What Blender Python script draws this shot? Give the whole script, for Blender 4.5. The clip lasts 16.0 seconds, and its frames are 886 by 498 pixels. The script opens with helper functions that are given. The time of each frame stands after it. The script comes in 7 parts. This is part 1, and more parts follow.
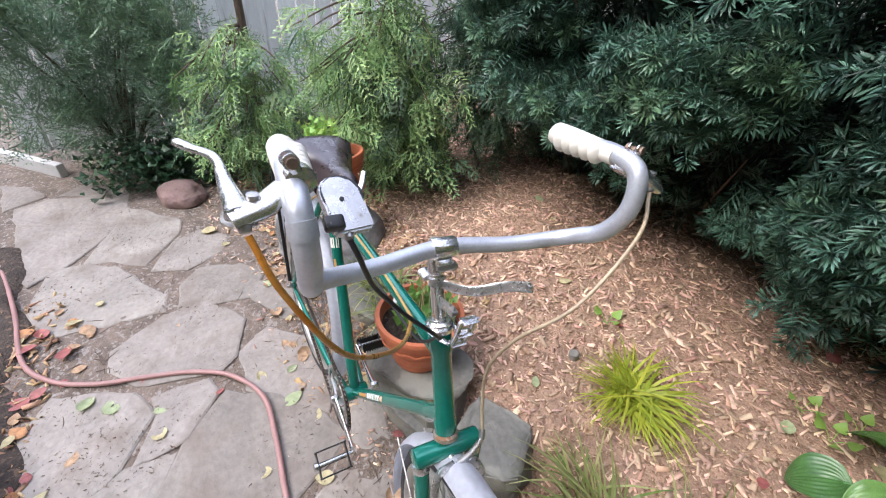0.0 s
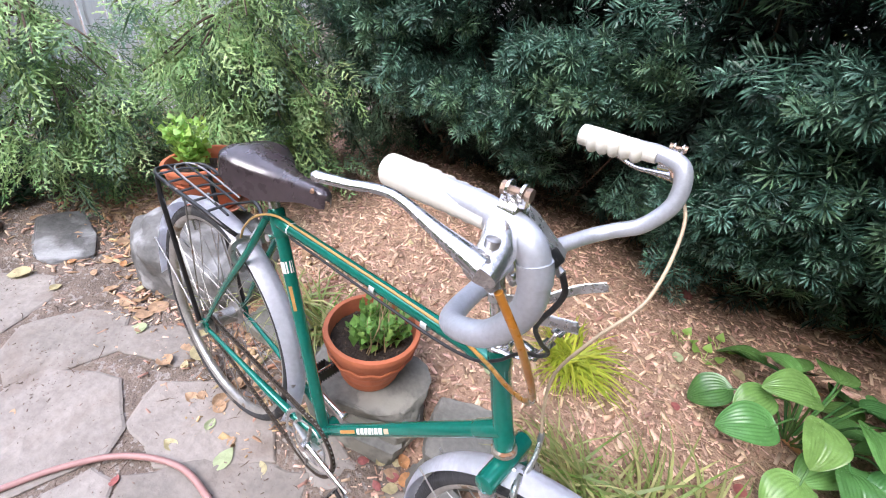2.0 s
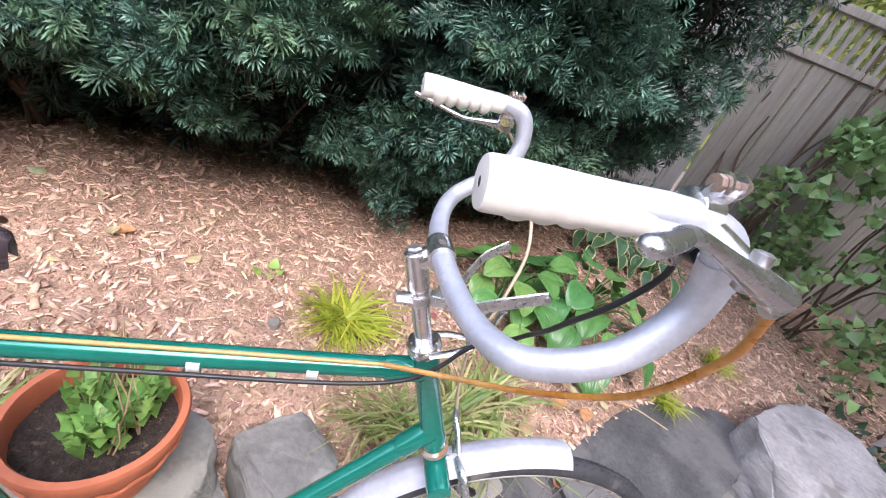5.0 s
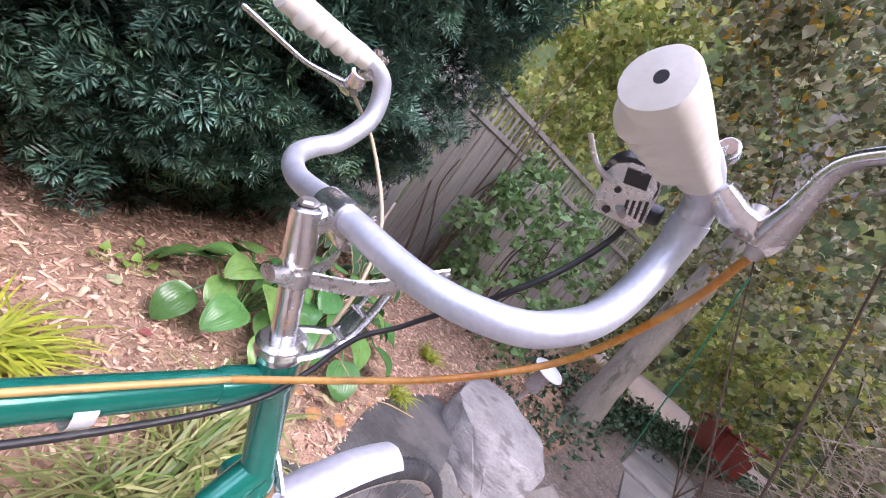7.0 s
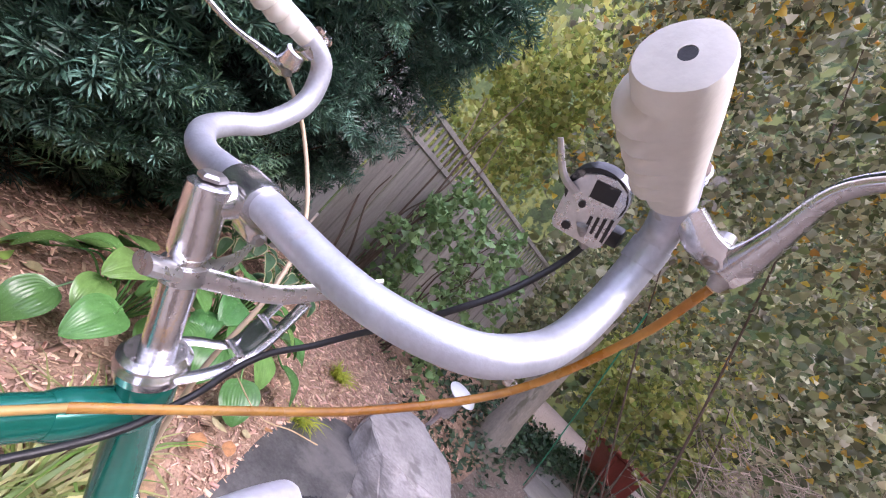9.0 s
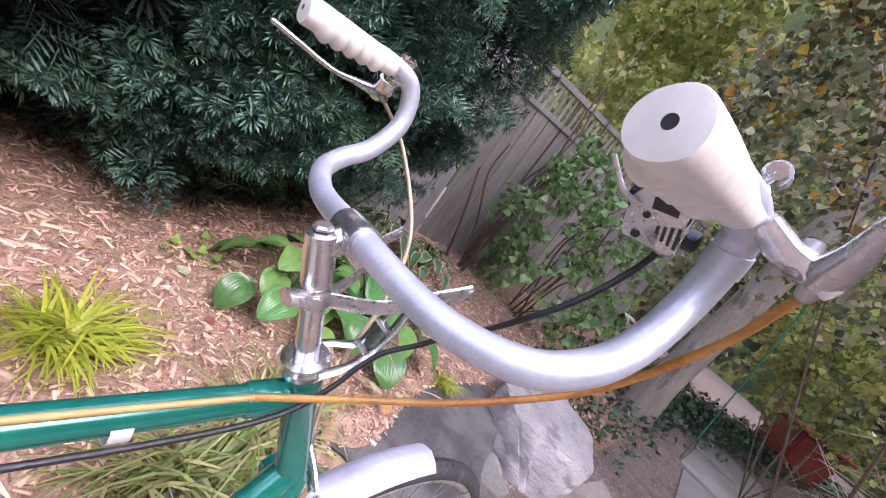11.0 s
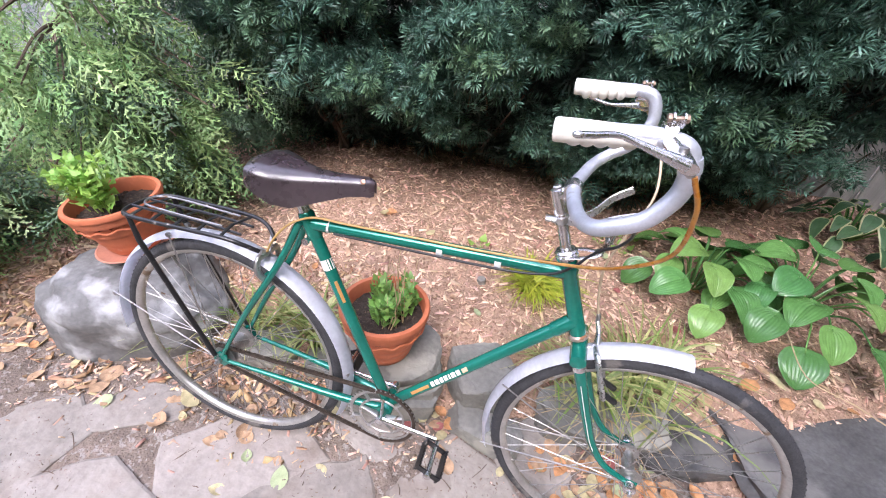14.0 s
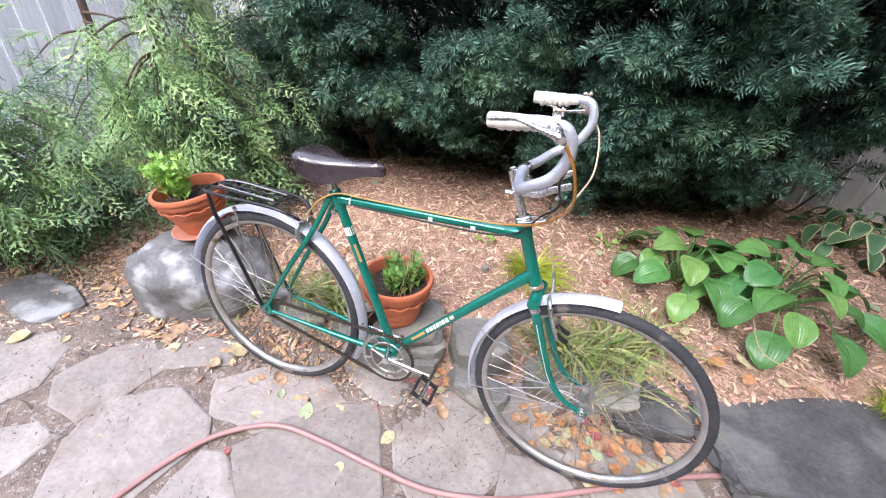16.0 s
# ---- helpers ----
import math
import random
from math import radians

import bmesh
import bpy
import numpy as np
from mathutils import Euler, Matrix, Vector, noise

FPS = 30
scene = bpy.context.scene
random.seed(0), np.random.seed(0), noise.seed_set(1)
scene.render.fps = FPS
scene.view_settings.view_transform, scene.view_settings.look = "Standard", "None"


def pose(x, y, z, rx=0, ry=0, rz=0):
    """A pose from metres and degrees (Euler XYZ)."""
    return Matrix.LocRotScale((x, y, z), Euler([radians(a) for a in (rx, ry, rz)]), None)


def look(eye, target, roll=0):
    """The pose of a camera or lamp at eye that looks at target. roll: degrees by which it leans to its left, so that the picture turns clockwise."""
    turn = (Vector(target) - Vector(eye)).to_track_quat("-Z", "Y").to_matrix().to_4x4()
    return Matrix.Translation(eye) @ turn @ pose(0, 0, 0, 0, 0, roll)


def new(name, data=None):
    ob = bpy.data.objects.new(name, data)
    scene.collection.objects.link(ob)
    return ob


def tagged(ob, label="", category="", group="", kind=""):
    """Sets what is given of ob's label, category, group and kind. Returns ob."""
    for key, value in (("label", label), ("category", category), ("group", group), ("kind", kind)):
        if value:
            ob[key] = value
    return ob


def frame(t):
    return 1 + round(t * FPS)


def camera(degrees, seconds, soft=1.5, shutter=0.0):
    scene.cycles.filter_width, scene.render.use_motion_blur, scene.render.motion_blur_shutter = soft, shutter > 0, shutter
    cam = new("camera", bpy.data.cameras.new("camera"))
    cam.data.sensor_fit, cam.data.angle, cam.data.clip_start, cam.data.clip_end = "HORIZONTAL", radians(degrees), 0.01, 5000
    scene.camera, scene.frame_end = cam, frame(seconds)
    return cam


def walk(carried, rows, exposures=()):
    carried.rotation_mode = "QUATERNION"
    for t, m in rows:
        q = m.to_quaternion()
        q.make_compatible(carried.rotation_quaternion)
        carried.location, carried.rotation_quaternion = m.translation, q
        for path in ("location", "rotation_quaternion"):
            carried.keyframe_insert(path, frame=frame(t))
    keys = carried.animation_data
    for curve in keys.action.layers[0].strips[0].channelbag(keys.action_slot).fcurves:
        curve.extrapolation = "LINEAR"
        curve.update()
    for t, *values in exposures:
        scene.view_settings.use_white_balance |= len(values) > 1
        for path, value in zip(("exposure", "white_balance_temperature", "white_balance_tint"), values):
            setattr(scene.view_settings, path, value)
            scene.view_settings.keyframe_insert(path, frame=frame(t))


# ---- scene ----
cam = camera(95.2, 16.0, soft=1.1)
PATH = [
    (0, (1.18, -0.178, 1.316), (-0.194, 0.679, 0.142), 3.7),
    (0.5, (1.14, -0.195, 1.313), (-0.163, 0.76, 0.134), 4.9),
    (1, (1.057, -0.247, 1.294), (-0.13, 0.854, 0.119), 6.5),
    (1.5, (0.983, -0.313, 1.276), (-0.059, 0.941, 0.118), 8.6),
    (2, (0.951, -0.358, 1.288), (0.062, 1.029, 0.154), 10.7),
    (2.5, (0.954, -0.38, 1.291), (0.185, 1.108, 0.199), 12.2),
    (3, (0.943, -0.391, 1.285), (0.266, 1.166, 0.227), 13.7),
    (3.5, (0.835, -0.398, 1.269), (0.446, 1.251, 0.206), 15.5),
    (4, (0.752, -0.403, 1.252), (0.669, 1.294, 0.195), 17.5),
    (4.5, (0.732, -0.364, 1.229), (0.952, 1.347, 0.218), 19.5),
    (5, (0.649, -0.293, 1.198), (1.3, 1.34, 0.245), 22.3),
    (5.2, (0.62, -0.275, 1.184), (1.425, 1.311, 0.269), 23.1),
    (7.3, (0.564, -0.173, 1.034), (2.288, 0.833, 0.913), 38.0),
    (7.5, (0.566, -0.168, 1.029), (2.315, 0.802, 0.966), 38.9),
    (8, (0.579, -0.161, 1.032), (2.372, 0.725, 1.079), 40.7),
    (8.2, (0.584, -0.159, 1.029), (2.387, 0.703, 1.117), 41.3),
    (10.3, (0.618, -0.152, 1.038), (2.394, 0.767, 1.044), 41.0),
    (10.5, (0.609, -0.157, 1.048), (2.351, 0.82, 0.938), 39.7),
    (11, (0.581, -0.176, 1.088), (2.132, 1.006, 0.646), 35.5),
    (11.5, (0.574, -0.209, 1.118), (1.742, 1.218, 0.343), 29.3),
    (12, (0.583, -0.258, 1.151), (1.193, 1.356, 0.139), 21.4),
    (12.5, (0.64, -0.347, 1.207), (0.731, 1.31, 0.091), 13.8),
    (13, (0.689, -0.439, 1.247), (0.471, 1.185, 0.1), 9.0),
    (13.5, (0.699, -0.514, 1.267), (0.375, 1.09, 0.116), 6.9),
    (14, (0.707, -0.627, 1.29), (0.385, 0.975, 0.137), 6.5),
    (14.5, (0.71, -0.71, 1.311), (0.397, 0.89, 0.152), 7.0),
    (15, (0.739, -0.757, 1.318), (0.374, 0.841, 0.173), 6.4),
    (15.5, (0.823, -0.824, 1.33), (0.393, 0.778, 0.213), 5.7),
    (16, (0.894, -0.887, 1.342), (0.4, 0.718, 0.256), 4.9),
]
walk(cam, [(t, look(eye, target, roll)) for t, eye, target, roll in PATH],
     exposures=((0, 0.86, 6350, 13), (1.5, 1.04, 6250, 15), (3, 1.24, 6250, 18), (5, 1.29, 6250, 20), (8, 1.28, 6250, 31), (10.4, 1.08, 6250, 31), (11.2, 1.20, 6250, 31), (13, 1.18, 6250, 24), (16, 1.26, 6200, 17)))

# ---- light ----
world = bpy.data.worlds.new("overcast_sky")
scene.world = world
world.use_nodes = True
wn = world.node_tree.nodes
sky = wn.new("ShaderNodeTexSky")
sky.sky_type = "NISHITA"
sky.sun_disc = False
sky.sun_elevation = radians(48)
sky.sun_rotation = radians(186)
sky.dust_density = 4.0
sky.air_density = 1.4
hazy = wn.new("ShaderNodeMixRGB")
hazy.inputs["Fac"].default_value = 0.55
hazy.inputs["Color2"].default_value = (8.4, 8.9, 11.2, 1)
world.node_tree.links.new(sky.outputs["Color"], hazy.inputs["Color1"])
world.node_tree.links.new(hazy.outputs["Color"], wn["Background"].inputs["Color"])
wn["Background"].inputs["Strength"].default_value = 0.20
sun = new("sun", bpy.data.lights.new("sun", "SUN"))
sun.data.energy = 1.8
sun.data.angle = radians(40)
sun.data.color = (1.0, 0.985, 0.965)
sun.matrix_world = look((-0.3, -3.0, 4.0), (0, 0, 0))

# ---- materials ----
def mat(name, color, rough=0.6, metal=0.0, vary=0.15, scale=8.0, bump=0.0, bump_scale=60.0, spot=None, spot_at=0.62, spot_scale=5.0,
        island=0.0, per_object=0.0, second=None, coat=0.0, translucent=0.0, stretch=(1, 1, 1), spot_rough=None, spot_soft=0.05):
    """A principled material: base colour with two scales of noise, patches of a second colour, and fine relief."""
    m = bpy.data.materials.new(name)
    m.use_nodes = True
    nodes, links = m.node_tree.nodes, m.node_tree.links
    b = nodes["Principled BSDF"]
    b.inputs["Roughness"].default_value = rough
    b.inputs["Metallic"].default_value = metal
    b.inputs["Coat Weight"].default_value = coat
    co = nodes.new("ShaderNodeTexCoord")
    mp = nodes.new("ShaderNodeMapping")
    mp.inputs["Scale"].default_value = stretch
    links.new(co.outputs["Object"], mp.inputs["Vector"])

    def noise_at(s, detail=4.0):
        n = nodes.new("ShaderNodeTexNoise")
        n.inputs["Scale"].default_value = s
        n.inputs["Detail"].default_value = detail
        links.new(mp.outputs["Vector"], n.inputs["Vector"])
        return n.outputs["Fac"]

    def ramp(fac, lo, hi, a, c):
        r = nodes.new("ShaderNodeMapRange")
        for key, v in (("From Min", lo), ("From Max", hi), ("To Min", a), ("To Max", c)):
            r.inputs[key].default_value = v
        links.new(fac, r.inputs["Value"])
        return r.outputs["Result"]

    def mix(fac, a, c, blend="MIX"):
        x = nodes.new("ShaderNodeMixRGB")
        x.blend_type = blend
        for key, v in (("Fac", fac), ("Color1", a), ("Color2", c)):
            if hasattr(v, "is_linked"):
                links.new(v, x.inputs[key])
            elif key == "Fac":
                x.inputs[key].default_value = v
            else:
                x.inputs[key].default_value = (*v, 1)
        return x.outputs["Color"]

    out = mix(0.0, color, color)
    if second:
        src = None
        if island:
            g = nodes.new("ShaderNodeNewGeometry")
            src = g.outputs["Random Per Island"]
        elif per_object:
            g = nodes.new("ShaderNodeObjectInfo")
            src = g.outputs["Random"]
        else:
            src = ramp(noise_at(scale * 0.7), 0.35, 0.65, 0, 1)
        out = mix(src, color, second)
    if island or per_object:
        if island:
            g = nodes.new("ShaderNodeNewGeometry")
            src = g.outputs["Random Per Island"]
        else:
            g = nodes.new("ShaderNodeObjectInfo")
            src = g.outputs["Random"]
        w = nodes.new("ShaderNodeTexWhiteNoise")
        w.noise_dimensions = "1D"
        links.new(src, w.inputs["W"])
        k = max(island, per_object)
        hs = nodes.new("ShaderNodeHueSaturation")
        links.new(out, hs.inputs["Color"])
        links.new(ramp(w.outputs["Value"], 0, 1, 1 - k, 1 + k), hs.inputs["Value"])
        sep = nodes.new("ShaderNodeSeparateColor")
        links.new(w.outputs["Color"], sep.inputs["Color"])
        links.new(ramp(sep.outputs["Green"], 0, 1, 0.5 - 0.06 * k, 0.5 + 0.06 * k), hs.inputs["Hue"])
        out = hs.outputs["Color"]
    if vary:
        hs = nodes.new("ShaderNodeHueSaturation")
        links.new(out, hs.inputs["Color"])
        links.new(ramp(noise_at(scale), 0.3, 0.7, 1 - vary, 1 + vary), hs.inputs["Value"])
        out = hs.outputs["Color"]
        hs = nodes.new("ShaderNodeHueSaturation")
        links.new(out, hs.inputs["Color"])
        links.new(ramp(noise_at(scale * 9), 0.3, 0.7, 1 - vary * 0.6, 1 + vary * 0.6), hs.inputs["Value"])
        out = hs.outputs["Color"]
        links.new(ramp(noise_at(scale * 3), 0.3, 0.7, max(rough - 0.1, 0.02), min(rough + 0.1, 1)), b.inputs["Roughness"])
    if spot:
        f = ramp(noise_at(spot_scale, 7.0), spot_at, spot_at + spot_soft, 0, 1)
        out = mix(f, out, spot)
        if spot_rough is not None:
            links.new(ramp(f, 0, 1, rough, spot_rough), b.inputs["Roughness"])
            if metal:
                links.new(ramp(f, 0, 1, metal, 0), b.inputs["Metallic"])
    links.new(out, b.inputs["Base Color"])
    if bump:
        bp = nodes.new("ShaderNodeBump")
        bp.inputs["Strength"].default_value = bump
        bp.inputs["Distance"].default_value = 0.01
        links.new(noise_at(bump_scale, 6.0), bp.inputs["Height"])
        links.new(bp.outputs["Normal"], b.inputs["Normal"])
    if translucent:
        t = nodes.new("ShaderNodeBsdfTranslucent")
        links.new(out, t.inputs["Color"])
        sh = nodes.new("ShaderNodeMixShader")
        sh.inputs["Fac"].default_value = translucent
        links.new(b.outputs["BSDF"], sh.inputs[1])
        links.new(t.outputs["BSDF"], sh.inputs[2])
        links.new(sh.outputs["Shader"], nodes["Material Output"].inputs["Surface"])
    return m


M_GREEN = mat("green_enamel", (0.006, 0.185, 0.138), 0.20, 0.35, 0.12, 14, 0.02, 200, spot=(0.16, 0.15, 0.13), spot_at=0.735, spot_scale=42, coat=0.6, spot_rough=0.6)
M_ALU = mat("dull_alloy", (0.57, 0.60, 0.67), 0.42, 0.6, 0.10, 30, 0.05, 300, spot=(0.40, 0.40, 0.42), spot_at=0.66, spot_scale=40, spot_rough=0.6)
M_CHROME = mat("worn_chrome", (0.74, 0.73, 0.73), 0.20, 0.95, 0.14, 40, 0.05, 260, spot=(0.30, 0.20, 0.14), spot_at=0.70, spot_scale=60, spot_rough=0.7)
M_STEEL = mat("tarnished_steel", (0.42, 0.41, 0.40), 0.38, 0.9, 0.2, 30, 0.06, 200, spot=(0.16, 0.10, 0.07), spot_at=0.60, spot_scale=30, spot_rough=0.8)
M_GUARD = mat("silver_mudguard", (0.76, 0.78, 0.85), 0.36, 0.12, 0.12, 10, 0.03, 150, spot=(0.32, 0.30, 0.29), spot_at=0.70, spot_scale=24, spot_rough=0.7)
M_RIM = mat("grey_rim", (0.50, 0.49, 0.47), 0.4, 0.8, 0.18, 16, 0.04, 120, spot=(0.22, 0.16, 0.11), spot_at=0.62, spot_scale=18, spot_rough=0.8)
M_TYRE = mat("worn_tyre", (0.035, 0.036, 0.04), 0.75, 0, 0.25, 18, 0.3, 200, spot=(0.13, 0.12, 0.11), spot_at=0.58, spot_scale=12)
M_BLACK = mat("black_enamel", (0.012, 0.012, 0.013), 0.28, 0, 0.2, 25, 0.05, 200, spot=(0.32, 0.29, 0.26), spot_at=0.66, spot_scale=45, spot_rough=0.7)
M_RUBBER = mat("black_rubber", (0.015, 0.015, 0.016), 0.45, 0, 0.2, 25, 0.1, 200)
M_GRIP = mat("cream_grip", (0.72, 0.70, 0.63), 0.42, 0, 0.06, 20, 0.06, 160, spot=(0.55, 0.50, 0.42), spot_at=0.71, spot_scale=18)
M_LEATHER = mat("dark_leather", (0.085, 0.062, 0.072), 0.30, 0, 0.25, 10, 0.05, 160, spot=(0.15, 0.09, 0.08), spot_at=0.70, spot_scale=16, coat=1.0)
M_LEATHER.node_tree.nodes["Principled BSDF"].inputs["Coat IOR"].default_value = 2.0
M_LEATHER.node_tree.nodes["Principled BSDF"].inputs["Coat Roughness"].default_value = 0.22
M_COPPER = mat("copper_rivet", (0.55, 0.33, 0.24), 0.35, 1.0, 0.15, 40)
M_AMBER = mat("aged_amber_casing", (0.36, 0.13, 0.012), 0.3, 0, 0.2, 20, 0.05, 200, second=(0.42, 0.22, 0.05), coat=0.4)
M_TAN = mat("tan_casing", (0.42, 0.27, 0.09), 0.4, 0, 0.15, 20)
M_BEIGE = mat("beige_casing", (0.42, 0.33, 0.22), 0.45, 0, 0.15, 20)
M_WHITE = mat("white_decal", (0.72, 0.70, 0.66), 0.5, 0, 0.1, 60, spot=(0.02, 0.12, 0.09), spot_at=0.64, spot_scale=60)
M_GOLD = mat("gold_decal", (0.50, 0.26, 0.08), 0.45, 0.2, 0.15, 60)
M_CLAY = mat("terracotta", (0.50, 0.150, 0.070), 0.62, 0, 0.10, 7, 0.12, 90, spot=(0.52, 0.30, 0.22), spot_at=0.66, spot_scale=6)
M_SOIL = mat("potting_soil", (0.045, 0.032, 0.024), 0.95, 0, 0.35, 40, 1.0, 120, spot=(0.13, 0.09, 0.06), spot_at=0.6, spot_scale=70)
M_SLAB = mat("flagstone", (0.262, 0.232, 0.206), 0.85, 0, 0.20, 5, 0.6, 34, per_object=0.10, spot=(0.190, 0.152, 0.126), spot_at=0.50, spot_soft=0.26, spot_scale=5.5, second=(0.305, 0.275, 0.246))
M_DIRT = mat("gritty_dirt", (0.190, 0.148, 0.120), 0.95, 0, 0.3, 9, 0.9, 140, spot=(0.31, 0.275, 0.245), spot_at=0.56, spot_scale=60)
M_ROCK = mat("grey_rock", (0.205, 0.200, 0.180), 0.8, 0, 0.25, 7, 0.5, 30, spot=(0.31, 0.30, 0.26), spot_at=0.57, spot_scale=6)
M_SLATE = mat("dark_slate", (0.150, 0.150, 0.148), 0.66, 0, 0.30, 6, 0.7, 26, spot_soft=0.14, spot=(0.36, 0.365, 0.37), spot_at=0.52, spot_scale=9, stretch=(1, 1, 1.2))
M_BED = mat("mulch_soil", (0.36, 0.235, 0.165), 0.95, 0, 0.35, 16, 1.0, 90, spot=(0.22, 0.13, 0.085), spot_at=0.56, spot_scale=60)
M_CHIP = mat("wood_chip", (0.42, 0.255, 0.175), 0.85, 0, 0.12, 30, 0, 60, island=0.40, second=(0.76, 0.55, 0.415))
M_LITTER = mat("dry_leaf_litter", (0.30, 0.16, 0.085), 0.75, 0, 0.2, 40, island=0.4, second=(0.52, 0.36, 0.21))
M_GRIT = mat("grit", (0.22, 0.165, 0.130), 0.9, 0, 0, 30, island=0.4, second=(0.10, 0.065, 0.045))
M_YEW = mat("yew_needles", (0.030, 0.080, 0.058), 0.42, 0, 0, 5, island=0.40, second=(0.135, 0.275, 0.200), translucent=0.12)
# Near-black needle colour: the hedge's inner shade is put into it.
M_YEWSHADE = mat("shade_dark_yew_needles", (0.014, 0.034, 0.024), 0.6, 0, 0, 5, island=0.4, second=(0.030, 0.060, 0.042))
# Young tips, brightened further to paint light on the clumps.
M_YEWLIGHT = mat("lit_yew_tips", (0.165, 0.310, 0.205), 0.42, 0, 0, 5, island=0.30, second=(0.130, 0.240, 0.120), translucent=0.2)
M_CEDAR = mat("cedar_scales", (0.185, 0.340, 0.120), 0.5, 0, 0, 5, island=0.36, second=(0.410, 0.580, 0.250), translucent=0.30)
M_BARK = mat("bark", (0.105, 0.072, 0.050), 0.9, 0, 0.3, 20, 0.8, 70, stretch=(1, 1, 0.3))
M_TRUNK = mat("grey_trunk", (0.26, 0.23, 0.19), 0.9, 0, 0.25, 10, 0.7, 50, spot=(0.14, 0.13, 0.09), spot_at=0.58, spot_scale=7, stretch=(1, 1, 0.35))
M_FENCE = mat("weathered_fence", (0.80, 0.83, 0.85), 0.8, 0, 0.12, 6, 0.35, 40, per_object=0.12, stretch=(6, 6, 0.5), spot=(0.50, 0.51, 0.52), spot_at=0.6, spot_scale=4)
M_FENCEG = mat("grey_fence", (0.44, 0.44, 0.43), 0.8, 0, 0.15, 6, 0.35, 40, per_object=0.15, stretch=(6, 6, 0.5), spot=(0.30, 0.30, 0.30), spot_at=0.6, spot_scale=4)
M_FENCED = mat("brown_fence", (0.300, 0.280, 0.252), 0.85, 0, 0.2, 6, 0.35, 40, per_object=0.2, stretch=(6, 6, 0.5))
M_HOSTA = mat("hosta_leaf", (0.062, 0.180, 0.055), 0.20, 0, 0.14, 5, 0, 60, per_object=0.30, second=(0.170, 0.345, 0.095), translucent=0.20)
M_HOSTAV = mat("edged_hosta_leaf", (0.070, 0.170, 0.075), 0.4, 0, 0.12, 12, 0, 60, per_object=0.2, translucent=0.15)
M_CREAM = mat("pale_leaf_edge", (0.46, 0.48, 0.26), 0.5, 0, 0.1, 12)
M_MINT = mat("mint_leaf", (0.250, 0.450, 0.080), 0.45, 0, 0.1, 20, island=0.28, second=(0.400, 0.620, 0.150), translucent=0.3)
M_LIME = mat("lime_grass", (0.290, 0.370, 0.030), 0.5, 0, 0, 20, island=0.25, second=(0.470, 0.500, 0.060), translucent=0.3)
M_STRAP = mat("strap_grass", (0.150, 0.270, 0.050), 0.45, 0, 0, 20, island=0.3, second=(0.47, 0.44, 0.20), translucent=0.2)
M_STRAW = mat("dry_stalk", (0.44, 0.33, 0.19), 0.7, 0, 0.1, 20)
M_OLIVE = mat("olive_leaves", (0.085, 0.120, 0.038), 0.42, 0, 0, 20, island=0.60, second=(0.46, 0.44, 0.27), translucent=0.35)
M_IVY = mat("creeper_leaves", (0.150, 0.270, 0.095), 0.45, 0, 0, 20, island=0.35, second=(0.27, 0.420, 0.170), translucent=0.2)
M_HOSE = mat("pink_hose", (0.37, 0.205, 0.190), 0.45, 0, 0.1, 12, 0.05, 100, spot=(0.42, 0.22, 0.20), spot_at=0.66, spot_scale=12)
LEAFY = [mat("yellow_leaf", (0.50, 0.44, 0.25), 0.6, 0, 0.2, 3, translucent=0.2), mat("green_leaf", (0.38, 0.44, 0.25), 0.6, 0, 0.15, 3, translucent=0.2),
         mat("tan_leaf", (0.43, 0.28, 0.17), 0.7, 0, 0.3, 3, translucent=0.15), mat("orange_leaf", (0.50, 0.25, 0.11), 0.65, 0, 0.3, 3, translucent=0.15),
         mat("red_leaf", (0.30, 0.095, 0.085), 0.55, 0, 0.25, 3)]


# ---- shapes ----
def mesh_of(name, verts, faces, material, smooth=False):
    me = bpy.data.meshes.new(name)
    me.from_pydata([tuple(v) for v in verts], [], [tuple(f) for f in faces])
    me.materials.append(material)
    if smooth:
        me.shade_smooth()
    return me


def part(name, bm, material, parent, label="", smooth=True, m=None):
    """One mesh object from a bmesh (or a ready mesh) under a thing or a part."""
    if isinstance(bm, bmesh.types.BMesh):
        me = bpy.data.meshes.new(name)
        bmesh.ops.recalc_face_normals(bm, faces=bm.faces[:])
        bm.to_mesh(me)
        bm.free()
        me.materials.append(material)
        if smooth:
            me.shade_smooth()
            me.set_sharp_from_angle(angle=radians(38))
    else:
        me = bm
    ob = new(name, me)
    if parent:
        ob.parent = parent
    if m is not None:
        ob.matrix_local = m
    if label:
        ob["label"] = label
    return ob


def thing(name, label, category, at=None, group="", kind=""):
    ob = new(name)
    ob.empty_display_size = 0.1
    if at is not None:
        ob.matrix_basis = at
    return tagged(ob, label, category, group, kind)


def spline(points, n=8, closed=False):
    """A smooth line through the points."""
    p = [Vector(q) for q in points]
    if closed:
        p = [p[-1], *p, p[0], p[1]]
    else:
        p = [2 * p[0] - p[1], *p, 2 * p[-1] - p[-2]]
    out = []
    for i in range(1, len(p) - 2):
        a, b, c, d = p[i - 1:i + 3]
        for k in range(n):
            s = k / n
            out.append(0.5 * (2 * b + (c - a) * s + (2 * a - 5 * b + 4 * c - d) * s * s + (3 * b - a - 3 * c + d) * s ** 3))
    if not closed:
        out.append(p[-2])
    return out


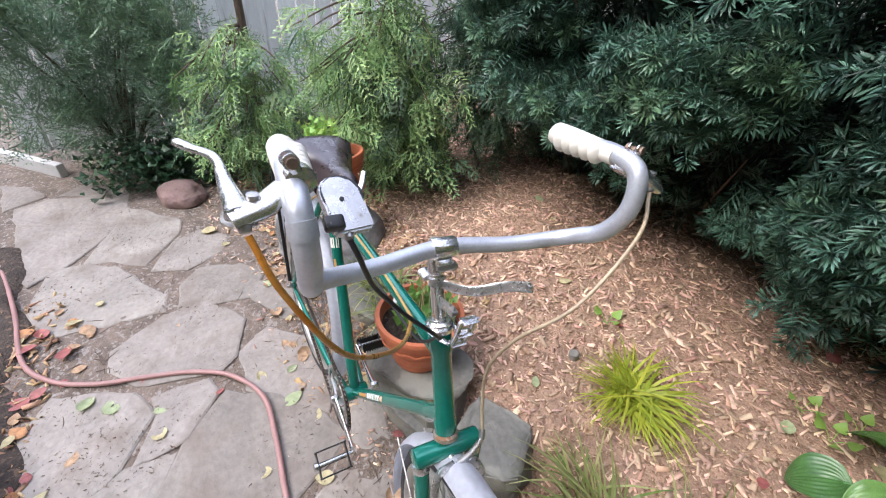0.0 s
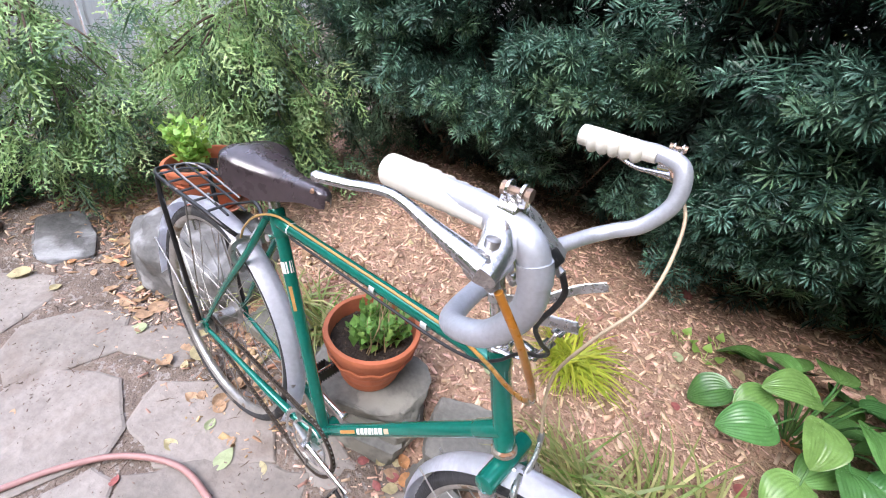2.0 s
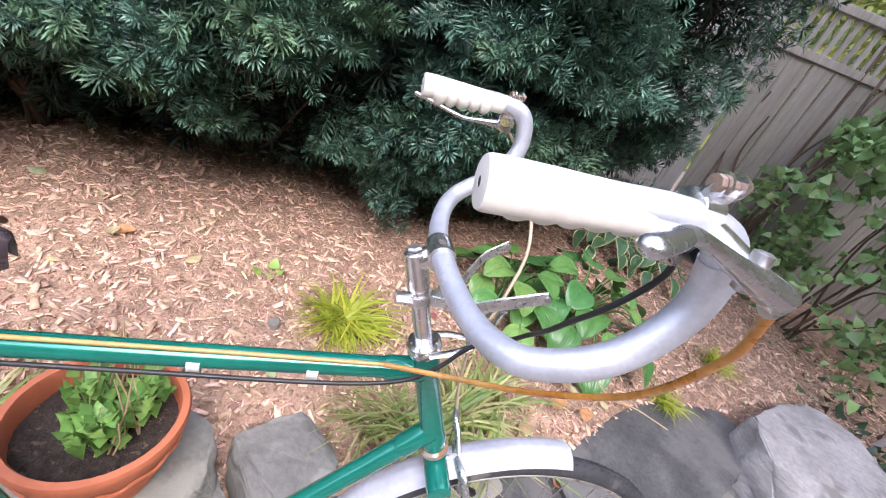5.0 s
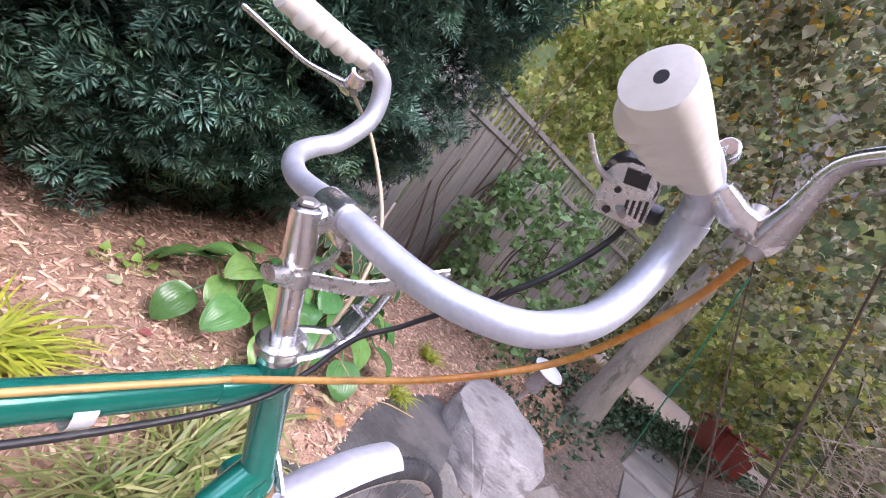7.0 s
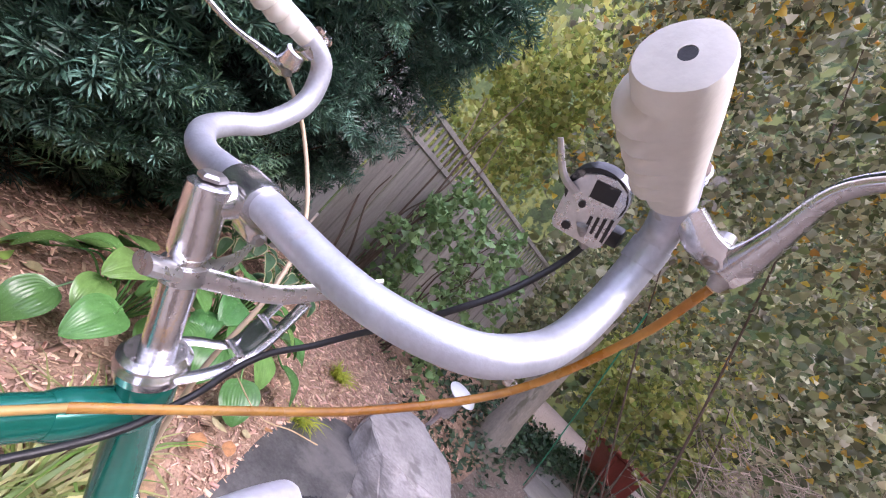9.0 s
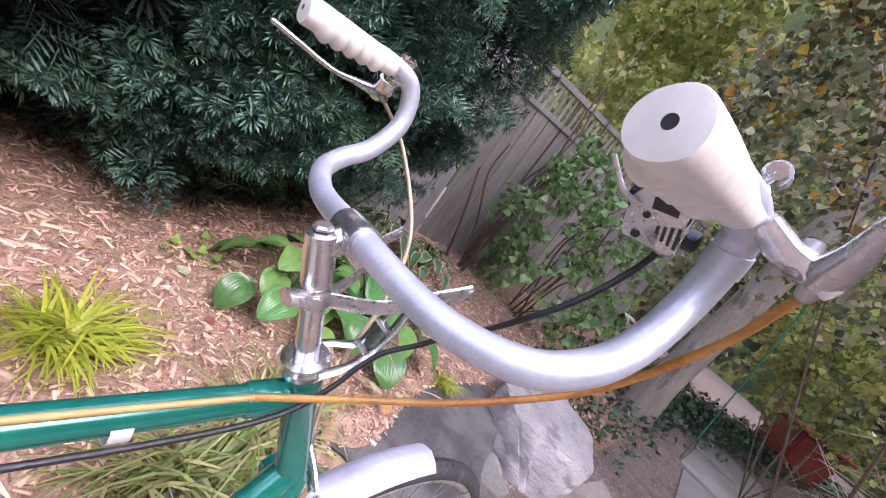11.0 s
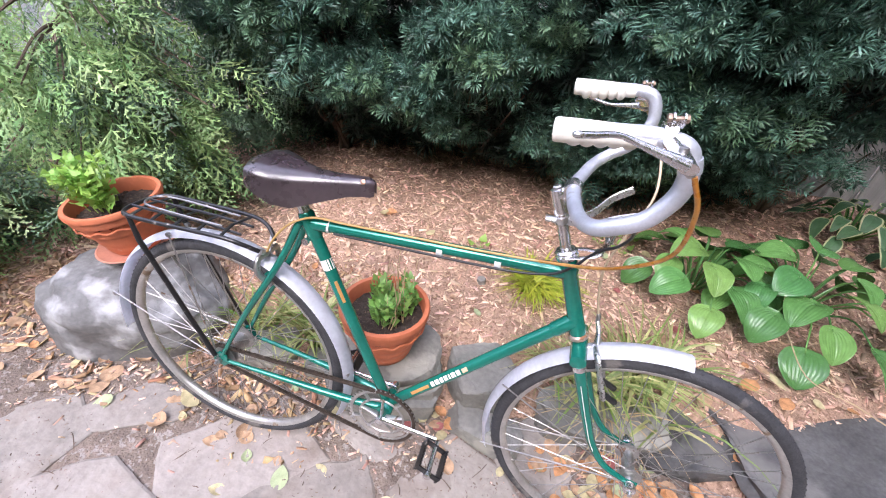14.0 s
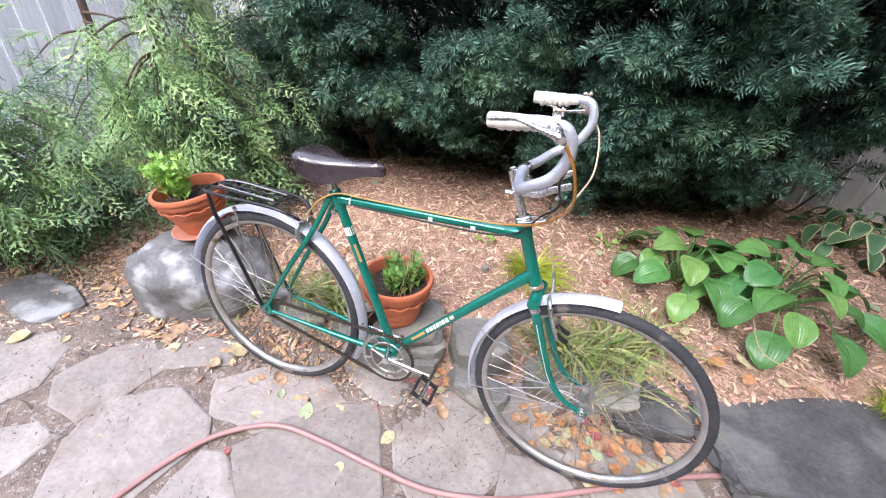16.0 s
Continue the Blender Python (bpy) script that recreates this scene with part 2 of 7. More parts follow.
def sweep(bm, pts, radius, n=12, closed=False, flat=1.0, side=None, caps=True):
    """A tube along the points; radius is a number or one for each point; flat squeezes it along the side direction."""
    pts = [Vector(p) for p in pts]
    k = len(pts)
    rad = radius if isinstance(radius, (list, tuple)) else [radius] * k
    up, rings = None, []
    for i, p in enumerate(pts):
        if closed:
            t = (pts[(i + 1) % k] - pts[i - 1]).normalized()
        else:
            t = (pts[min(i + 1, k - 1)] - pts[max(i - 1, 0)]).normalized()
        if up is None:
            up = Vector(side) if side is not None else (Vector((0, 0, 1)) if abs(t.z) < 0.9 else Vector((1, 0, 0)))
        up = (up - t * up.dot(t)).normalized()
        w = t.cross(up)
        rings.append([bm.verts.new(p + (up * math.cos(a) * flat + w * math.sin(a)) * rad[i]) for a in (2 * math.pi * j / n for j in range(n))])
    for i in range(k if closed else k - 1):
        a, b = rings[i], rings[(i + 1) % k]
        for j in range(n):
            bm.faces.new((a[j], a[(j + 1) % n], b[(j + 1) % n], b[j]))
    if caps and not closed:
        bm.faces.new(rings[0])
        bm.faces.new(rings[-1])
    return bm


def tube(pts, radius, n=12, **kw):
    return sweep(bmesh.new(), pts, radius, n, **kw)


def lathe(bm, profile, n=32, m=None, cap_start=False, cap_end=False):
    """Turns a profile of (radius, height) round z."""
    m = m or Matrix()
    rings = [[bm.verts.new(m @ Vector((r * math.cos(2 * math.pi * j / n), r * math.sin(2 * math.pi * j / n), z))) for j in range(n)] for r, z in profile]
    for a, b in zip(rings, rings[1:]):
        for j in range(n):
            bm.faces.new((a[j], a[(j + 1) % n], b[(j + 1) % n], b[j]))
    if cap_start:
        bm.faces.new(rings[0])
    if cap_end:
        bm.faces.new(rings[-1])
    return bm


def turned(profile, n=32, m=None, ends=True):
    return lathe(bmesh.new(), profile, n, m, ends, ends)


def along(a, b):
    """The pose whose z runs from a to b, with its origin at a."""
    a, b = Vector(a), Vector(b)
    return Matrix.Translation(a) @ (b - a).to_track_quat("Z", "Y").to_matrix().to_4x4()


def rod(bm, a, b, r, n=10, r2=None):
    d = (Vector(b) - Vector(a)).length
    return lathe(bm, [(r, 0), (r2 or r, d)], n, along(a, b), True, True)


def block(bm, size, m, bevel=0.0):
    got = bmesh.ops.create_cube(bm, size=1.0, matrix=m @ Matrix.Diagonal((*size, 1)))
    if bevel:
        edges = list({e for v in got["verts"] for e in v.link_edges})
        bmesh.ops.bevel(bm, geom=edges, offset=bevel, segments=2, affect="EDGES", profile=0.5)
    return bm


def ring(bm, r, tube_r, m, n=48, k=10, flat=1.0):
    pts = [m @ Vector((r * math.cos(a), r * math.sin(a), 0)) for a in (2 * math.pi * i / n for i in range(n))]
    return sweep(bm, pts, tube_r, k, closed=True, flat=flat, side=m.to_3x3() @ Vector((0, 0, 1)))


def plate(outline, thick, m):
    """A flat plate with the outline in its x and y, of that thickness."""
    bm = bmesh.new()
    lo = [bm.verts.new(m @ Vector((x, y, -thick / 2))) for x, y in outline]
    hi = [bm.verts.new(m @ Vector((x, y, thick / 2))) for x, y in outline]
    bm.faces.new(lo[::-1])
    bm.faces.new(hi)
    for i in range(len(lo)):
        j = (i + 1) % len(lo)
        bm.faces.new((lo[i], lo[j], hi[j], hi[i]))
    return bm


def many(name, base_v, base_f, mats, material):
    """One mesh of many copies of a small shape; mats is an array of 4 x 4 matrices."""
    base_v, mats = np.asarray(base_v, float), np.asarray(mats, float)
    k, nv = len(mats), len(base_v)
    v = np.einsum("kij,nj->kni", mats[:, :3, :3], base_v) + mats[:, None, :3, 3]
    size = len(base_f[0])
    f = (np.asarray(base_f)[None] + (np.arange(k) * nv)[:, None, None]).reshape(-1)
    me = bpy.data.meshes.new(name)
    me.vertices.add(k * nv)
    me.vertices.foreach_set("co", v.reshape(-1).astype(np.float32))
    me.loops.add(len(f))
    me.loops.foreach_set("vertex_index", f.astype(np.int32))
    me.polygons.add(len(f) // size)
    me.polygons.foreach_set("loop_start", np.arange(0, len(f), size, dtype=np.int32))
    me.update(calc_edges=True)
    me.validate()
    me.materials.append(material)
    return me


def frames_of(rng, pos, ahead, scale, roll=None):
    """Matrices at pos whose y axis runs along ahead, at that scale, turned about it by chance."""
    pos, y = np.asarray(pos, float), np.asarray(ahead, float)
    y = y / np.linalg.norm(y, axis=1, keepdims=True)
    ref = rng.normal(size=y.shape) if roll is None else np.broadcast_to(np.asarray(roll, float), y.shape)
    x = np.cross(y, ref)
    x /= np.linalg.norm(x, axis=1, keepdims=True) + 1e-9
    z = np.cross(x, y)
    out = np.zeros((len(pos), 4, 4))
    s = np.asarray(scale).reshape(-1, 1)
    out[:, :3, 0], out[:, :3, 1], out[:, :3, 2], out[:, :3, 3], out[:, 3, 3] = x * s, y * s, z * s, pos, 1
    return out

# ---- ground, paving, bed ----
def smooth(v, lo, hi):
    t = min(max((v - lo) / (hi - lo), 0.0), 1.0)
    return t * t * (3 - 2 * t)


def bed_height(x, y):
    """How high the mulch lies: low by the paving, rising towards the hedge."""
    edge = 0.16 + 0.10 * smooth(x, -0.6, 0.2) - 0.04 * smooth(x, 1.0, 1.6) + 0.22 * smooth(x, 1.6, 2.2) - 0.3 * smooth(x, 2.6, 3.6) + 0.11 * smooth(x, 0.72, 0.88) * (1 - smooth(x, 1.40, 1.58))
    full = 0.155 * smooth(y, edge, edge + 0.28) + 0.12 * smooth(y, edge + 0.1, 2.2)
    z = full * (0.35 + 0.65 * smooth(x, -0.9, 0.15)) - 0.012 + 0.014 * smooth(y, edge - 0.15, edge)
    return z + 0.016 * noise.noise((x * 3.1, y * 3.1, 1.7)) * smooth(y, edge, edge + 0.3)


def dirt_height(x, y):
    """Dirt fills the joints and spreads over the paving in ragged patches, thickest towards the cedars and the bed."""
    n = noise.noise((x * 2.6, y * 2.6, 4.2)) * 0.55 + noise.noise((x * 7, y * 7, 9.1)) * 0.3 + noise.noise((x * 21, y * 21, 2.1)) * 0.16
    edge = 0.0
    if -2.4 < x < 2.6 and -1.6 < y < 0.6:
        edge = 0.16 * smooth(0.2 - x, 0, 1.2) * smooth(y, -0.75, -0.25) + 0.22 * smooth(y, -0.10, 0.06) + 0.5 * smooth(-y + 0.12 * x, 0.93, 1.03) * smooth(0.7 - x, 0, 0.5) * smooth(x, -1.4, -1.0)
    z = -0.0065 + 0.040 * max(n + edge - 0.24, 0) * (1 - 0.75 * smooth(-x, 0.75, 1.05))
    return min(z, 0.016) + 0.0026 * noise.noise((x * 17, y * 17, 3)) + 0.0026 * noise.noise((x * 45, y * 45, 6)) - 0.35 * smooth(y, 0.35, 0.9) * smooth(y, 0.35, 0.9)


def sheet(name, xs, ys, height, material, label, category):
    verts = [(x, y, height(x, y)) for y in ys for x in xs]
    k = len(xs)
    faces = [(j * k + i, j * k + i + 1, (j + 1) * k + i + 1, (j + 1) * k + i) for j in range(len(ys) - 1) for i in range(k - 1)]
    return tagged(new(name, mesh_of(name, verts, faces, material, True)), label, category, kind="structure")


def steps(parts):
    out = [parts[0][0]]
    for lo, hi, n in parts:
        out += [lo + (hi - lo) * (i + 1) / n for i in range(n)]
    return out


sheet("ground", steps([(-300, -30, 4), (-30, -3, 8), (-3, -1.3, 30), (-1.3, 1.7, 220), (1.7, 3, 30), (3, 12, 20), (12, 60, 6), (60, 400, 4)]),
      steps([(-300, -30, 4), (-30, -2, 8), (-2, -1.0, 24), (-1.0, 0.3, 100), (0.3, 0.8, 12), (0.8, 5, 8), (5, 60, 6), (60, 400, 4)]), dirt_height, M_DIRT,
      "gritty brown garden dirt between paving stones", "ground")
sheet("mulch_bed", steps([(-2.6, 3.4, 130), (3.4, 9, 14)]), steps([(0.02, 2.3, 56)]), bed_height, M_BED, "bed of brown wood chip mulch under the hedge", "mulch bed")


def flagstone(outline, thick, rng, top):
    """A rough flat stone with an uneven edge and a slightly worn rim."""
    pts = []
    for i, a in enumerate(outline):
        b = outline[(i + 1) % len(outline)]
        k = max(2, int((b - a).length / 0.035))
        for j in range(k):
            p = a.lerp(b, j / k)
            s = noise.noise((p.x * 7, p.y * 7, top * 50 + 3)) * 0.024 + noise.noise((p.x * 34, p.y * 34, 1)) * 0.007
            pts.append(p + Vector((s, -s * 0.7)))
    mid = sum(pts, Vector((0, 0))) / len(pts)
    bm = bmesh.new()
    lo = [bm.verts.new((*p, -thick)) for p in pts]
    rim = [bm.verts.new((*p, -0.004)) for p in pts]
    hi = [bm.verts.new((*(p + (mid - p).normalized() * 0.008), 0.0)) for p in pts]
    inner = [bm.verts.new((*p.lerp(mid, 0.35), 0.002 + rng.uniform(-0.0015, 0.0015))) for p in pts]
    hub = bm.verts.new((*mid, 0.002))
    k = len(pts)
    for a, b in ((lo, rim), (rim, hi), (hi, inner)):
        for i in range(k):
            bm.faces.new((a[i], a[(i + 1) % k], b[(i + 1) % k], b[i]))
    for i in range(k):
        bm.faces.new((inner[i], inner[(i + 1) % k], hub))
    return bm


def strip_height(x, y):
    """A low strip of soil along the far side of the paving, coloured dark for its shadow, feathering out at its ragged
    edge.
    """
    return -0.03 + 0.052 * smooth(-y + 0.12 * x + 0.10 * noise.noise((x * 4, y * 4, 6)), 0.90, 1.02) + 0.006 * noise.noise((x * 25, y * 25, 2))


# Soil colour kept very dark, with the shadow lying there painted in.
sheet("soil_strip", steps([(-1.3, 0.75, 60)]), steps([(-1.9, -0.80, 40)]), strip_height, mat("shadow_dark_garden_soil", (0.060, 0.045, 0.036), 0.95, 0, 0.35, 20, 1.0, 90, spot=(0.15, 0.10, 0.07), spot_at=0.58, spot_scale=40),
      "strip of bare soil beside the paving, shadow in its dark colour", "soil")
paving = thing("pavement", "patio of irregular grey-brown flagstones set in dirt", "paving", kind="structure")
rng = random.Random(5)


def lay(*corners):
    """One stone of the patio, by the corners of its outline in the plan."""
    mid = sum((Vector(c) for c in corners), Vector((0, 0))) / len(corners)
    bm = flagstone([Vector(c) + (Vector(c) - mid).normalized() * 0.022 for c in corners], 0.05, rng, corners[0][0])
    tilt = pose(mid.x, mid.y, rng.uniform(-0.002, 0.003), rng.uniform(-0.4, 0.4), rng.uniform(-0.4, 0.4), 0)
    part("flagstone", bm, M_SLAB, paving, smooth=False, m=tilt @ Matrix.Translation((-mid.x, -mid.y, 0)))


lay((-1.76, -1.26), (-1.83, -1.11), (-1.72, -0.72), (-1.48, -0.73), (-1.27, -0.80), (-1.06, -0.93), (-0.93, -1.07), (-1.01, -1.11))
lay((-1.85, -1.08), (-1.97, -0.95), (-1.90, -0.78), (-1.76, -0.73))
lay((-2.14, -1.40), (-2.04, -1.24), (-1.89, -1.16), (-1.79, -1.31))
lay((-1.54, -0.71), (-1.26, -0.46), (-1.13, -0.48), (-0.90, -0.62), (-1.00, -0.74), (-1.03, -0.87), (-1.25, -0.78))
lay((-1.00, -1.00), (-0.99, -0.85), (-0.92, -0.74), (-0.61, -0.55), (-0.50, -0.56), (-0.52, -0.79), (-0.55, -0.96), (-0.71, -1.03))
lay((-1.04, -0.48), (-1.11, -0.37), (-0.98, -0.25), (-0.87, -0.27), (-0.77, -0.44), (-0.83, -0.58))
lay((-0.74, -0.38), (-0.70, -0.21), (-0.58, -0.13), (-0.44, -0.22), (-0.46, -0.35), (-0.49, -0.48), (-0.64, -0.46))
lay((-0.33, -0.71), (-0.45, -0.54), (-0.47, -0.38), (-0.28, -0.27), (-0.12, -0.31), (-0.06, -0.38), (-0.13, -0.62), (-0.22, -0.72))
lay((-0.52, -0.15), (-0.39, -0.02), (-0.28, 0.0), (-0.22, -0.09), (-0.42, -0.19))
lay((-0.10, -0.28), (-0.18, -0.17), (-0.05, -0.03), (0.15, 0.01), (0.28, -0.06), (0.22, -0.16), (0.07, -0.27))
lay((0.07, -0.36), (0.12, -0.25), (0.29, -0.10), (0.41, -0.03), (0.48, -0.14), (0.57, -0.33), (0.37, -0.58), (0.21, -0.49))
lay((-0.18, -0.88), (-0.08, -0.65), (0.04, -0.60), (0.20, -0.69), (0.25, -0.76), (0.20, -0.92), (0.0, -0.97))
lay((-0.02, -0.58), (-0.02, -0.42), (0.05, -0.40), (0.17, -0.49), (0.20, -0.63), (0.06, -0.56))
lay((0.22, -0.66), (0.24, -0.54), (0.35, -0.60), (0.46, -0.73), (0.30, -0.80))
lay((0.21, 0.09), (0.35, 0.11), (0.50, 0.09), (0.51, 0.02), (0.45, -0.02), (0.31, 0.03))
lay((0.54, -0.10), (0.56, 0.0), (0.66, 0.13), (0.82, 0.06), (0.90, -0.02), (0.91, -0.10), (0.86, -0.22), (0.69, -0.29), (0.61, -0.22))
lay((0.80, 0.17), (0.92, 0.27), (1.10, 0.25), (1.21, 0.12), (1.19, 0.0), (0.97, 0.03), (0.85, 0.08))
lay((0.94, -0.04), (1.08, -0.02), (1.20, -0.12), (1.14, -0.28), (0.94, -0.26))
lay((0.60, -0.34), (0.70, -0.32), (0.90, -0.27), (0.98, -0.52), (0.78, -0.72), (0.48, -0.62))
lay((1.22, 0.0), (1.26, 0.14), (1.52, 0.12), (1.60, -0.06), (1.46, -0.18), (1.25, -0.12))
lay((1.18, -0.30), (1.28, -0.15), (1.48, -0.21), (1.72, -0.16), (1.70, -0.50), (1.30, -0.60))
lay((1.64, 0.06), (1.66, -0.10), (1.98, -0.14), (2.30, 0.02), (2.20, 0.12))
lay((1.02, -0.54), (1.16, -0.36), (1.26, -0.62), (1.22, -0.98), (0.84, -0.84))
lay((2.02, -0.16), (2.50, -0.18), (2.62, 0.0), (2.34, 0.04))
lay((2.66, -0.22), (3.10, -0.30), (3.30, -0.08), (2.72, 0.02))


# ---- rocks ----
def rock(name, at, size, turn, seed, material, label, rough=0.22, flat_top=0.0, tilt=(0, 0), category="rock", round_one=False):
    """A rounded boulder, or an angular stone hewn as the hull of chance points with chipped, uneven faces."""
    bm = bmesh.new()
    o = Vector((seed * 7.3, seed * 3.1, seed * 1.7))
    if round_one:
        bmesh.ops.create_icosphere(bm, subdivisions=5, radius=1.0)
        for v in bm.verts:
            d = v.co.normalized()
            r = 1 + rough * noise.noise(d * 1.3 + o) + rough * 0.5 * noise.noise(d * 3.2 + o) + rough * 0.18 * noise.noise(d * 9 + o)
            q = Vector([math.copysign(abs(c) ** 0.85, c) for c in d]) * r
            if flat_top and q.z > 1 - flat_top:
                q.z = 1 - flat_top + (q.z - 1 + flat_top) * 0.3
            v.co = q
    else:
        g = random.Random(seed)
        pts = []
        for i in range(34):
            a, z = 2 * math.pi * (i + g.uniform(-0.3, 0.3)) / 34 * 5, g.choice((-1, 1)) * g.uniform(0.55, 0.8)
            e = g.uniform(0.78, 1.0)
            pts.append(bm.verts.new((math.copysign(abs(math.cos(a)) ** 0.6, math.cos(a)) * e, math.copysign(abs(math.sin(a)) ** 0.6, math.sin(a)) * e, z * (1 if z < 0 else 1 - flat_top * g.uniform(0, 0.5)))))
        got = bmesh.ops.convex_hull(bm, input=pts)
        loose = [v for v in bm.verts if not v.link_faces]
        bmesh.ops.delete(bm, geom=loose, context="VERTS")
        bmesh.ops.bevel(bm, geom=bm.edges[:], offset=0.05, segments=2, affect="EDGES", clamp_overlap=True)
        bmesh.ops.triangulate(bm, faces=bm.faces[:])
        for _ in range(3):
            long = [e for e in bm.edges if e.calc_length() > (0.11 if size[0] > 0.3 else 0.18)]
            if long:
                bmesh.ops.subdivide_edges(bm, edges=long, cuts=1)
                bmesh.ops.triangulate(bm, faces=bm.faces[:])
        for v in bm.verts:
            d = v.co.copy()
            n = d.normalized()
            v.co = d + n * (rough * 0.28 * noise.noise(d * 2.6 + o) + rough * 0.16 * noise.noise(d * 7 + o) + 0.018 * noise.noise(d * 19 + o))
    for v in bm.verts:
        v.co = Vector((v.co.x * size[0], v.co.y * size[1], v.co.z * size[2]))
    ob = part(name, bm, material, None, m=None)
    ob.matrix_basis = pose(*at, tilt[0], tilt[1], turn)
    return tagged(ob, label, category)


M_SLAB2 = mat("brown_slate", (0.088, 0.087, 0.086), 0.62, 0, 0.35, 9, 1.0, 16, spot=(0.150, 0.145, 0.138), spot_at=0.52, spot_soft=0.12, spot_scale=5)
M_PALE = mat("pale_rock", (0.36, 0.345, 0.335), 0.85, 0, 0.22, 6, 0.6, 26, spot=(0.22, 0.21, 0.20), spot_at=0.56, spot_soft=0.1, spot_scale=7, stretch=(1, 1, 2.5))
rock("boulder", (-0.66, 0.25, 0.075), (0.31, 0.25, 0.225), 20, 2, M_SLATE, "dark slate boulder with pale veins carrying a flower pot", 0.16, 0.15, round_one=True)
rock("stone_step", (0.37, 0.26, 0.150), (0.20, 0.14, 0.056), 25, 5, M_ROCK, "flat grey stone under a flower pot", 0.12, 0.4)
rock("edging_stone", (0.36, 0.25, 0.040), (0.23, 0.14, 0.110), 12, 31, M_ROCK, "grey edging stone carrying a flat stone", 0.16, 0.2)
rock("edging_stone", (0.44, 0.18, 0.03), (0.15, 0.07, 0.075), 10, 11, M_ROCK, "low grey-brown edging stone", 0.14, 0.4)
rock("edging_stone", (0.72, 0.34, 0.08), (0.14, 0.13, 0.10), 30, 7, M_ROCK, "angular grey edging stone beside mulch", 0.22, 0.3)
rock("edging_stone", (0.76, 0.18, 0.025), (0.15, 0.075, 0.06), -15, 9, M_ROCK, "small flat grey edging stone", 0.2, 0.4)
rock("edging_stone", (1.14, 0.33, 0.04), (0.24, 0.12, 0.075), 8, 13, M_ROCK, "grey edging stone half hidden by grass", 0.2, 0.3)
rock("flat_rock", (2.06, 0.50, 0.045), (0.60, 0.37, 0.10), 22, 15, M_SLAB2, "broad flat dark grey rock at the bed's edge", 0.30, 0.45)
rock("pale_boulder", (2.80, 0.27, 0.07), (0.41, 0.33, 0.25), 10, 18, M_PALE, "pale grey weathered boulder with a layered face", 0.22, 0.3)
rock("edging_stone", (2.25, 0.22, 0.0), (0.14, 0.12, 0.09), 40, 19, M_ROCK, "grey edging stone between two larger rocks", 0.25, 0.2)
rock("red_stone", (-1.55, -0.42, 0.02), (0.15, 0.12, 0.085), 15, 21, mat("red_rock", (0.235, 0.155, 0.140), 0.85, 0, 0.2, 9, 0.4, 40), "rounded reddish fieldstone beside the paving", 0.14, round_one=True)
rock("flat_rock", (1.42, 0.38, 0.02), (0.21, 0.17, 0.05), 20, 33, M_SLAB2, "flat dark stone among grass and fallen leaves", 0.25, 0.4)
rock("flat_rock", (-1.27, -0.12, -0.01), (0.24, 0.13, 0.035), -10, 23, M_SLATE, "thin dark flat stone sunk in the dirt", 0.12, 0.5)
rock("edging_stone", (0.16, 0.26, 0.03), (0.10, 0.10, 0.075), 0, 27, M_ROCK, "grey edging stone behind the rear wheel", 0.22, 0.2)
rock("edging_stone", (-0.12, 0.24, 0.02), (0.14, 0.09, 0.06), 20, 29, M_ROCK, "rough grey edging stone among grass", 0.22, 0.2)


# ---- fences ----
def fence(name, a, b, height, board, material, label, lean=0.0, lattice=0.0, base=0.15):
    """Upright boards side by side from a to b, with rails behind them, and a slatted top where asked."""
    a, b = Vector((*a, base)), Vector((*b, base))
    root = thing(name, label, "fence", kind="structure")
    d = (b - a).normalized()
    side = Vector((-d.y, d.x, 0))
    n = int((b - a).length / board)
    bm = bmesh.new()
    block(bm, (board - 0.008, 0.018, height), Matrix.Translation((0, 0, height / 2)), 0.003)
    me = bpy.data.meshes.new("board")
    bm.to_mesh(me)
    bm.free()
    me.materials.append(material)
    yaw = math.degrees(math.atan2(d.y, d.x))
    r = random.Random(3)
    for i in range(n):
        p = a + d * board * (i + 0.5) + side * r.uniform(-0.003, 0.003)
        part("board", me, material, root, m=pose(p.x, p.y, p.z + r.uniform(-0.015, 0.01), lean, r.uniform(-0.4, 0.4), yaw))
    for z in (0.25, height - 0.12):
        bm = bmesh.new()
        block(bm, ((b - a).length, 0.035, 0.085), pose(*((a + b) / 2 + side * 0.03 + Vector((0, 0, z))), 0, 0, yaw), 0.004)
        part("rail", bm, material, root, smooth=False)
    if lattice:
        for z in (height + 0.02, height + lattice):
            bm = bmesh.new()
            block(bm, ((b - a).length, 0.05, 0.05), pose(*((a + b) / 2 + Vector((0, 0, z))), 0, 0, yaw), 0.004)
            part("rail", bm, material, root, smooth=False)
        k = int((b - a).length / 0.07)
        bm = bmesh.new()
        block(bm, (0.03, 0.012, lattice - 0.05), Matrix.Translation((0, 0, lattice / 2)), 0.0)
        me = bpy.data.meshes.new("slat")
        bm.to_mesh(me)
        bm.free()
        me.materials.append(material)
        for i in range(k):
            p = a + d * (b - a).length * (i + 0.5) / k + Vector((0, 0, height + 0.02))
            part("slat", me, material, root, m=pose(*p, 0, 0, yaw))
    return root


fence("wall_back", (-2.5, 2.45), (2.0, 2.45), 1.9, 0.15, M_FENCEG, "weathered pale grey board fence behind the hedge")
fence("wall_side", (-2.55, -1.3), (-2.55, 2.3), 1.9, 0.14, M_FENCE, "weathered pale blue-grey board fence behind cedars", base=0.05)
fence("wall_right", (2.0, 2.45), (3.2, 2.16), 1.9, 0.15, M_FENCEG, "weathered pale grey board fence beside hostas")
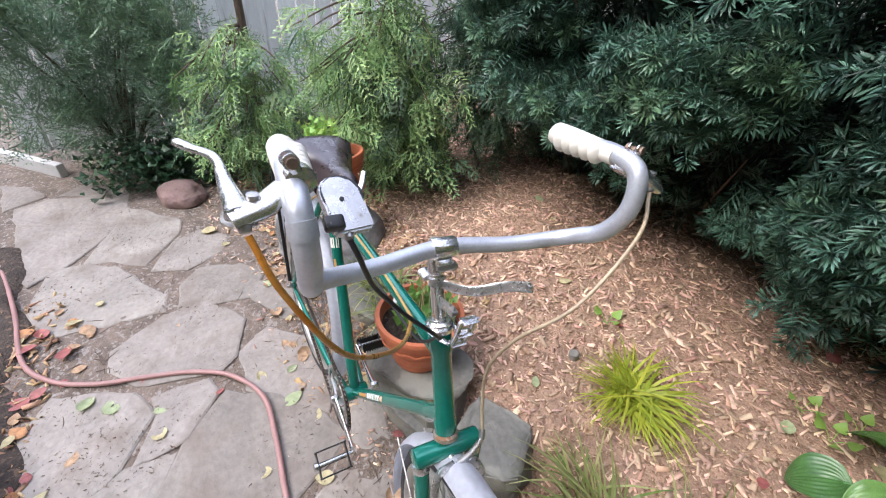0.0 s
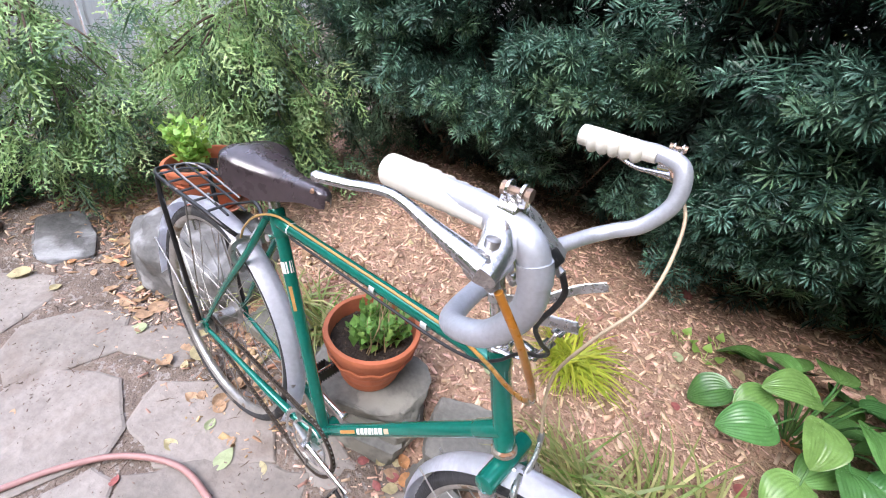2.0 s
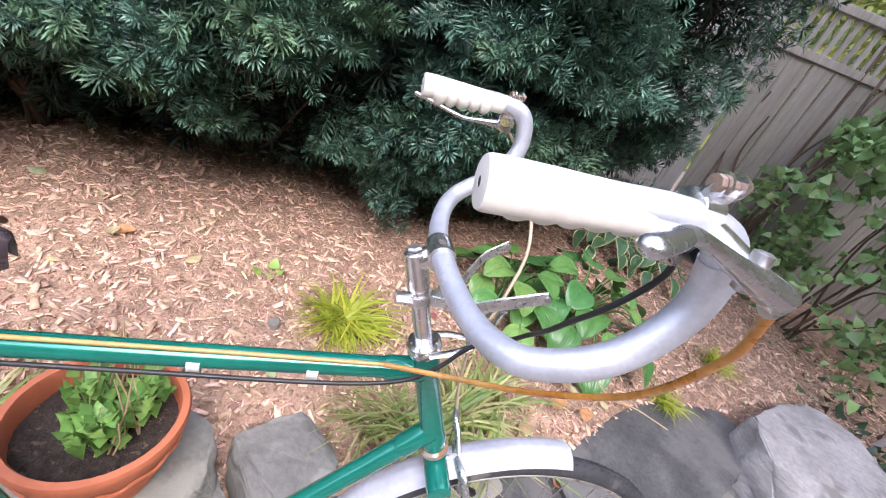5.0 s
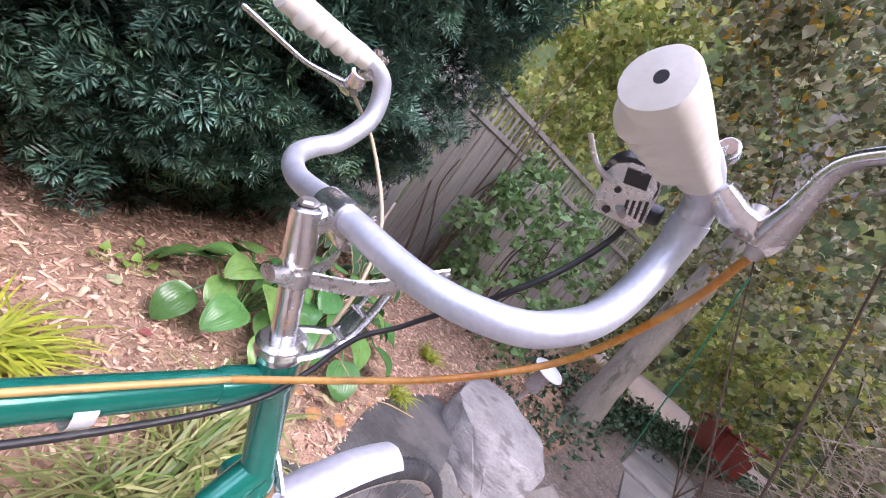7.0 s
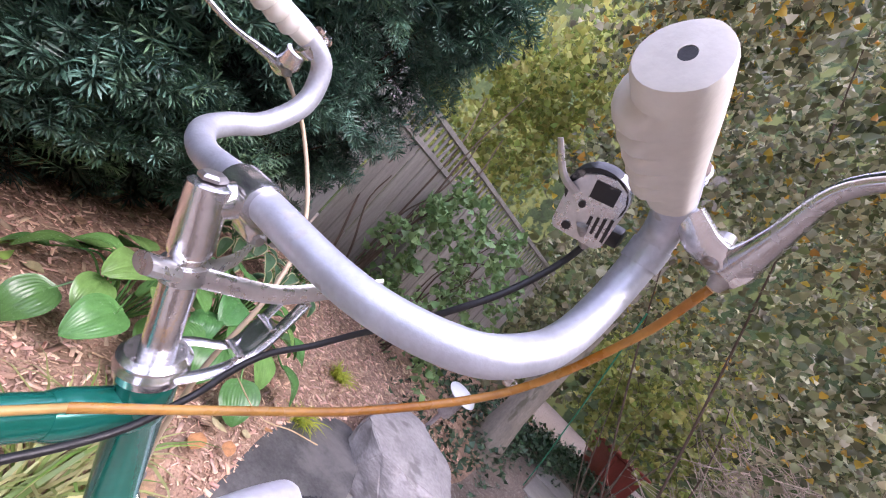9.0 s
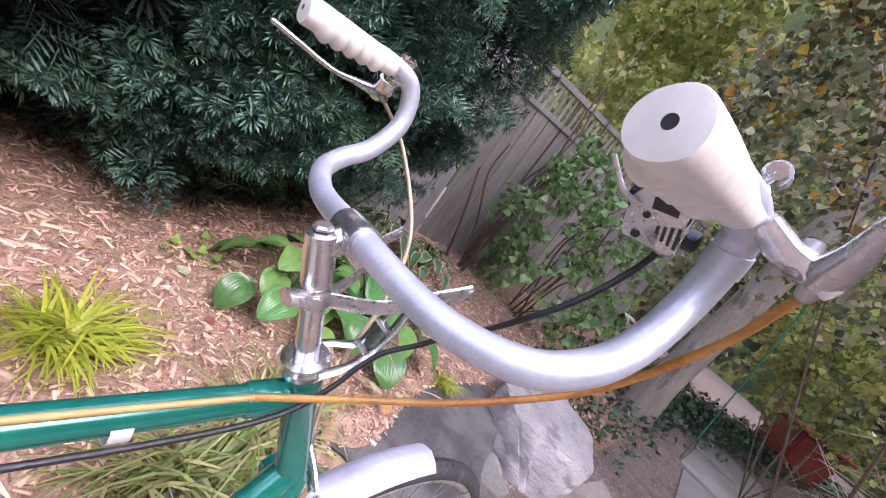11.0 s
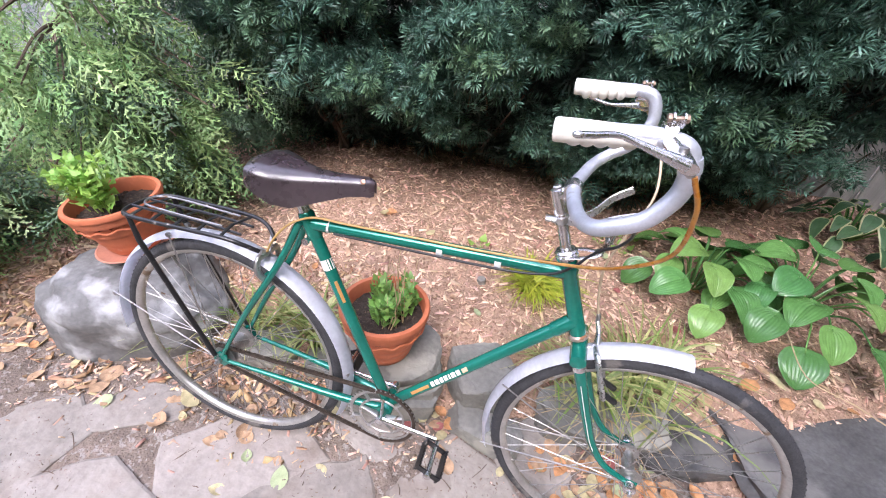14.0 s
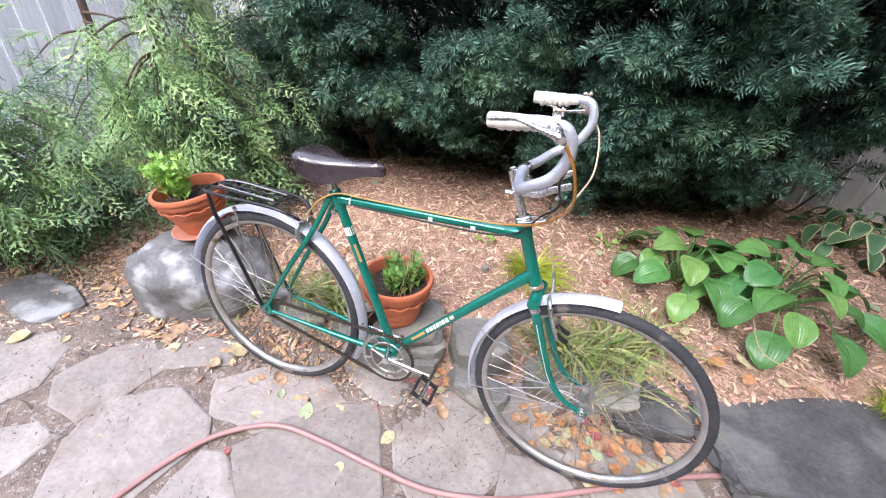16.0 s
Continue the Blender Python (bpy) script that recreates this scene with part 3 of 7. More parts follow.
fence("wall_far", (3.2, 2.17), (6.3, 1.06), 1.58, 0.15, M_FENCED, "brown weathered board fence with a slatted top", lattice=0.30)

# ---- plants ----
NPR = np.random.default_rng(11)


def needle_sprig(n=6, spread=0.40, width=0.056):
    """A twig along y with blunt needles in two ranks and a star of them at the tip; all of one piece."""
    r = np.random.default_rng(4)
    v, f = [np.array((sx * 0.014, 0.05 + 0.72 * i / (n - 1), 0.0)) for i in range(n) for sx in (-1, 1)], []
    f.append((0, 1, 2 * n - 1, 2 * n - 2))

    def needle(c, d, ln, lift):
        d = d / np.linalg.norm(d)
        w = np.cross(d, np.array([0.15 * lift, 0.25, 1.0]))
        w = w / np.linalg.norm(w) * width * 0.5
        k, p = len(v), v[c]
        v.extend([p + d * ln * 0.70 - w, p + d * ln + np.array([0, 0, -0.05 * ln]), p + d * ln * 0.70 + w])
        f.append((c, k, k + 1, k + 2))

    for i in range(n):
        s = i / (n - 1)
        for sg in (-1, 1):
            ln = spread * (0.85 + 0.3 * r.random()) * (0.72 + 0.4 * math.sin(math.pi * (0.2 + 0.6 * s)))
            needle(2 * i + (sg > 0), np.array([sg, 0.50 + 0.25 * s + r.uniform(-0.06, 0.06), 0.25 + r.uniform(-0.40, 0.40)]), ln, sg)
    for j in range(12):
        a = 2 * math.pi * (j + 0.3) / 12
        needle(2 * n - 2 + j % 2, np.array([math.cos(a), 0.55 + r.uniform(-0.25, 0.35), 0.95 * math.sin(a)]), spread * r.uniform(0.95, 1.20), math.sin(a))
    return np.array(v), f


def cedar_spray(n=7, subs=3):
    """A flat drooping fan of fine scaly twigs along y, each side twig feathered in turn; all of one piece."""
    v, f = [], []
    r = np.random.default_rng(8)

    def strip(start, d, ln, w, drop=0.30):
        p = v[start]
        side = np.array([d[1], -d[0], 0]) * w
        q = p + d * ln
        q[2] -= drop * ln * ln
        k = len(v)
        v.extend([p + (q - p) * 0.4 - side, q, p + (q - p) * 0.4 + side])
        f.append((start, k, k + 1, k + 2))
        return k

    for i in range(n):
        s = i / (n - 1)
        v.append(np.array([0.03 * math.sin(s * 5), s, -0.18 * s * s]))
    v.append(np.array([0.010, 0, 0]))
    f.append((0, n // 2, n - 1, n))
    for i in range(n):
        s = i / (n - 1)
        for sg in (-1, 1):
            a = sg * (0.78 + r.uniform(-0.18, 0.18))
            ln = 0.44 * (1 - 0.70 * s) * r.uniform(0.75, 1.15) + 0.06
            d = np.array([math.sin(a), math.cos(a), r.uniform(-0.3, 0.1)])
            k = strip(i, d, ln, 0.020)
            for j in range(subs):
                t = (j + 0.7) / subs
                b = len(v)
                v.append(v[i] + d * ln * t - np.array([0, 0, 0.3 * ln * ln * t * t]))
                f.append((i, k, k + 1, b))
                a2 = a + (0.70 if j % 2 else -0.70) + r.uniform(-0.12, 0.12)
                strip(b, np.array([math.sin(a2), math.cos(a2), -0.1]), ln * (0.44 - 0.24 * t), 0.020)
    return np.array(v), f


def broad_leaf(nx=4, ny=6, cup=0.12, tip=0.35, fold=0.15):
    """A pointed oval leaf along y, folded along its middle and drooping at the tip."""
    v, f = [], []
    for j in range(ny + 1):
        s = j / ny
        w = 0.5 * (math.sin(math.pi * min(s ** 0.72, 1)) ** 0.85) * (1 - 0.25 * s)
        for i in range(nx + 1):
            t = 2 * i / nx - 1
            v.append((t * w, s, fold * abs(t) * w * 2 + cup * math.sin(s * math.pi) - tip * s * s))
    for j in range(ny):
        for i in range(nx):
            k = j * (nx + 1) + i
            f.append((k, k + 1, k + nx + 2, k + nx + 1))
    return np.array(v), f


SPRIG = needle_sprig()
SPRAY = cedar_spray()
SMALL_SPRAY = cedar_spray(5, 2)
OVAL = broad_leaf(2, 2)


def limbs(root, base, tips, radius, material, name="limb"):
    """A trunk from the base and a limb to each tip."""
    r = random.Random(len(tips))
    for n, tip in enumerate(tips):
        a, b = Vector(base), Vector(tip)
        mid = a.lerp(b, 0.5) + Vector((r.uniform(-0.1, 0.1), r.uniform(-0.05, 0.15), r.uniform(-0.1, 0.1)))
        k = 12
        bm = tube(spline([a + Vector((r.uniform(-0.05, 0.05), r.uniform(-0.05, 0.05), 0)), a.lerp(mid, 0.5) + Vector((0, 0, 0.1)), mid, b], 4), [radius * (1 - 0.8 * i / k) for i in range(k + 1)], 6)
        part(name, bm, material, root)


def yew_bough(sprigs=9):
    """A drooping shoot along y with needle sprigs to both sides and one at its tip."""
    v, f = [], []
    g = np.random.default_rng(6)
    base_v, base_f = SPRIG
    for i in range(sprigs):
        s = 0.12 + 0.88 * i / (sprigs - 1)
        sg = 1 if i % 2 else -1
        tip = i == sprigs - 1
        p = np.array([0.04 * math.sin(4 * s), s * 0.78, -0.22 * s * s])
        d = np.array([0.0, 1.0, -0.25]) if tip else np.array([sg * g.uniform(0.6, 1.0), g.uniform(0.5, 0.9), g.uniform(-0.25, 0.35)])
        m = frames_of(g, [p], [d], [0.40 * (1.12 - 0.30 * s) * g.uniform(0.85, 1.15)], np.array([0, -0.2, -1.0]) + g.normal(size=3) * 0.3)[0]
        k = len(v)
        v.extend(base_v @ m[:3, :3].T + m[:3, 3])
        f.extend(tuple(k + c for c in q) for q in base_f)
    return np.array(v), f


BOUGH = yew_bough()


def hedge_shrub(x0, x1, boughs, label, seed, top=2.2, low=0.22):
    """One yew: limbs from its foot, drooping needle boughs in clumps with dark gaps between, and an inside coloured
    dark for shade.
    """
    g = np.random.default_rng(seed)
    root = thing("yew_shrub", label, "shrub", pose((x0 + x1) / 2, 1.75, 0.2), group="yews along the fence")
    o = np.array(root.matrix_basis.translation)
    tips, ahead, sc, lit = [], [], [], []
    while len(tips) < boughs:
        x, z = g.uniform(x0 - 0.05, x1 + 0.05), g.uniform(low, top)
        lump = noise.noise((x * 2.7, z * 2.9, 3.3)) + 0.7 * noise.noise((x * 5.6, z * 6.0, 8.1))
        lump += 0.45 * smooth(x, 0.80, 0.95) * (1 - smooth(x, 1.25, 1.40)) * (1 - smooth(z, 0.6, 0.85))
        lump += 0.28 * smooth(x, 0.95, 1.2) * smooth(z, 1.15, 1.35) - 0.30 * math.exp(-((x - 0.38) / 0.15) ** 2) * smooth(z, 0.70, 0.90)
        deep = 0.34 * g.random() ** 1.5
        if lump < 0.0 and deep < 0.28:
            continue
        y = hedge_face(x, z) + deep - 0.16 * lump
        if z < skirt(x, y):
            continue
        tips.append((x, y, z))
        d = np.array([g.normal(0, 0.5), -0.85, g.normal(-0.18, 0.40)])
        ahead.append(d / np.linalg.norm(d))
        sc.append(g.uniform(0.20, 0.32))
        # Bulging clumps get the brighter needle colour more often, as painted light.
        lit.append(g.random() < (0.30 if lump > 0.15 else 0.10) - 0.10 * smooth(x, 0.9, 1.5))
    tips, ahead, sc, lit = np.array(tips), np.array(ahead), np.array(sc), np.array(lit)
    pos = tips - ahead * sc[:, None] * 0.8 + np.array([0, 0, 0.2]) * sc[:, None]
    roll = np.array([0.0, -0.30, -1.0]) + g.normal(size=pos.shape) * 0.40
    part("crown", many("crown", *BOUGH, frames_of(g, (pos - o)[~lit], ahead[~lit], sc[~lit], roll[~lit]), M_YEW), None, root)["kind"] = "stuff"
    part("young_growth", many("young_growth", *BOUGH, frames_of(g, (pos - o)[lit], ahead[lit], sc[lit], roll[lit]), M_YEWLIGHT), None, root, "lighter green young shoots, light on the bulges in their colour")["kind"] = "stuff"
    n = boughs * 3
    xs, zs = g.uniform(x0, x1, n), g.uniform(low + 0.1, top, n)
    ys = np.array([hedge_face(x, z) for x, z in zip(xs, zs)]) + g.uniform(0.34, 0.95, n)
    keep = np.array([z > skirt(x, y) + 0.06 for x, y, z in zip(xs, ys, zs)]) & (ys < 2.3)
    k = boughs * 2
    # Dark sprigs added along the fence so the hedge's foot reads as shade.
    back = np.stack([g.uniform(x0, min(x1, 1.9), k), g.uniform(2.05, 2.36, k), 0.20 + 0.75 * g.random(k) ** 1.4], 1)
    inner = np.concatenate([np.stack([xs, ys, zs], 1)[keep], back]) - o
    part("inner_crown", many("inner_crown", *SPRIG, frames_of(g, inner, g.normal(size=inner.shape) + np.array([0, -0.5, -0.3]), g.uniform(0.15, 0.22, len(inner))), M_YEWSHADE), None, root, "inner twigs coloured dark for shade")["kind"] = "stuff"
    limbs(root, (0, 0.20, -0.10), [Vector(p - o) for p in pos[:: max(1, boughs // 16)] if p[2] > 0.7], 0.016, M_BARK)
    return root


def skirt(x, y):
    """How low the yews hang: clear of the mulch in front, nearly down to it at the fence; one bough droops low."""
    edge = 0.56 - 0.26 * smooth(x, 0.85, 1.0) * (1 - smooth(x, 1.2, 1.35)) - 0.05 * smooth(x, 1.30, 1.50)
    return edge - 0.34 * (y - 1.2) + 0.05 * math.sin(11 * x + 2)


def hedge_face(x, z):
    """Where the hedge's face lies: bulging forward at chest height, tucked in near the ground."""
    y = 1.27 - 0.25 * smooth(z, 0.45, 0.80) - 0.16 * smooth(z, 0.8, 1.2) - 0.06 * smooth(z, 1.2, 1.6)
    return y + 0.06 * math.exp(-((x - 0.75) / 0.25) ** 2) + 0.10 * smooth(x, 1.3, 1.7) + 0.55 * smooth(x, 1.7, 2.5) + 0.30 * smooth(-x, 0.30, 0.95)


hedge_shrub(-1.10, -0.10, 330, "dense dark green yew shrub beside cedar", 21)
hedge_shrub(-0.10, 0.85, 430, "dense dark green yew shrub with drooping branches", 22)
hedge_shrub(0.85, 1.75, 430, "dense dark blue-green yew shrub overhanging mulch", 23)
hedge_shrub(1.75, 2.38, 160, "thinning yew shrub at the fence", 24, low=0.60)


# Darker copy of the cedar colour, with the shade painted in.
M_SHADECEDAR = mat("shade_cedar_scales", (0.075, 0.150, 0.085), 0.5, 0, 0, 5, island=0.3, second=(0.150, 0.250, 0.130), translucent=0.2)


def cedar(at, tips, label, sprays, seed, scale=(0.12, 0.23), spread=0.15, material=None, spray=None):
    """A cedar: bare limbs, and flat feathery sprays along their outer halves, some set back and coloured for shade."""
    g = np.random.default_rng(seed)
    root = thing("cedar", label, "tree", pose(*at), group="cedars by the fence")
    o = np.array(at)
    part("trunk", tube(spline([(0, 0, -0.1), (0.02, 0.01, 0.7), (-0.02, 0.03, 1.5), (0, 0, 2.4)], 5), [0.034 - 0.0015 * i for i in range(16)], 8), M_BARK, root)
    pos, ahead, sc = [], [], []
    for tip in tips:
        a, b = np.array([0, 0, tip[2] - o[2] + 0.1]), np.array(tip) - o
        mid = (a + b) / 2 + np.array([0, 0, 0.05])
        line = spline([a, mid, b], 6)
        part("limb", tube(line, [0.009 * (1 - 0.7 * i / (len(line) - 1)) for i in range(len(line))], 5), M_BARK, root)
        n = sprays
        t = g.uniform(0.40, 1.05, n)
        p = np.array([np.array(a * (1 - s) ** 2 + 2 * mid * s * (1 - s) + b * s * s) for s in t]) + g.normal(size=(n, 3)) * spread * 0.5
        d = (b - a) / (np.linalg.norm(b - a) + 1e-6) + g.normal(size=(n, 3)) * 0.45 + np.array([0, 0, -0.45])
        pos.append(p)
        ahead.append(d)
        sc.append(g.uniform(*scale, n))
    pos, ahead, sc = np.concatenate(pos), np.concatenate(ahead), np.concatenate(sc)
    roll = np.array([0.4, -0.65, 0.8]) + g.normal(size=pos.shape) * 0.45
    # About a third of the sprays take the painted shade colour.
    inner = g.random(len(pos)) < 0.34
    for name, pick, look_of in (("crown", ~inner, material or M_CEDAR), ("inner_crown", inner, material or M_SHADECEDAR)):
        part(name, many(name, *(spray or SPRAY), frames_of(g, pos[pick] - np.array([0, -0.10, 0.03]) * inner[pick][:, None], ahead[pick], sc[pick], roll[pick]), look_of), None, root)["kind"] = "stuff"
    return root


r = random.Random(17)
M_JUNIPER = mat("juniper_scales", (0.125, 0.225, 0.140), 0.5, 0, 0, 5, island=0.35, second=(0.250, 0.370, 0.230), translucent=0.2)


def edge_tips(n, a, b, zs, deep=0.30):
    """Chance limb tips over a line of the plan from a to b: most of them on it, the rest set back behind it."""
    out = []
    for _ in range(n):
        s, back = r.random(), deep * r.random() ** 1.8
        z = zs[0] + (zs[1] - zs[0]) * r.random()
        back += 0.25 * max(0.55 - z, 0)
        out.append((a[0] + (b[0] - a[0]) * s - 0.75 * back, a[1] + (b[1] - a[1]) * s + 0.65 * back, z))
    return out


cedar((-1.50, 1.00, 0.1), edge_tips(52, (-1.06, 0.24), (-0.66, 0.86), (0.34, 1.00)) + edge_tips(10, (-1.05, 0.50), (-0.85, 0.80), (1.00, 1.55)) + edge_tips(14, (-1.10, 0.45), (-0.78, 0.92), (0.12, 0.40), 0.1), "feathery light green cedar with drooping sprays", 9, 31)
cedar((-1.85, 0.15, 0.05), edge_tips(26, (-1.42, -0.34), (-1.16, 0.20), (0.30, 0.85)) + edge_tips(14, (-1.50, -0.10), (-1.25, 0.40), (0.08, 0.35)), "pale green young cedar reaching over the path", 9, 34)
cedar((-2.2, 1.1, 0.1), edge_tips(16, (-1.75, 0.45), (-1.45, 1.05), (0.15, 0.95)), "feathery green cedar against the side fence", 10, 32)
# Wholly in the shade colour, filling the gap before the fence.
cedar((-1.2, 1.75, 0.1), edge_tips(26, (-1.30, 1.10), (-0.62, 1.45), (0.30, 1.05)) + edge_tips(14, (-1.30, 1.85), (-0.50, 2.05), (0.20, 0.60), 0.1), "blue-green cedar close to the fence, coloured dark for shade", 10, 35, material=M_SHADECEDAR)


def juniper(at, blobs, per, label, seed):
    """A bushy juniper: a short trunk, a limb to each clump, and clumps of small sprays pointing outwards."""
    g = np.random.default_rng(seed)
    root = thing("juniper", label, "shrub", pose(*at))
    o = np.array(at)
    pos, ahead = [], []
    for x, y, z, rad in blobs:
        c = np.array([x, y, z]) - o
        d = g.normal(size=(per, 3)) + np.array([0.35, -0.1, 0.25])
        d /= np.linalg.norm(d, axis=1, keepdims=True)
        pos.append(c + d * (rad * (0.35 + 0.65 * g.random(per)))[:, None])
        ahead.append(d + g.normal(size=d.shape) * 0.4 + np.array([0, 0, 0.25]))
        if len(pos) % 4:
            continue
        line = spline([(0, 0, -0.05), (c[0] * 0.4, c[1] * 0.4, c[2] * 0.5 + 0.05), tuple(c)], 4)
        part("limb", tube(line, [0.012 * (1 - 0.07 * k) for k in range(len(line))], 5), M_BARK, root)
    pos, ahead = np.concatenate(pos), np.concatenate(ahead)
    keep = pos[:, 2] > 0.02
    part("crown", many("crown", *SMALL_SPRAY, frames_of(g, pos[keep], ahead[keep], g.uniform(0.10, 0.17, keep.sum())), M_JUNIPER), None, root)["kind"] = "stuff"
    return root


juniper((-2.30, -0.70, 0.0), [(-2.28 + r.uniform(-0.22, 0.42), -0.68 + r.uniform(-0.40, 0.50), r.uniform(0.18, 1.25), r.uniform(0.14, 0.24)) for _ in range(40)], 55, "dark green bushy juniper beside the path", 33)

# ---- bicycle ----
# Local axes: x ahead, y to the rider's left, z up in the frame's plane; the whole leans to its left.
bike = thing("bicycle", "old green ten-speed style town bicycle with cream grips and silver mudguards", "bicycle", pose(0, -0.036, 0, -6, 0, 0))
REAR, FRONT, BB = Vector((0.008, 0, 0.345)), Vector((1.096, 0, 0.345)), Vector((0.478, 0, 0.298))
LUG = Vector((0.262, 0, 0.805))


def head(w, v=0.0):
    """A point of the steering axis at height w."""
    return Vector((0.88 - (w - 0.69) * 0.397, v, w))


axis = (head(1.0) - head(0.6)).normalized()
STEER = Matrix.Translation(head(0.7)) @ Matrix.Rotation(radians(-5.2), 4, axis) @ Matrix.Translation(-head(0.7))
HEADM = along(head(0.685), head(0.85))


def mirrored(fn):
    for s in (1, -1):
        fn(s)


# frame
part("head_tube", turned([(0.0175, 0), (0.0185, 0.003), (0.0185, 0.022), (0.0165, 0.026), (0.0165, 0.145), (0.0185, 0.149), (0.0185, 0.174), (0.0175, 0.178)], 28, HEADM), M_GREEN, bike)
part("top_tube", tube([LUG + Vector((0, 0, -0.008)), head(0.822)], 0.0135, 20), M_GREEN, bike)
part("down_tube", tube([BB, head(0.716)], 0.0145, 20), M_GREEN, bike)
part("seat_tube", tube([BB, LUG + Vector((-0.004, 0, 0.010))], 0.0145, 20), M_GREEN, bike)
part("bottom_bracket_shell", turned([(0.019, -0.034), (0.021, -0.031), (0.021, 0.031), (0.019, 0.034)], 28, Matrix.Translation(BB) @ pose(0, 0, 0, 90)), M_GREEN, bike)
sd = (LUG - BB).normalized()
part("seat_lug", turned([(0.0152, -0.045), (0.0178, -0.040), (0.0178, 0.014), (0.0160, 0.018)], 24, along(LUG, LUG + sd)), M_GREEN, bike)
td = (head(0.822) - LUG).normalized()
part("lug", turned([(0.0162, 0.0), (0.0158, 0.046), (0.0140, 0.052)], 20, along(LUG + Vector((0, 0, -0.008)), head(0.822))), M_GREEN, bike)
part("lug", turned([(0.0162, 0.0), (0.0158, 0.05), (0.0140, 0.056)], 20, along(head(0.822), LUG + Vector((0, 0, -0.008)))), M_GREEN, bike)
part("lug", turned([(0.0172, 0.0), (0.0168, 0.05), (0.0150, 0.056)], 20, along(head(0.716), BB)), M_GREEN, bike)
for s in (1, -1):
    part("seat_stay", tube(spline([LUG + Vector((-0.012, s * 0.017, -0.004)), Vector((0.20, s * 0.033, 0.69)), Vector((0.1, s * 0.047, 0.52)), REAR + Vector((0.006, s * 0.056, 0.012))], 5),
                           [0.0085] * 10 + [0.008, 0.0075, 0.007, 0.0065, 0.006, 0.0055], 14), M_GREEN, bike)
    part("chain_stay", tube(spline([BB + Vector((-0.012, s * 0.022, 0.002)), Vector((0.36, s * 0.036, 0.31)), Vector((0.18, s * 0.048, 0.328)), REAR + Vector((0.012, s * 0.056, -0.004))], 5),
                            [0.0105] * 8 + [0.009, 0.008, 0.0075, 0.007, 0.0065, 0.006, 0.006, 0.0055], 14), M_GREEN, bike)
    part("dropout", plate([(-0.018, -0.012), (0.012, -0.022), (0.026, -0.008), (0.022, 0.016), (0.0, 0.026), (-0.018, 0.012)], 0.005, Matrix.Translation(REAR + Vector((0, s * 0.058, 0))) @ pose(0, 0, 0, 90)), M_GREEN, bike)
    part("axle_nut", turned([(0.004, 0.0), (0.009, 0.001), (0.009, 0.009), (0.005, 0.010), (0.0045, 0.018)], 6, Matrix.Translation(REAR + Vector((0, s * 0.061, 0))) @ pose(0, 0, 0, -90 * s)), M_STEEL, bike)
part("stay_bridge", tube([Vector((0.155, -0.036, 0.64)), Vector((0.155, 0.036, 0.64))], 0.006, 10), M_GREEN, bike)
# headset
part("headset_cup", turned([(0.0165, 0), (0.021, 0.003), (0.0225, 0.010), (0.020, 0.014), (0.022, 0.018), (0.0185, 0.022)], 28, along(head(0.850), head(0.95)), True), M_CHROME, bike)
part("headset_cup", turned([(0.0165, 0), (0.021, 0.002), (0.021, 0.009), (0.0175, 0.013)], 28, along(head(0.674), head(0.75)), True), mat("rusty_race", (0.42, 0.36, 0.30), 0.45, 0.7, 0.25, 40, spot=(0.24, 0.12, 0.06), spot_at=0.55, spot_scale=50, spot_rough=0.8), bike)

# decals and marks on the down tube and seat tube
dd = (head(0.716) - BB).normalized()


def band(name, a, d, s0, s1, r, arc0, arc1, material, label=""):
    """A curved patch on a tube round the axis a + s d, between two angles; 0 looks to the right side, 90 up."""
    side = Vector((0, -1, 0))
    up = side.cross(d).normalized()
    if up.z < 0:
        up = -up
    bm = bmesh.new()
    k = 8
    rows = []
    for s in (s0, s1):
        rows.append([bm.verts.new(a + d * s + (side * math.cos(radians(g)) + up * math.sin(radians(g))) * r) for g in (arc0 + (arc1 - arc0) * i / k for i in range(k + 1))])
    for i in range(k):
        bm.faces.new((rows[0][i], rows[0][i + 1], rows[1][i + 1], rows[1][i]))
    return part(name, bm, material, bike, label)


x = 0.170
for wd in (0.011, 0.013, 0.010, 0.011, 0.005, 0.013, 0.012):
    band("decal_bar", BB, dd, x, x + wd, 0.01485, -5, 45, M_WHITE, "white worn lettering patch")
    x += wd + 0.0035
band("decal_flash", BB, dd, 0.100, 0.162, 0.01480, 2, 34, M_GOLD, "gold decal flash")
band("decal_flash", BB, dd, 0.272, 0.288, 0.01480, -2, 40, mat("peach_decal", (0.62, 0.42, 0.28), 0.5, 0, 0.15, 60), "round peach decal")
band("seat_band", BB, sd, 0.425, 0.452, 0.01482, -100, 100, M_WHITE, "chipped white band")
band("seat_flash", BB, sd, 0.335, 0.395, 0.01480, 22, 52, M_GOLD, "worn gold stripe")
band("lining", LUG + Vector((0, 0, -0.008)), td, 0.30, 0.505, 0.01372, 28, 31, M_WHITE, "fine white lining")
for at in (0.042, 0.298, 0.420):
    band("cable_clip", LUG + Vector((0, 0, -0.008)), td, at, at + 0.013, 0.0150, -120, 150, mat("clip_metal", (0.74, 0.76, 0.76), 0.4, 0.3, 0.1, 40), "silver cable clip")

# seat post and saddle
part("seat_post", tube([LUG + sd * 0.005, LUG + sd * 0.085], 0.0125, 18), M_CHROME, bike)
part("saddle_clamp", turned([(0.016, -0.02), (0.02, -0.016), (0.02, 0.016), (0.016, 0.02)], 20, Matrix.Translation(LUG + sd * 0.082) @ pose(0, 0, 0, 90)), M_STEEL, bike)
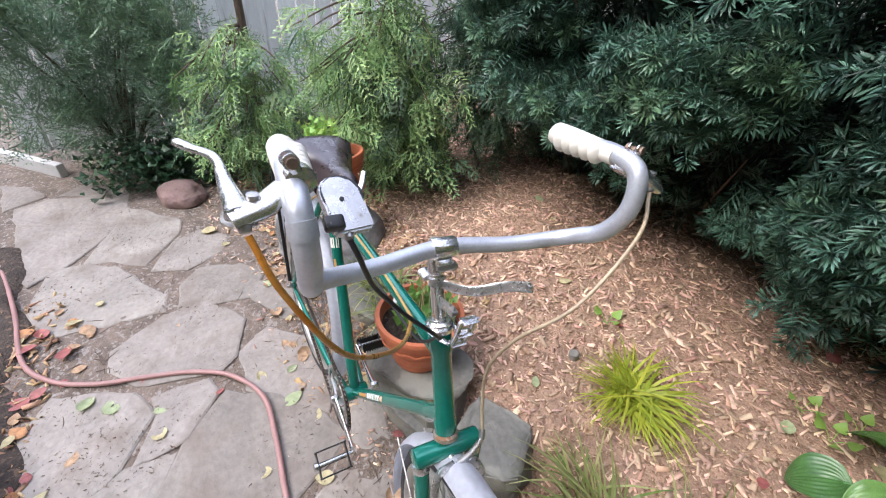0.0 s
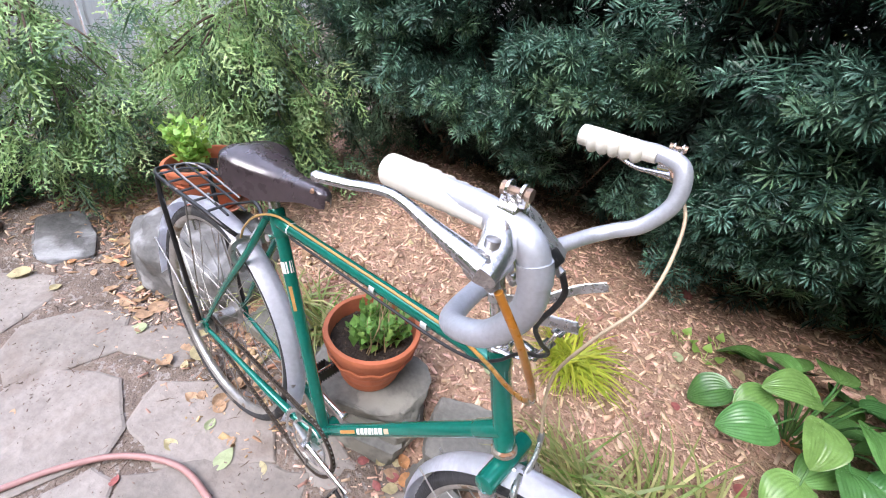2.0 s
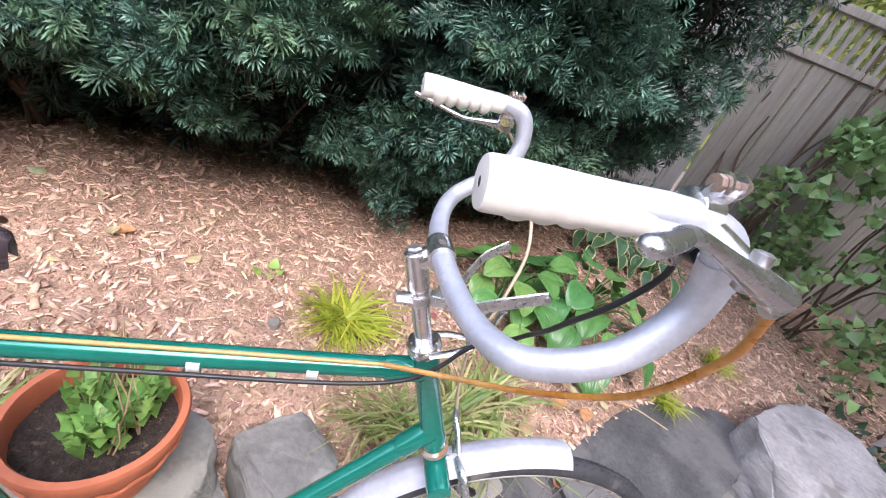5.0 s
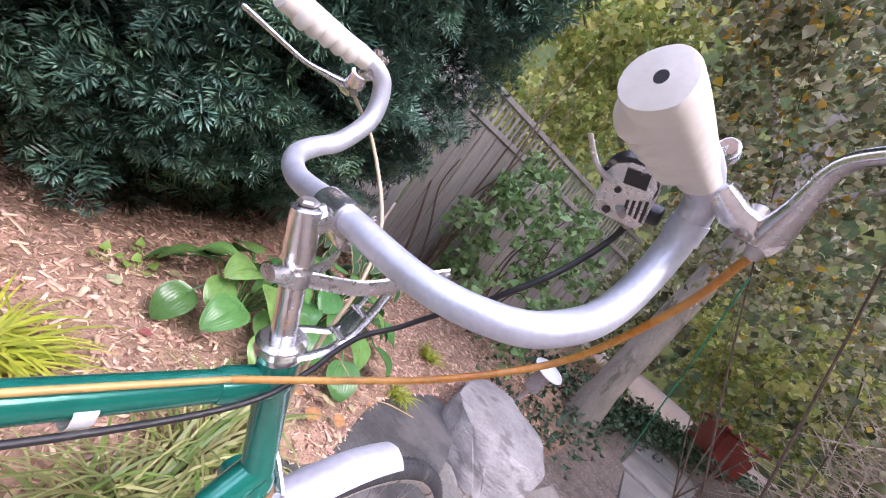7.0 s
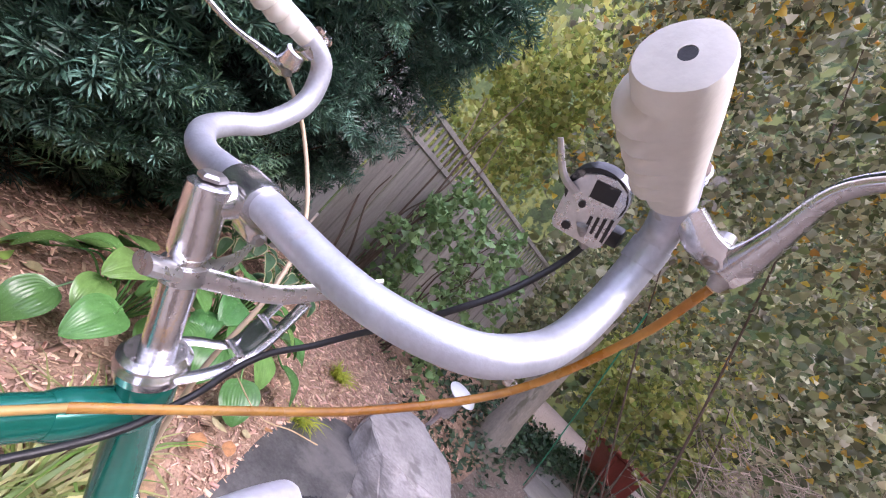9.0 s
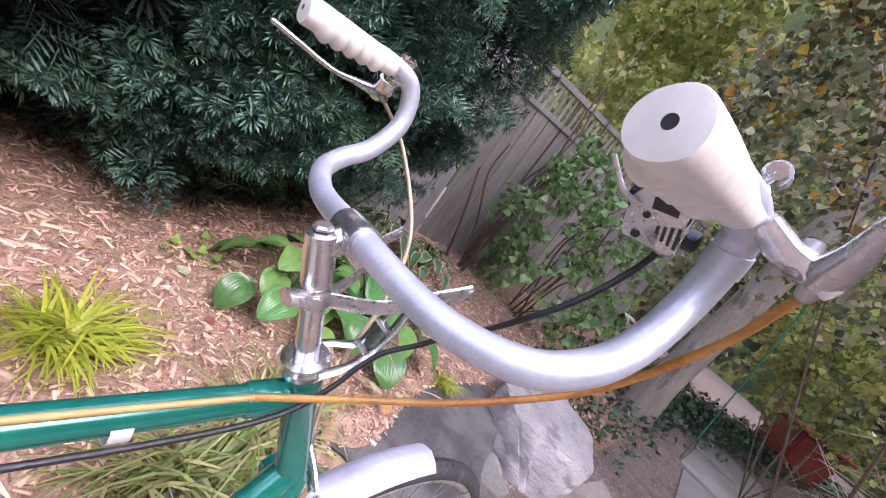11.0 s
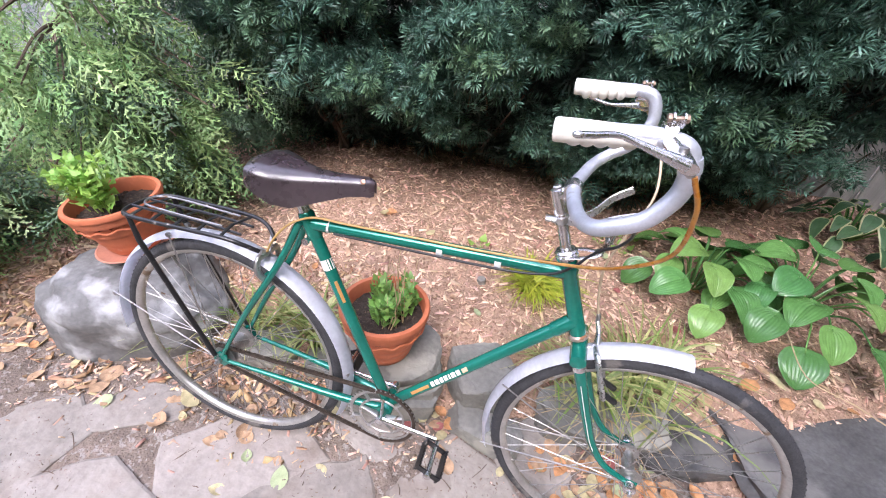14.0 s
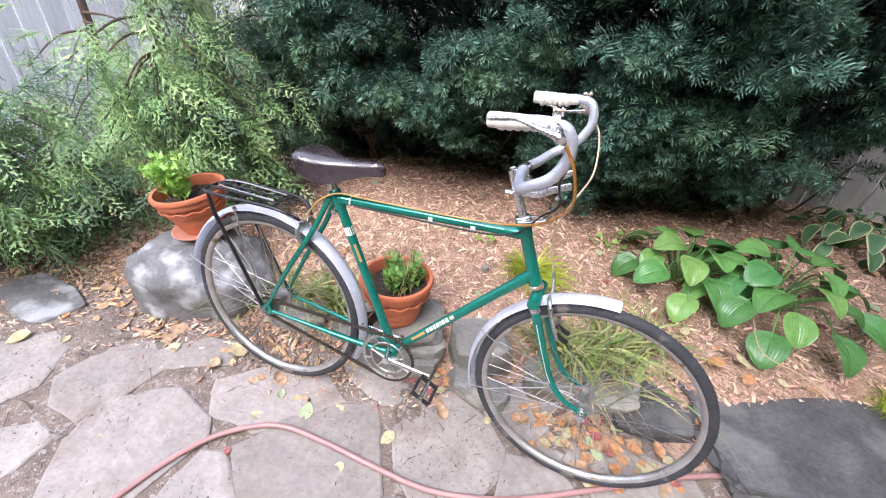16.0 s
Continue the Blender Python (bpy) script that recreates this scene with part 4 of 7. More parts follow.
part("seat_bolt", turned([(0.0085, -0.026), (0.0085, -0.020), (0.006, -0.019), (0.006, 0.019), (0.0085, 0.020), (0.0085, 0.026)], 12, Matrix.Translation(LUG + Vector((0.004, 0, -0.045))) @ pose(0, 0, 0, 90)), M_CHROME, bike)
rows = []
bm = bmesh.new()
prof = [(0.150, 0.016, 0.920, 0.018), (0.154, 0.048, 0.926, 0.026), (0.165, 0.068, 0.931, 0.033), (0.187, 0.077, 0.933, 0.044), (0.218, 0.068, 0.928, 0.062), (0.252, 0.049, 0.922, 0.066),
        (0.290, 0.033, 0.919, 0.052), (0.330, 0.025, 0.920, 0.038), (0.370, 0.021, 0.923, 0.027), (0.398, 0.019, 0.925, 0.024), (0.411, 0.014, 0.922, 0.022), (0.417, 0.006, 0.917, 0.016)]
for u, hw, top, drop in prof:
    row = []
    for i in range(25):
        g = -1 + 2 * i / 24
        a = abs(g)
        q = min(a / 0.68, 1.0)
        y = hw * math.sin(q * math.pi / 2) ** 0.85 * (1 + 0.05 * max(a - 0.68, 0) / 0.32)
        z = top + 0.004 - (0.010 + 0.30 * drop) * (1 - math.cos(q * math.pi / 2)) ** 1.15 - max(a - 0.68, 0) / 0.32 * 0.72 * drop
        row.append(bm.verts.new((u, math.copysign(y, g), z)))
    rows.append(row)
for a, b in zip(rows, rows[1:]):
    for i in range(24):
        bm.faces.new((a[i], a[i + 1], b[i + 1], b[i]))
bmesh.ops.solidify(bm, geom=bm.faces[:], thickness=0.004)
saddle = part("saddle", bm, M_LEATHER, bike, "dark worn leather saddle")
for s in (1, -1):
    part("saddle_rail", tube(spline([(0.172, s * 0.045, 0.900), (0.20, s * 0.032, 0.890), (0.28, s * 0.022, 0.882), (0.36, s * 0.016, 0.895), (0.405, s * 0.008, 0.918)], 6), 0.0035, 10), M_STEEL, saddle)
    part("rivet", turned([(0.0055, 0), (0.005, 0.0016), (0.001, 0.0026)], 14, along((0.398, s * 0.0205, 0.926), (0.398, s * 0.03, 0.93))), M_COPPER, saddle, "copper rivet")
    for k in range(3):
        part("rivet", turned([(0.0055, 0), (0.005, 0.0016), (0.001, 0.0026)], 14, along((0.160 + 0.004 * k, s * (0.026 + 0.013 * k), 0.923), (0.143, s * (0.034 + 0.018 * k), 0.94))), M_COPPER, saddle, "copper rivet")
part("cantle_plate", tube(spline([(0.172, -0.066, 0.893), (0.160, -0.04, 0.905), (0.156, 0, 0.909), (0.160, 0.04, 0.905), (0.172, 0.066, 0.893)], 5), 0.008, 10, flat=2.0), mat("worn_tan_leather", (0.36, 0.19, 0.14), 0.5, 0, 0.25, 20), saddle, "scuffed reddish leather edge")


# wheels
def wheel(name, hub, m, label, hub_r, flange):
    """A rim with tyre, hub and laced spokes as its parts."""
    put = (m or Matrix()) @ Matrix.Translation(hub) @ pose(0, 0, 0, 90) @ Matrix.Diagonal((0.980, 0.980, 1, 1))
    bm = bmesh.new()
    prof = [(0.3135, -0.0125), (0.3180, -0.0135), (0.3190, -0.0115), (0.3165, -0.0095), (0.3120, -0.0085), (0.3095, 0.0), (0.3120, 0.0085), (0.3165, 0.0095), (0.3190, 0.0115), (0.3180, 0.0135), (0.3135, 0.0125), (0.3060, 0.0075), (0.3035, 0.0), (0.3060, -0.0075), (0.3135, -0.0125)]
    lathe(bm, prof, 96)
    w = part(name, bm, M_RIM, bike, label, m=put)
    bm = bmesh.new()
    lathe(bm, [(0.3285 + 0.0165 * math.cos(a), 0.0165 * math.sin(a)) for a in (2 * math.pi * i / 16 for i in range(17))], 128)
    for i in range(120):
        for s in (-1, 1):
            a = 2 * math.pi * (i + 0.5 * (s > 0)) / 120
            block(bm, (0.0022, 0.010, 0.006), pose(0, 0, 0, 0, 0, math.degrees(a)) @ pose(0.3414, 0, s * 0.0052, 0, s * 20, 25 * s), 0)
    part("tyre", bm, M_TYRE, w, "worn black rubber tyre")
    part("hub", turned([(0.006, -0.055), (0.009, -0.050), (0.011, -0.040), (flange, -0.036), (flange, -0.032), (hub_r, -0.027), (hub_r * 0.92, 0.0), (hub_r, 0.027), (flange, 0.032), (flange, 0.036), (0.011, 0.040), (0.009, 0.050), (0.006, 0.055)], 28), M_STEEL, w)
    bm = bmesh.new()
    rod(bm, (0, 0, 0), (0, 0, 1), 0.00105, 5)
    sp = bpy.data.meshes.new("spoke")
    bm.to_mesh(sp)
    bm.free()
    sp.materials.append(M_STEEL)
    for i in range(36):
        s = 1 if i % 2 else -1
        twist = (1 if (i // 2) % 2 else -1) * radians(62)
        a = 2 * math.pi * i / 36
        p = Vector((flange * 0.92 * math.cos(a + twist), flange * 0.92 * math.sin(a + twist), s * 0.034))
        q = Vector((0.307 * math.cos(a), 0.307 * math.sin(a), s * 0.002))
        part("spoke", sp, M_STEEL, w, m=along(p, q) @ Matrix.Diagonal((1, 1, (q - p).length, 1)))
    part("valve", tube([(0.306 * math.cos(2.1), 0.306 * math.sin(2.1), 0), (0.272 * math.cos(2.1), 0.272 * math.sin(2.1), 0)], 0.003, 8), M_STEEL, w)
    return w


wheel("rear_wheel", REAR, None, "silver spoked wheel with grey rim", 0.026, 0.038)
front_wheel = wheel("front_wheel", FRONT, STEER, "silver spoked wheel with grey rim", 0.016, 0.028)


# mudguards
def mudguard(name, hub, r, a0, a1, half, m, label):
    bm = bmesh.new()
    rows = []
    n = 40
    for i in range(n + 1):
        a = radians(a0 + (a1 - a0) * i / n)
        row = []
        for j in range(13):
            g = -1 + 2 * j / 12
            dip = 0.013 * abs(g) ** 2.4 - 0.0016 * math.exp(-(g * 6) ** 2)
            rr = r - dip
            row.append(bm.verts.new(Vector(hub) + Vector((rr * math.cos(a), half * g, rr * math.sin(a)))))
        rows.append(row)
    for p, q in zip(rows, rows[1:]):
        for j in range(12):
            bm.faces.new((p[j], p[j + 1], q[j + 1], q[j]))
    bmesh.ops.solidify(bm, geom=bm.faces[:], thickness=0.0015)
    return part(name, bm, M_GUARD, bike, label, m=m)


mudguard("rear_mudguard", REAR, 0.364, -22, 186, 0.027, None, "long silver steel rear mudguard")
mudguard("front_mudguard", FRONT, 0.362, 89, 197, 0.027, STEER, "silver steel front mudguard")
for s in (1, -1):
    part("mudguard_stay", tube([REAR + Vector((-0.002, s * 0.060, 0)), REAR + Vector((-0.350, s * 0.030, 0.105))], 0.0021, 8), M_STEEL, bike)
    part("mudguard_stay", tube([REAR + Vector((-0.002, s * 0.060, 0)), REAR + Vector((-0.11, s * 0.030, 0.345))], 0.0021, 8), M_STEEL, bike)
    for p in ((-0.345, 0.100), (-0.11, 0.345)):
        part("stay_clip", turned([(0.006, -0.004), (0.0065, 0.0), (0.006, 0.004)], 10, Matrix.Translation(REAR + Vector((p[0], s * 0.030, p[1]))) @ pose(0, 0, 0, 90)), M_STEEL, bike)
        part("mudguard_stay", tube([FRONT + Vector((-0.004, s * 0.050, 0)), FRONT + Vector(((-0.335, s * 0.030, 0.150) if p[0] < -0.2 else (-0.352, s * 0.030, -0.085)))], 0.0018, 8), M_STEEL, bike, m=STEER)

# fork
part("fork_crown", turned([(0.012, -0.060), (0.0165, -0.058), (0.0175, -0.05), (0.0175, 0.05), (0.0165, 0.058), (0.012, 0.060)], 24, Matrix.Translation(head(0.655)) @ pose(0, 0, 0, 90)), M_GREEN, bike, m=STEER)
for s in (1, -1):
    line = spline([head(0.662, s * 0.047), head(0.60, s * 0.048), head(0.50, s * 0.049), Vector((0.985, s * 0.050, 0.435)), Vector((1.030, s * 0.050, 0.375)), Vector((1.096, s * 0.050, 0.345))], 6)
    part("fork_blade", tube(line, [0.0135 - 0.0075 * (i / (len(line) - 1)) ** 1.3 for i in range(len(line))], 16), M_GREEN, bike, m=STEER)
    part("fork_end", plate([(-0.012, -0.010), (0.014, -0.012), (0.016, 0.010), (-0.012, 0.012)], 0.004, Matrix.Translation(FRONT + Vector((0, s * 0.051, 0))) @ pose(0, 0, 0, 90)), M_GREEN, bike, m=STEER)
    part("axle_nut", turned([(0.004, 0), (0.0135, 0.001), (0.0145, 0.004), (0.0145, 0.016), (0.012, 0.018), (0.006, 0.019), (0.005, 0.028)], 14, Matrix.Translation(FRONT + Vector((0, s * 0.053, 0))) @ pose(0, 0, 0, -90 * s)), M_CHROME, bike, m=STEER)
    part("lining", tube([p + Vector((0.0, s * 0.0136, 0.0)) for p in line[6:20]], 0.0009, 6), M_WHITE, bike, "white lining on fork blade", m=STEER)
    part("chrome_band", turned([(0.0142, 0), (0.0148, 0.003), (0.0148, 0.010), (0.0142, 0.013)], 20, along(head(0.632, s * 0.0475), head(0.70, s * 0.0475))), M_CHROME, bike, m=STEER)
# front brake
bm = bmesh.new()
for s in (1, -1):
    sweep(bm, spline([head(0.655) + Vector((0.032, s * 0.004, 0.004)), head(0.650) + Vector((0.036, s * 0.030, 0.008)), head(0.628) + Vector((0.040, s * 0.042, 0.0)), head(0.590) + Vector((0.044, s * 0.036, -0.010)), head(0.570) + Vector((0.046, s * 0.026, -0.018))], 5),
          [0.006] * 10 + [0.0055] * 11, 10, flat=1.5)
sweep(bm, spline([head(0.655) + Vector((0.036, 0.0, 0.006)), head(0.672) + Vector((0.040, 0.028, 0.006)), head(0.690) + Vector((0.040, 0.046, 0.004))], 5), 0.0048, 10, flat=1.4)
rod(bm, head(0.655) + Vector((0.016, 0, 0)), head(0.655) + Vector((0.052, 0, 0)), 0.0055, 10)
lathe(bm, [(0.010, 0), (0.011, 0.003), (0.008, 0.007)], 14, along(head(0.655) + Vector((0.044, 0, 0)), head(0.655) + Vector((0.08, 0, 0.0))), True, True)
part("front_brake", bm, mat("brake_alloy", (0.58, 0.58, 0.58), 0.3, 0.9, 0.15, 40, spot=(0.3, 0.28, 0.26), spot_at=0.64, spot_scale=50), bike, "worn silver caliper brake", m=STEER)
for s in (1, -1):
    bm = bmesh.new()
    block(bm, (0.046, 0.011, 0.012), Matrix.Translation(head(0.572) + Vector((0.056, s * 0.020, -0.018))) @ pose(0, 0, 0, 0, 24, 0), 0.003)
    part("brake_pad", bm, M_RUBBER, bike, m=STEER)
bm = bmesh.new()
for s in (1, -1):
    sweep(bm, spline([Vector((0.150, s * 0.004, 0.690)), Vector((0.148, s * 0.034, 0.688)), Vector((0.150, s * 0.042, 0.655)), Vector((0.170, s * 0.026, 0.618))], 5), 0.006, 10, flat=1.5)
sweep(bm, spline([Vector((0.150, -0.002, 0.695)), Vector((0.155, -0.028, 0.705)), Vector((0.165, -0.034, 0.712))], 5), 0.005, 8)
part("rear_brake", bm, M_STEEL, bike)

# stem and handlebar
bm = bmesh.new()
lathe(bm, [(0.0110, 0), (0.0110, 0.082), (0.0128, 0.084), (0.0131, 0.088), (0.0131, 0.124), (0.0126, 0.130), (0.009, 0.132)], 24, along(head(0.862), head(1.0)), True, True)
rod(bm, head(0.972), Vector((0.790, 0, 0.988)), 0.0125, 18)
lathe(bm, [(0.0150, -0.018), (0.0158, -0.015), (0.0158, 0.015), (0.0150, 0.018)], 24, Matrix.Translation((0.790, 0, 0.990)) @ pose(0, 0, 0, 90), True, True)
block(bm, (0.016, 0.024, 0.012), Matrix.Translation((0.800, 0, 0.972)) @ pose(0, 0, 0, 0, 40, 0), 0.003)
stem = part("stem", bm, M_CHROME, bike, "chromed steel handlebar stem", m=STEER)
part("stem_bolt", turned([(0.0085, 0), (0.0085, 0.002), (0.0065, 0.004)], 6, along(head(0.986), head(1.1))), M_STEEL, stem)
part("clamp_bolt", turned([(0.006, -0.016), (0.006, 0.010), (0.0035, 0.014)], 6, Matrix.Translation((0.806, 0, 0.968)) @ pose(0, 0, 0, 90)), M_STEEL, stem)
part("shim", turned([(0.0120, 0.018), (0.0122, 0.0185), (0.0122, 0.021), (0.0120, 0.0215)], 20, Matrix.Translation((0.790, 0, 0.990)) @ pose(0, 0, 0, -90)), M_RUBBER, stem, "black shim band")
BAR = [(0.790, 0.0, 0.991), (0.803, 0.100, 0.987), (0.822, 0.160, 0.998), (0.848, 0.184, 1.016), (0.882, 0.192, 1.042), (0.904, 0.195, 1.088), (0.893, 0.198, 1.132), (0.858, 0.198, 1.141), (0.810, 0.196, 1.137), (0.746, 0.194, 1.131)]
whole = [(u, -v, w) for u, v, w in BAR[:0:-1]] + BAR
handlebar = part("handlebar", tube(spline(whole, 9), 0.0119, 20), M_ALU, bike, "dull aluminium upswept handlebar", m=STEER)


def grip(s):
    """A moulded grip with finger ridges underneath and a small hole in its closed end."""
    a, b = Vector(BAR[-1]) - Vector((0.004, 0, 0.003 if s < 0 else 0)), Vector((0.856, 0.198, 1.140))
    a.y *= s
    b.y *= s
    m = along(b, a)
    n, k = 84, 28
    length = (b - a).length
    low = (m.to_3x3().inverted() @ Vector((0, -s * 0.92, -0.38))).normalized()
    bm = bmesh.new()
    rows = []
    for i in range(n + 1):
        t = i / n
        row = []
        for j in range(k):
            g = 2 * math.pi * j / k
            d = Vector((math.cos(g), math.sin(g), 0))
            under = smooth(d.dot(low), 0.25, 0.85)
            r = 0.0150 + 0.0030 * smooth(t, 0.1, 0.9)
            if 0.16 < t < 0.86:
                r += under * (0.0080 * abs(math.sin((t - 0.16) / 0.70 * math.pi * 5)) ** 0.55)
            r -= 0.0060 * max(-d.dot(low) - 0.45, 0)
            r *= 1 - 0.17 * (1 - d.dot(low) ** 2)
            if t > 0.965:
                r -= 0.0010 * ((t - 0.965) / 0.035) ** 2
            row.append(bm.verts.new(m @ (d * r + Vector((0, 0, t * length)))))
        rows.append(row)
    for p, q in zip(rows, rows[1:]):
        for j in range(k):
            bm.faces.new((p[j], p[(j + 1) % k], q[(j + 1) % k], q[j]))
    last = rows[-1]
    for rr, z in ((0.012, 0.0004), (0.008, 0.0006), (0.0031, 0.0010), (0.0028, -0.010)):
        nxt = [bm.verts.new(m @ Vector((rr * math.cos(2 * math.pi * j / k), rr * math.sin(2 * math.pi * j / k), length + z))) for j in range(k)]
        for j in range(k):
            bm.faces.new((last[j], last[(j + 1) % k], nxt[(j + 1) % k], nxt[j]))
        last = nxt
    bm.faces.new(last)
    bm.faces.new(rows[0][::-1])
    g = part("grip", bm, M_GRIP, handlebar, "cream plastic grip with finger ridges")
    # A black disc near the mouth paints the darkness inside the hole.
    part("end_hole", turned([(0.0030, 0), (0.0030, 0.001)], 14, along(a + (a - b).normalized() * -0.0002, a + (a - b))), M_RUBBER, g, "black disc standing for the shade in the grip's end hole")


mirrored(grip)


# brake levers, shifter (places as steered)
def lever(s, tip, root, mid, clamp):
    tip, root, mid, clamp = (Vector(p) for p in (tip, root, mid, clamp))
    bm = bmesh.new()
    line = spline([root, root.lerp(mid, 0.5), mid, mid.lerp(tip, 0.6), tip], 6)
    k = len(line) - 1
    sweep(bm, line, [0.0047 + 0.0070 * max(0, 1 - 2.2 * i / k) ** 1.4 + 0.0006 * max(0, 2.4 * i / k - 1.4) for i in range(k + 1)], 14, flat=0.72, side=(0, 0, 1))
    bmesh.ops.create_uvsphere(bm, u_segments=12, v_segments=8, radius=0.0052, matrix=Matrix.Translation(tip) @ Matrix.Diagonal((1.1, 1.0, 0.75, 1)))
    lev = part("brake_lever", bm, mat("lever_alloy", (0.56, 0.56, 0.58), 0.24, 0.95, 0.05, 40, spot=(0.36, 0.35, 0.35), spot_at=0.78, spot_scale=40), bike, "polished alloy brake lever")
    bm = bmesh.new()
    away = (root - clamp).normalized()
    sweep(bm, [clamp + away * 0.006, clamp.lerp(root, 0.5) + Vector((0.004, 0, -0.003)), root + away * 0.008], [0.0115, 0.0135, 0.0115], 12, flat=0.62, side=(0, 0, 1))
    part("lever_body", bm, M_CHROME, lev)
    part("pivot_bolt", turned([(0.0030, -0.0115), (0.0052, -0.0105), (0.0052, 0.0105), (0.0030, 0.0115)], 14, Matrix.Translation(clamp.lerp(root, 0.72))), M_STEEL, lev)
    return lev


def bar_clamp(name, at, toward, parent, bolt):
    """A band round the bar at a point, with a pinch bolt between two ears."""
    m = along(at, Vector(at) + Vector(toward))
    bm = turned([(0.0118, -0.008), (0.0132, -0.007), (0.0132, 0.007), (0.0118, 0.008)], 24, m)
    b = Vector(bolt)
    d = m.to_3x3() @ Vector((0, 0, 1))
    for s in (-1, 1):
        rod(bm, b + d * 0.0045 * s, b + d * 0.0065 * s, 0.0072, 14)
        sweep(bm, [Vector(at) + (b - Vector(at)) * 0.55 + d * 0.0055 * s, b + d * 0.0055 * s], 0.0055, 8)
    c = part(name, bm, M_CHROME, parent)
    part("pinch_bolt", turned([(0.0035, -0.011), (0.0052, -0.011), (0.0052, -0.007), (0.003, -0.006), (0.003, 0.006), (0.005, 0.007), (0.005, 0.011)], 8, along(b, b + d)), mat("rusty_bolt", (0.30, 0.22, 0.17), 0.5, 0.7, 0.2, 60), c)
    return c


right = lever(-1, (0.746, -0.290, 1.138), (0.864, -0.256, 1.120), (0.790, -0.264, 1.139), (0.850, -0.214, 1.136))
bar_clamp("lever_clamp", (0.850, -0.205, 1.140), (1, 0.02, 0.1), right, (0.852, -0.213, 1.158))
part("cable_barrel", turned([(0.0055, 0), (0.0062, 0.002), (0.0062, 0.014), (0.0045, 0.020)], 14, along((0.862, -0.256, 1.124), (0.885, -0.252, 1.096))), M_STEEL, right)
left = lever(1, (0.770, 0.275, 1.118), (0.905, 0.236, 1.116), (0.84, 0.245, 1.108), (0.892, 0.205, 1.138))
bar_clamp("lever_clamp", (0.884, 0.188, 1.141), (1, 0.08, 0.1), left, (0.891, 0.186, 1.162))
part("cable_barrel", turned([(0.0055, 0), (0.0062, 0.002), (0.0062, 0.012), (0.0045, 0.016)], 14, along((0.903, 0.228, 1.120), (0.93, 0.205, 1.09))), M_STEEL, left)

# the shifter hangs inside the bar's right bend
sx = Vector((0.83, 0.05, -0.55)).normalized()
sz = Vector((0.55, 0.10, 0.83))
sz = (sz - sx * sz.dot(sx)).normalized()
shifter_pose = Matrix.Translation((0.862, -0.1705, 1.1155)) @ Matrix((sx, sz.cross(sx), sz)).transposed().to_4x4()
M_SHIFT = mat("shifter_face", (0.60, 0.60, 0.60), 0.3, 0.85, 0.1, 40, spot=(0.35, 0.32, 0.28), spot_at=0.68, spot_scale=60)
outline = [(0.027, -0.017), (0.029, -0.013), (0.027, 0.019), (0.024, 0.021), (-0.014, 0.019), (-0.024, 0.013), (-0.029, 0.003), (-0.029, -0.007), (-0.023, -0.017), (-0.014, -0.020)]
bm = plate(outline, 0.012, shifter_pose)
bmesh.ops.bevel(bm, geom=bm.edges[:], offset=0.002, segments=2, affect="EDGES")
shifter = part("gear_shifter", bm, M_SHIFT, bike, "silver trigger gear shifter with dark marks")
for px, py, pr, sg in ((-0.002, 0.006, 0.0026, -1), (0.019, 0.010, 0.0034, -1), (-0.004, -0.002, 0.0022, 1)):
    for sg in (sg,):
        part("rivet", turned([(pr, 0), (pr * 0.9, 0.0012)], 12, shifter_pose @ Matrix.Translation((px, py, sg * 0.0060)) @ pose(0, 0, 0, 0 if sg > 0 else 180)), M_BLACK, shifter)
for k in range(4):
    bm = bmesh.new()
    block(bm, (0.020 - 0.003 * k, 0.0022, 0.0008), shifter_pose @ Matrix.Translation((0.009, -0.0155 + 0.0042 * k, -0.0062)), 0)
    part("dark_mark", bm, M_BLACK, shifter, "dark printed bar", smooth=False)
part("trigger", tube(spline([(0.850, -0.158, 1.114), (0.842, -0.150, 1.116), (0.836, -0.144, 1.122), (0.826, -0.138, 1.131)], 5), [0.004 - 0.0001 * i for i in range(16)], 8, flat=0.6), M_SHIFT, shifter)
bm = bmesh.new()
block(bm, (0.013, 0.016, 0.0008), shifter_pose @ Matrix.Translation((-0.016, -0.004, -0.0062)), 0)
part("dark_mark", bm, M_BLACK, shifter, "dark printed emblem patch", smooth=False)
part("shifter_case", turned([(0.020, -0.0045), (0.0205, 0.0), (0.020, 0.0045)], 28, shifter_pose @ Matrix.Translation((-0.010, 0.001, 0.0))), M_BLACK, shifter)
band_line = spline([(u, -v, w) for u, v, w in BAR[4:8]], 9)
clamp_band = part("shifter_clamp", tube(band_line[13:17], 0.0130, 22), M_ALU, shifter, "chromed clamp band round the bar", m=STEER)
bm = bmesh.new()
block(bm, (0.014, 0.018, 0.011), Matrix.Translation((0.884, -0.186, 1.112)) @ pose(0, 0, 0, 0, 35, 0), 0.003)
part("shifter_neck", bm, M_BLACK, shifter)
part("outlet", tube([(0.868, -0.170, 1.104), (0.893, -0.175, 1.099)], 0.004, 10), M_STEEL, shifter)

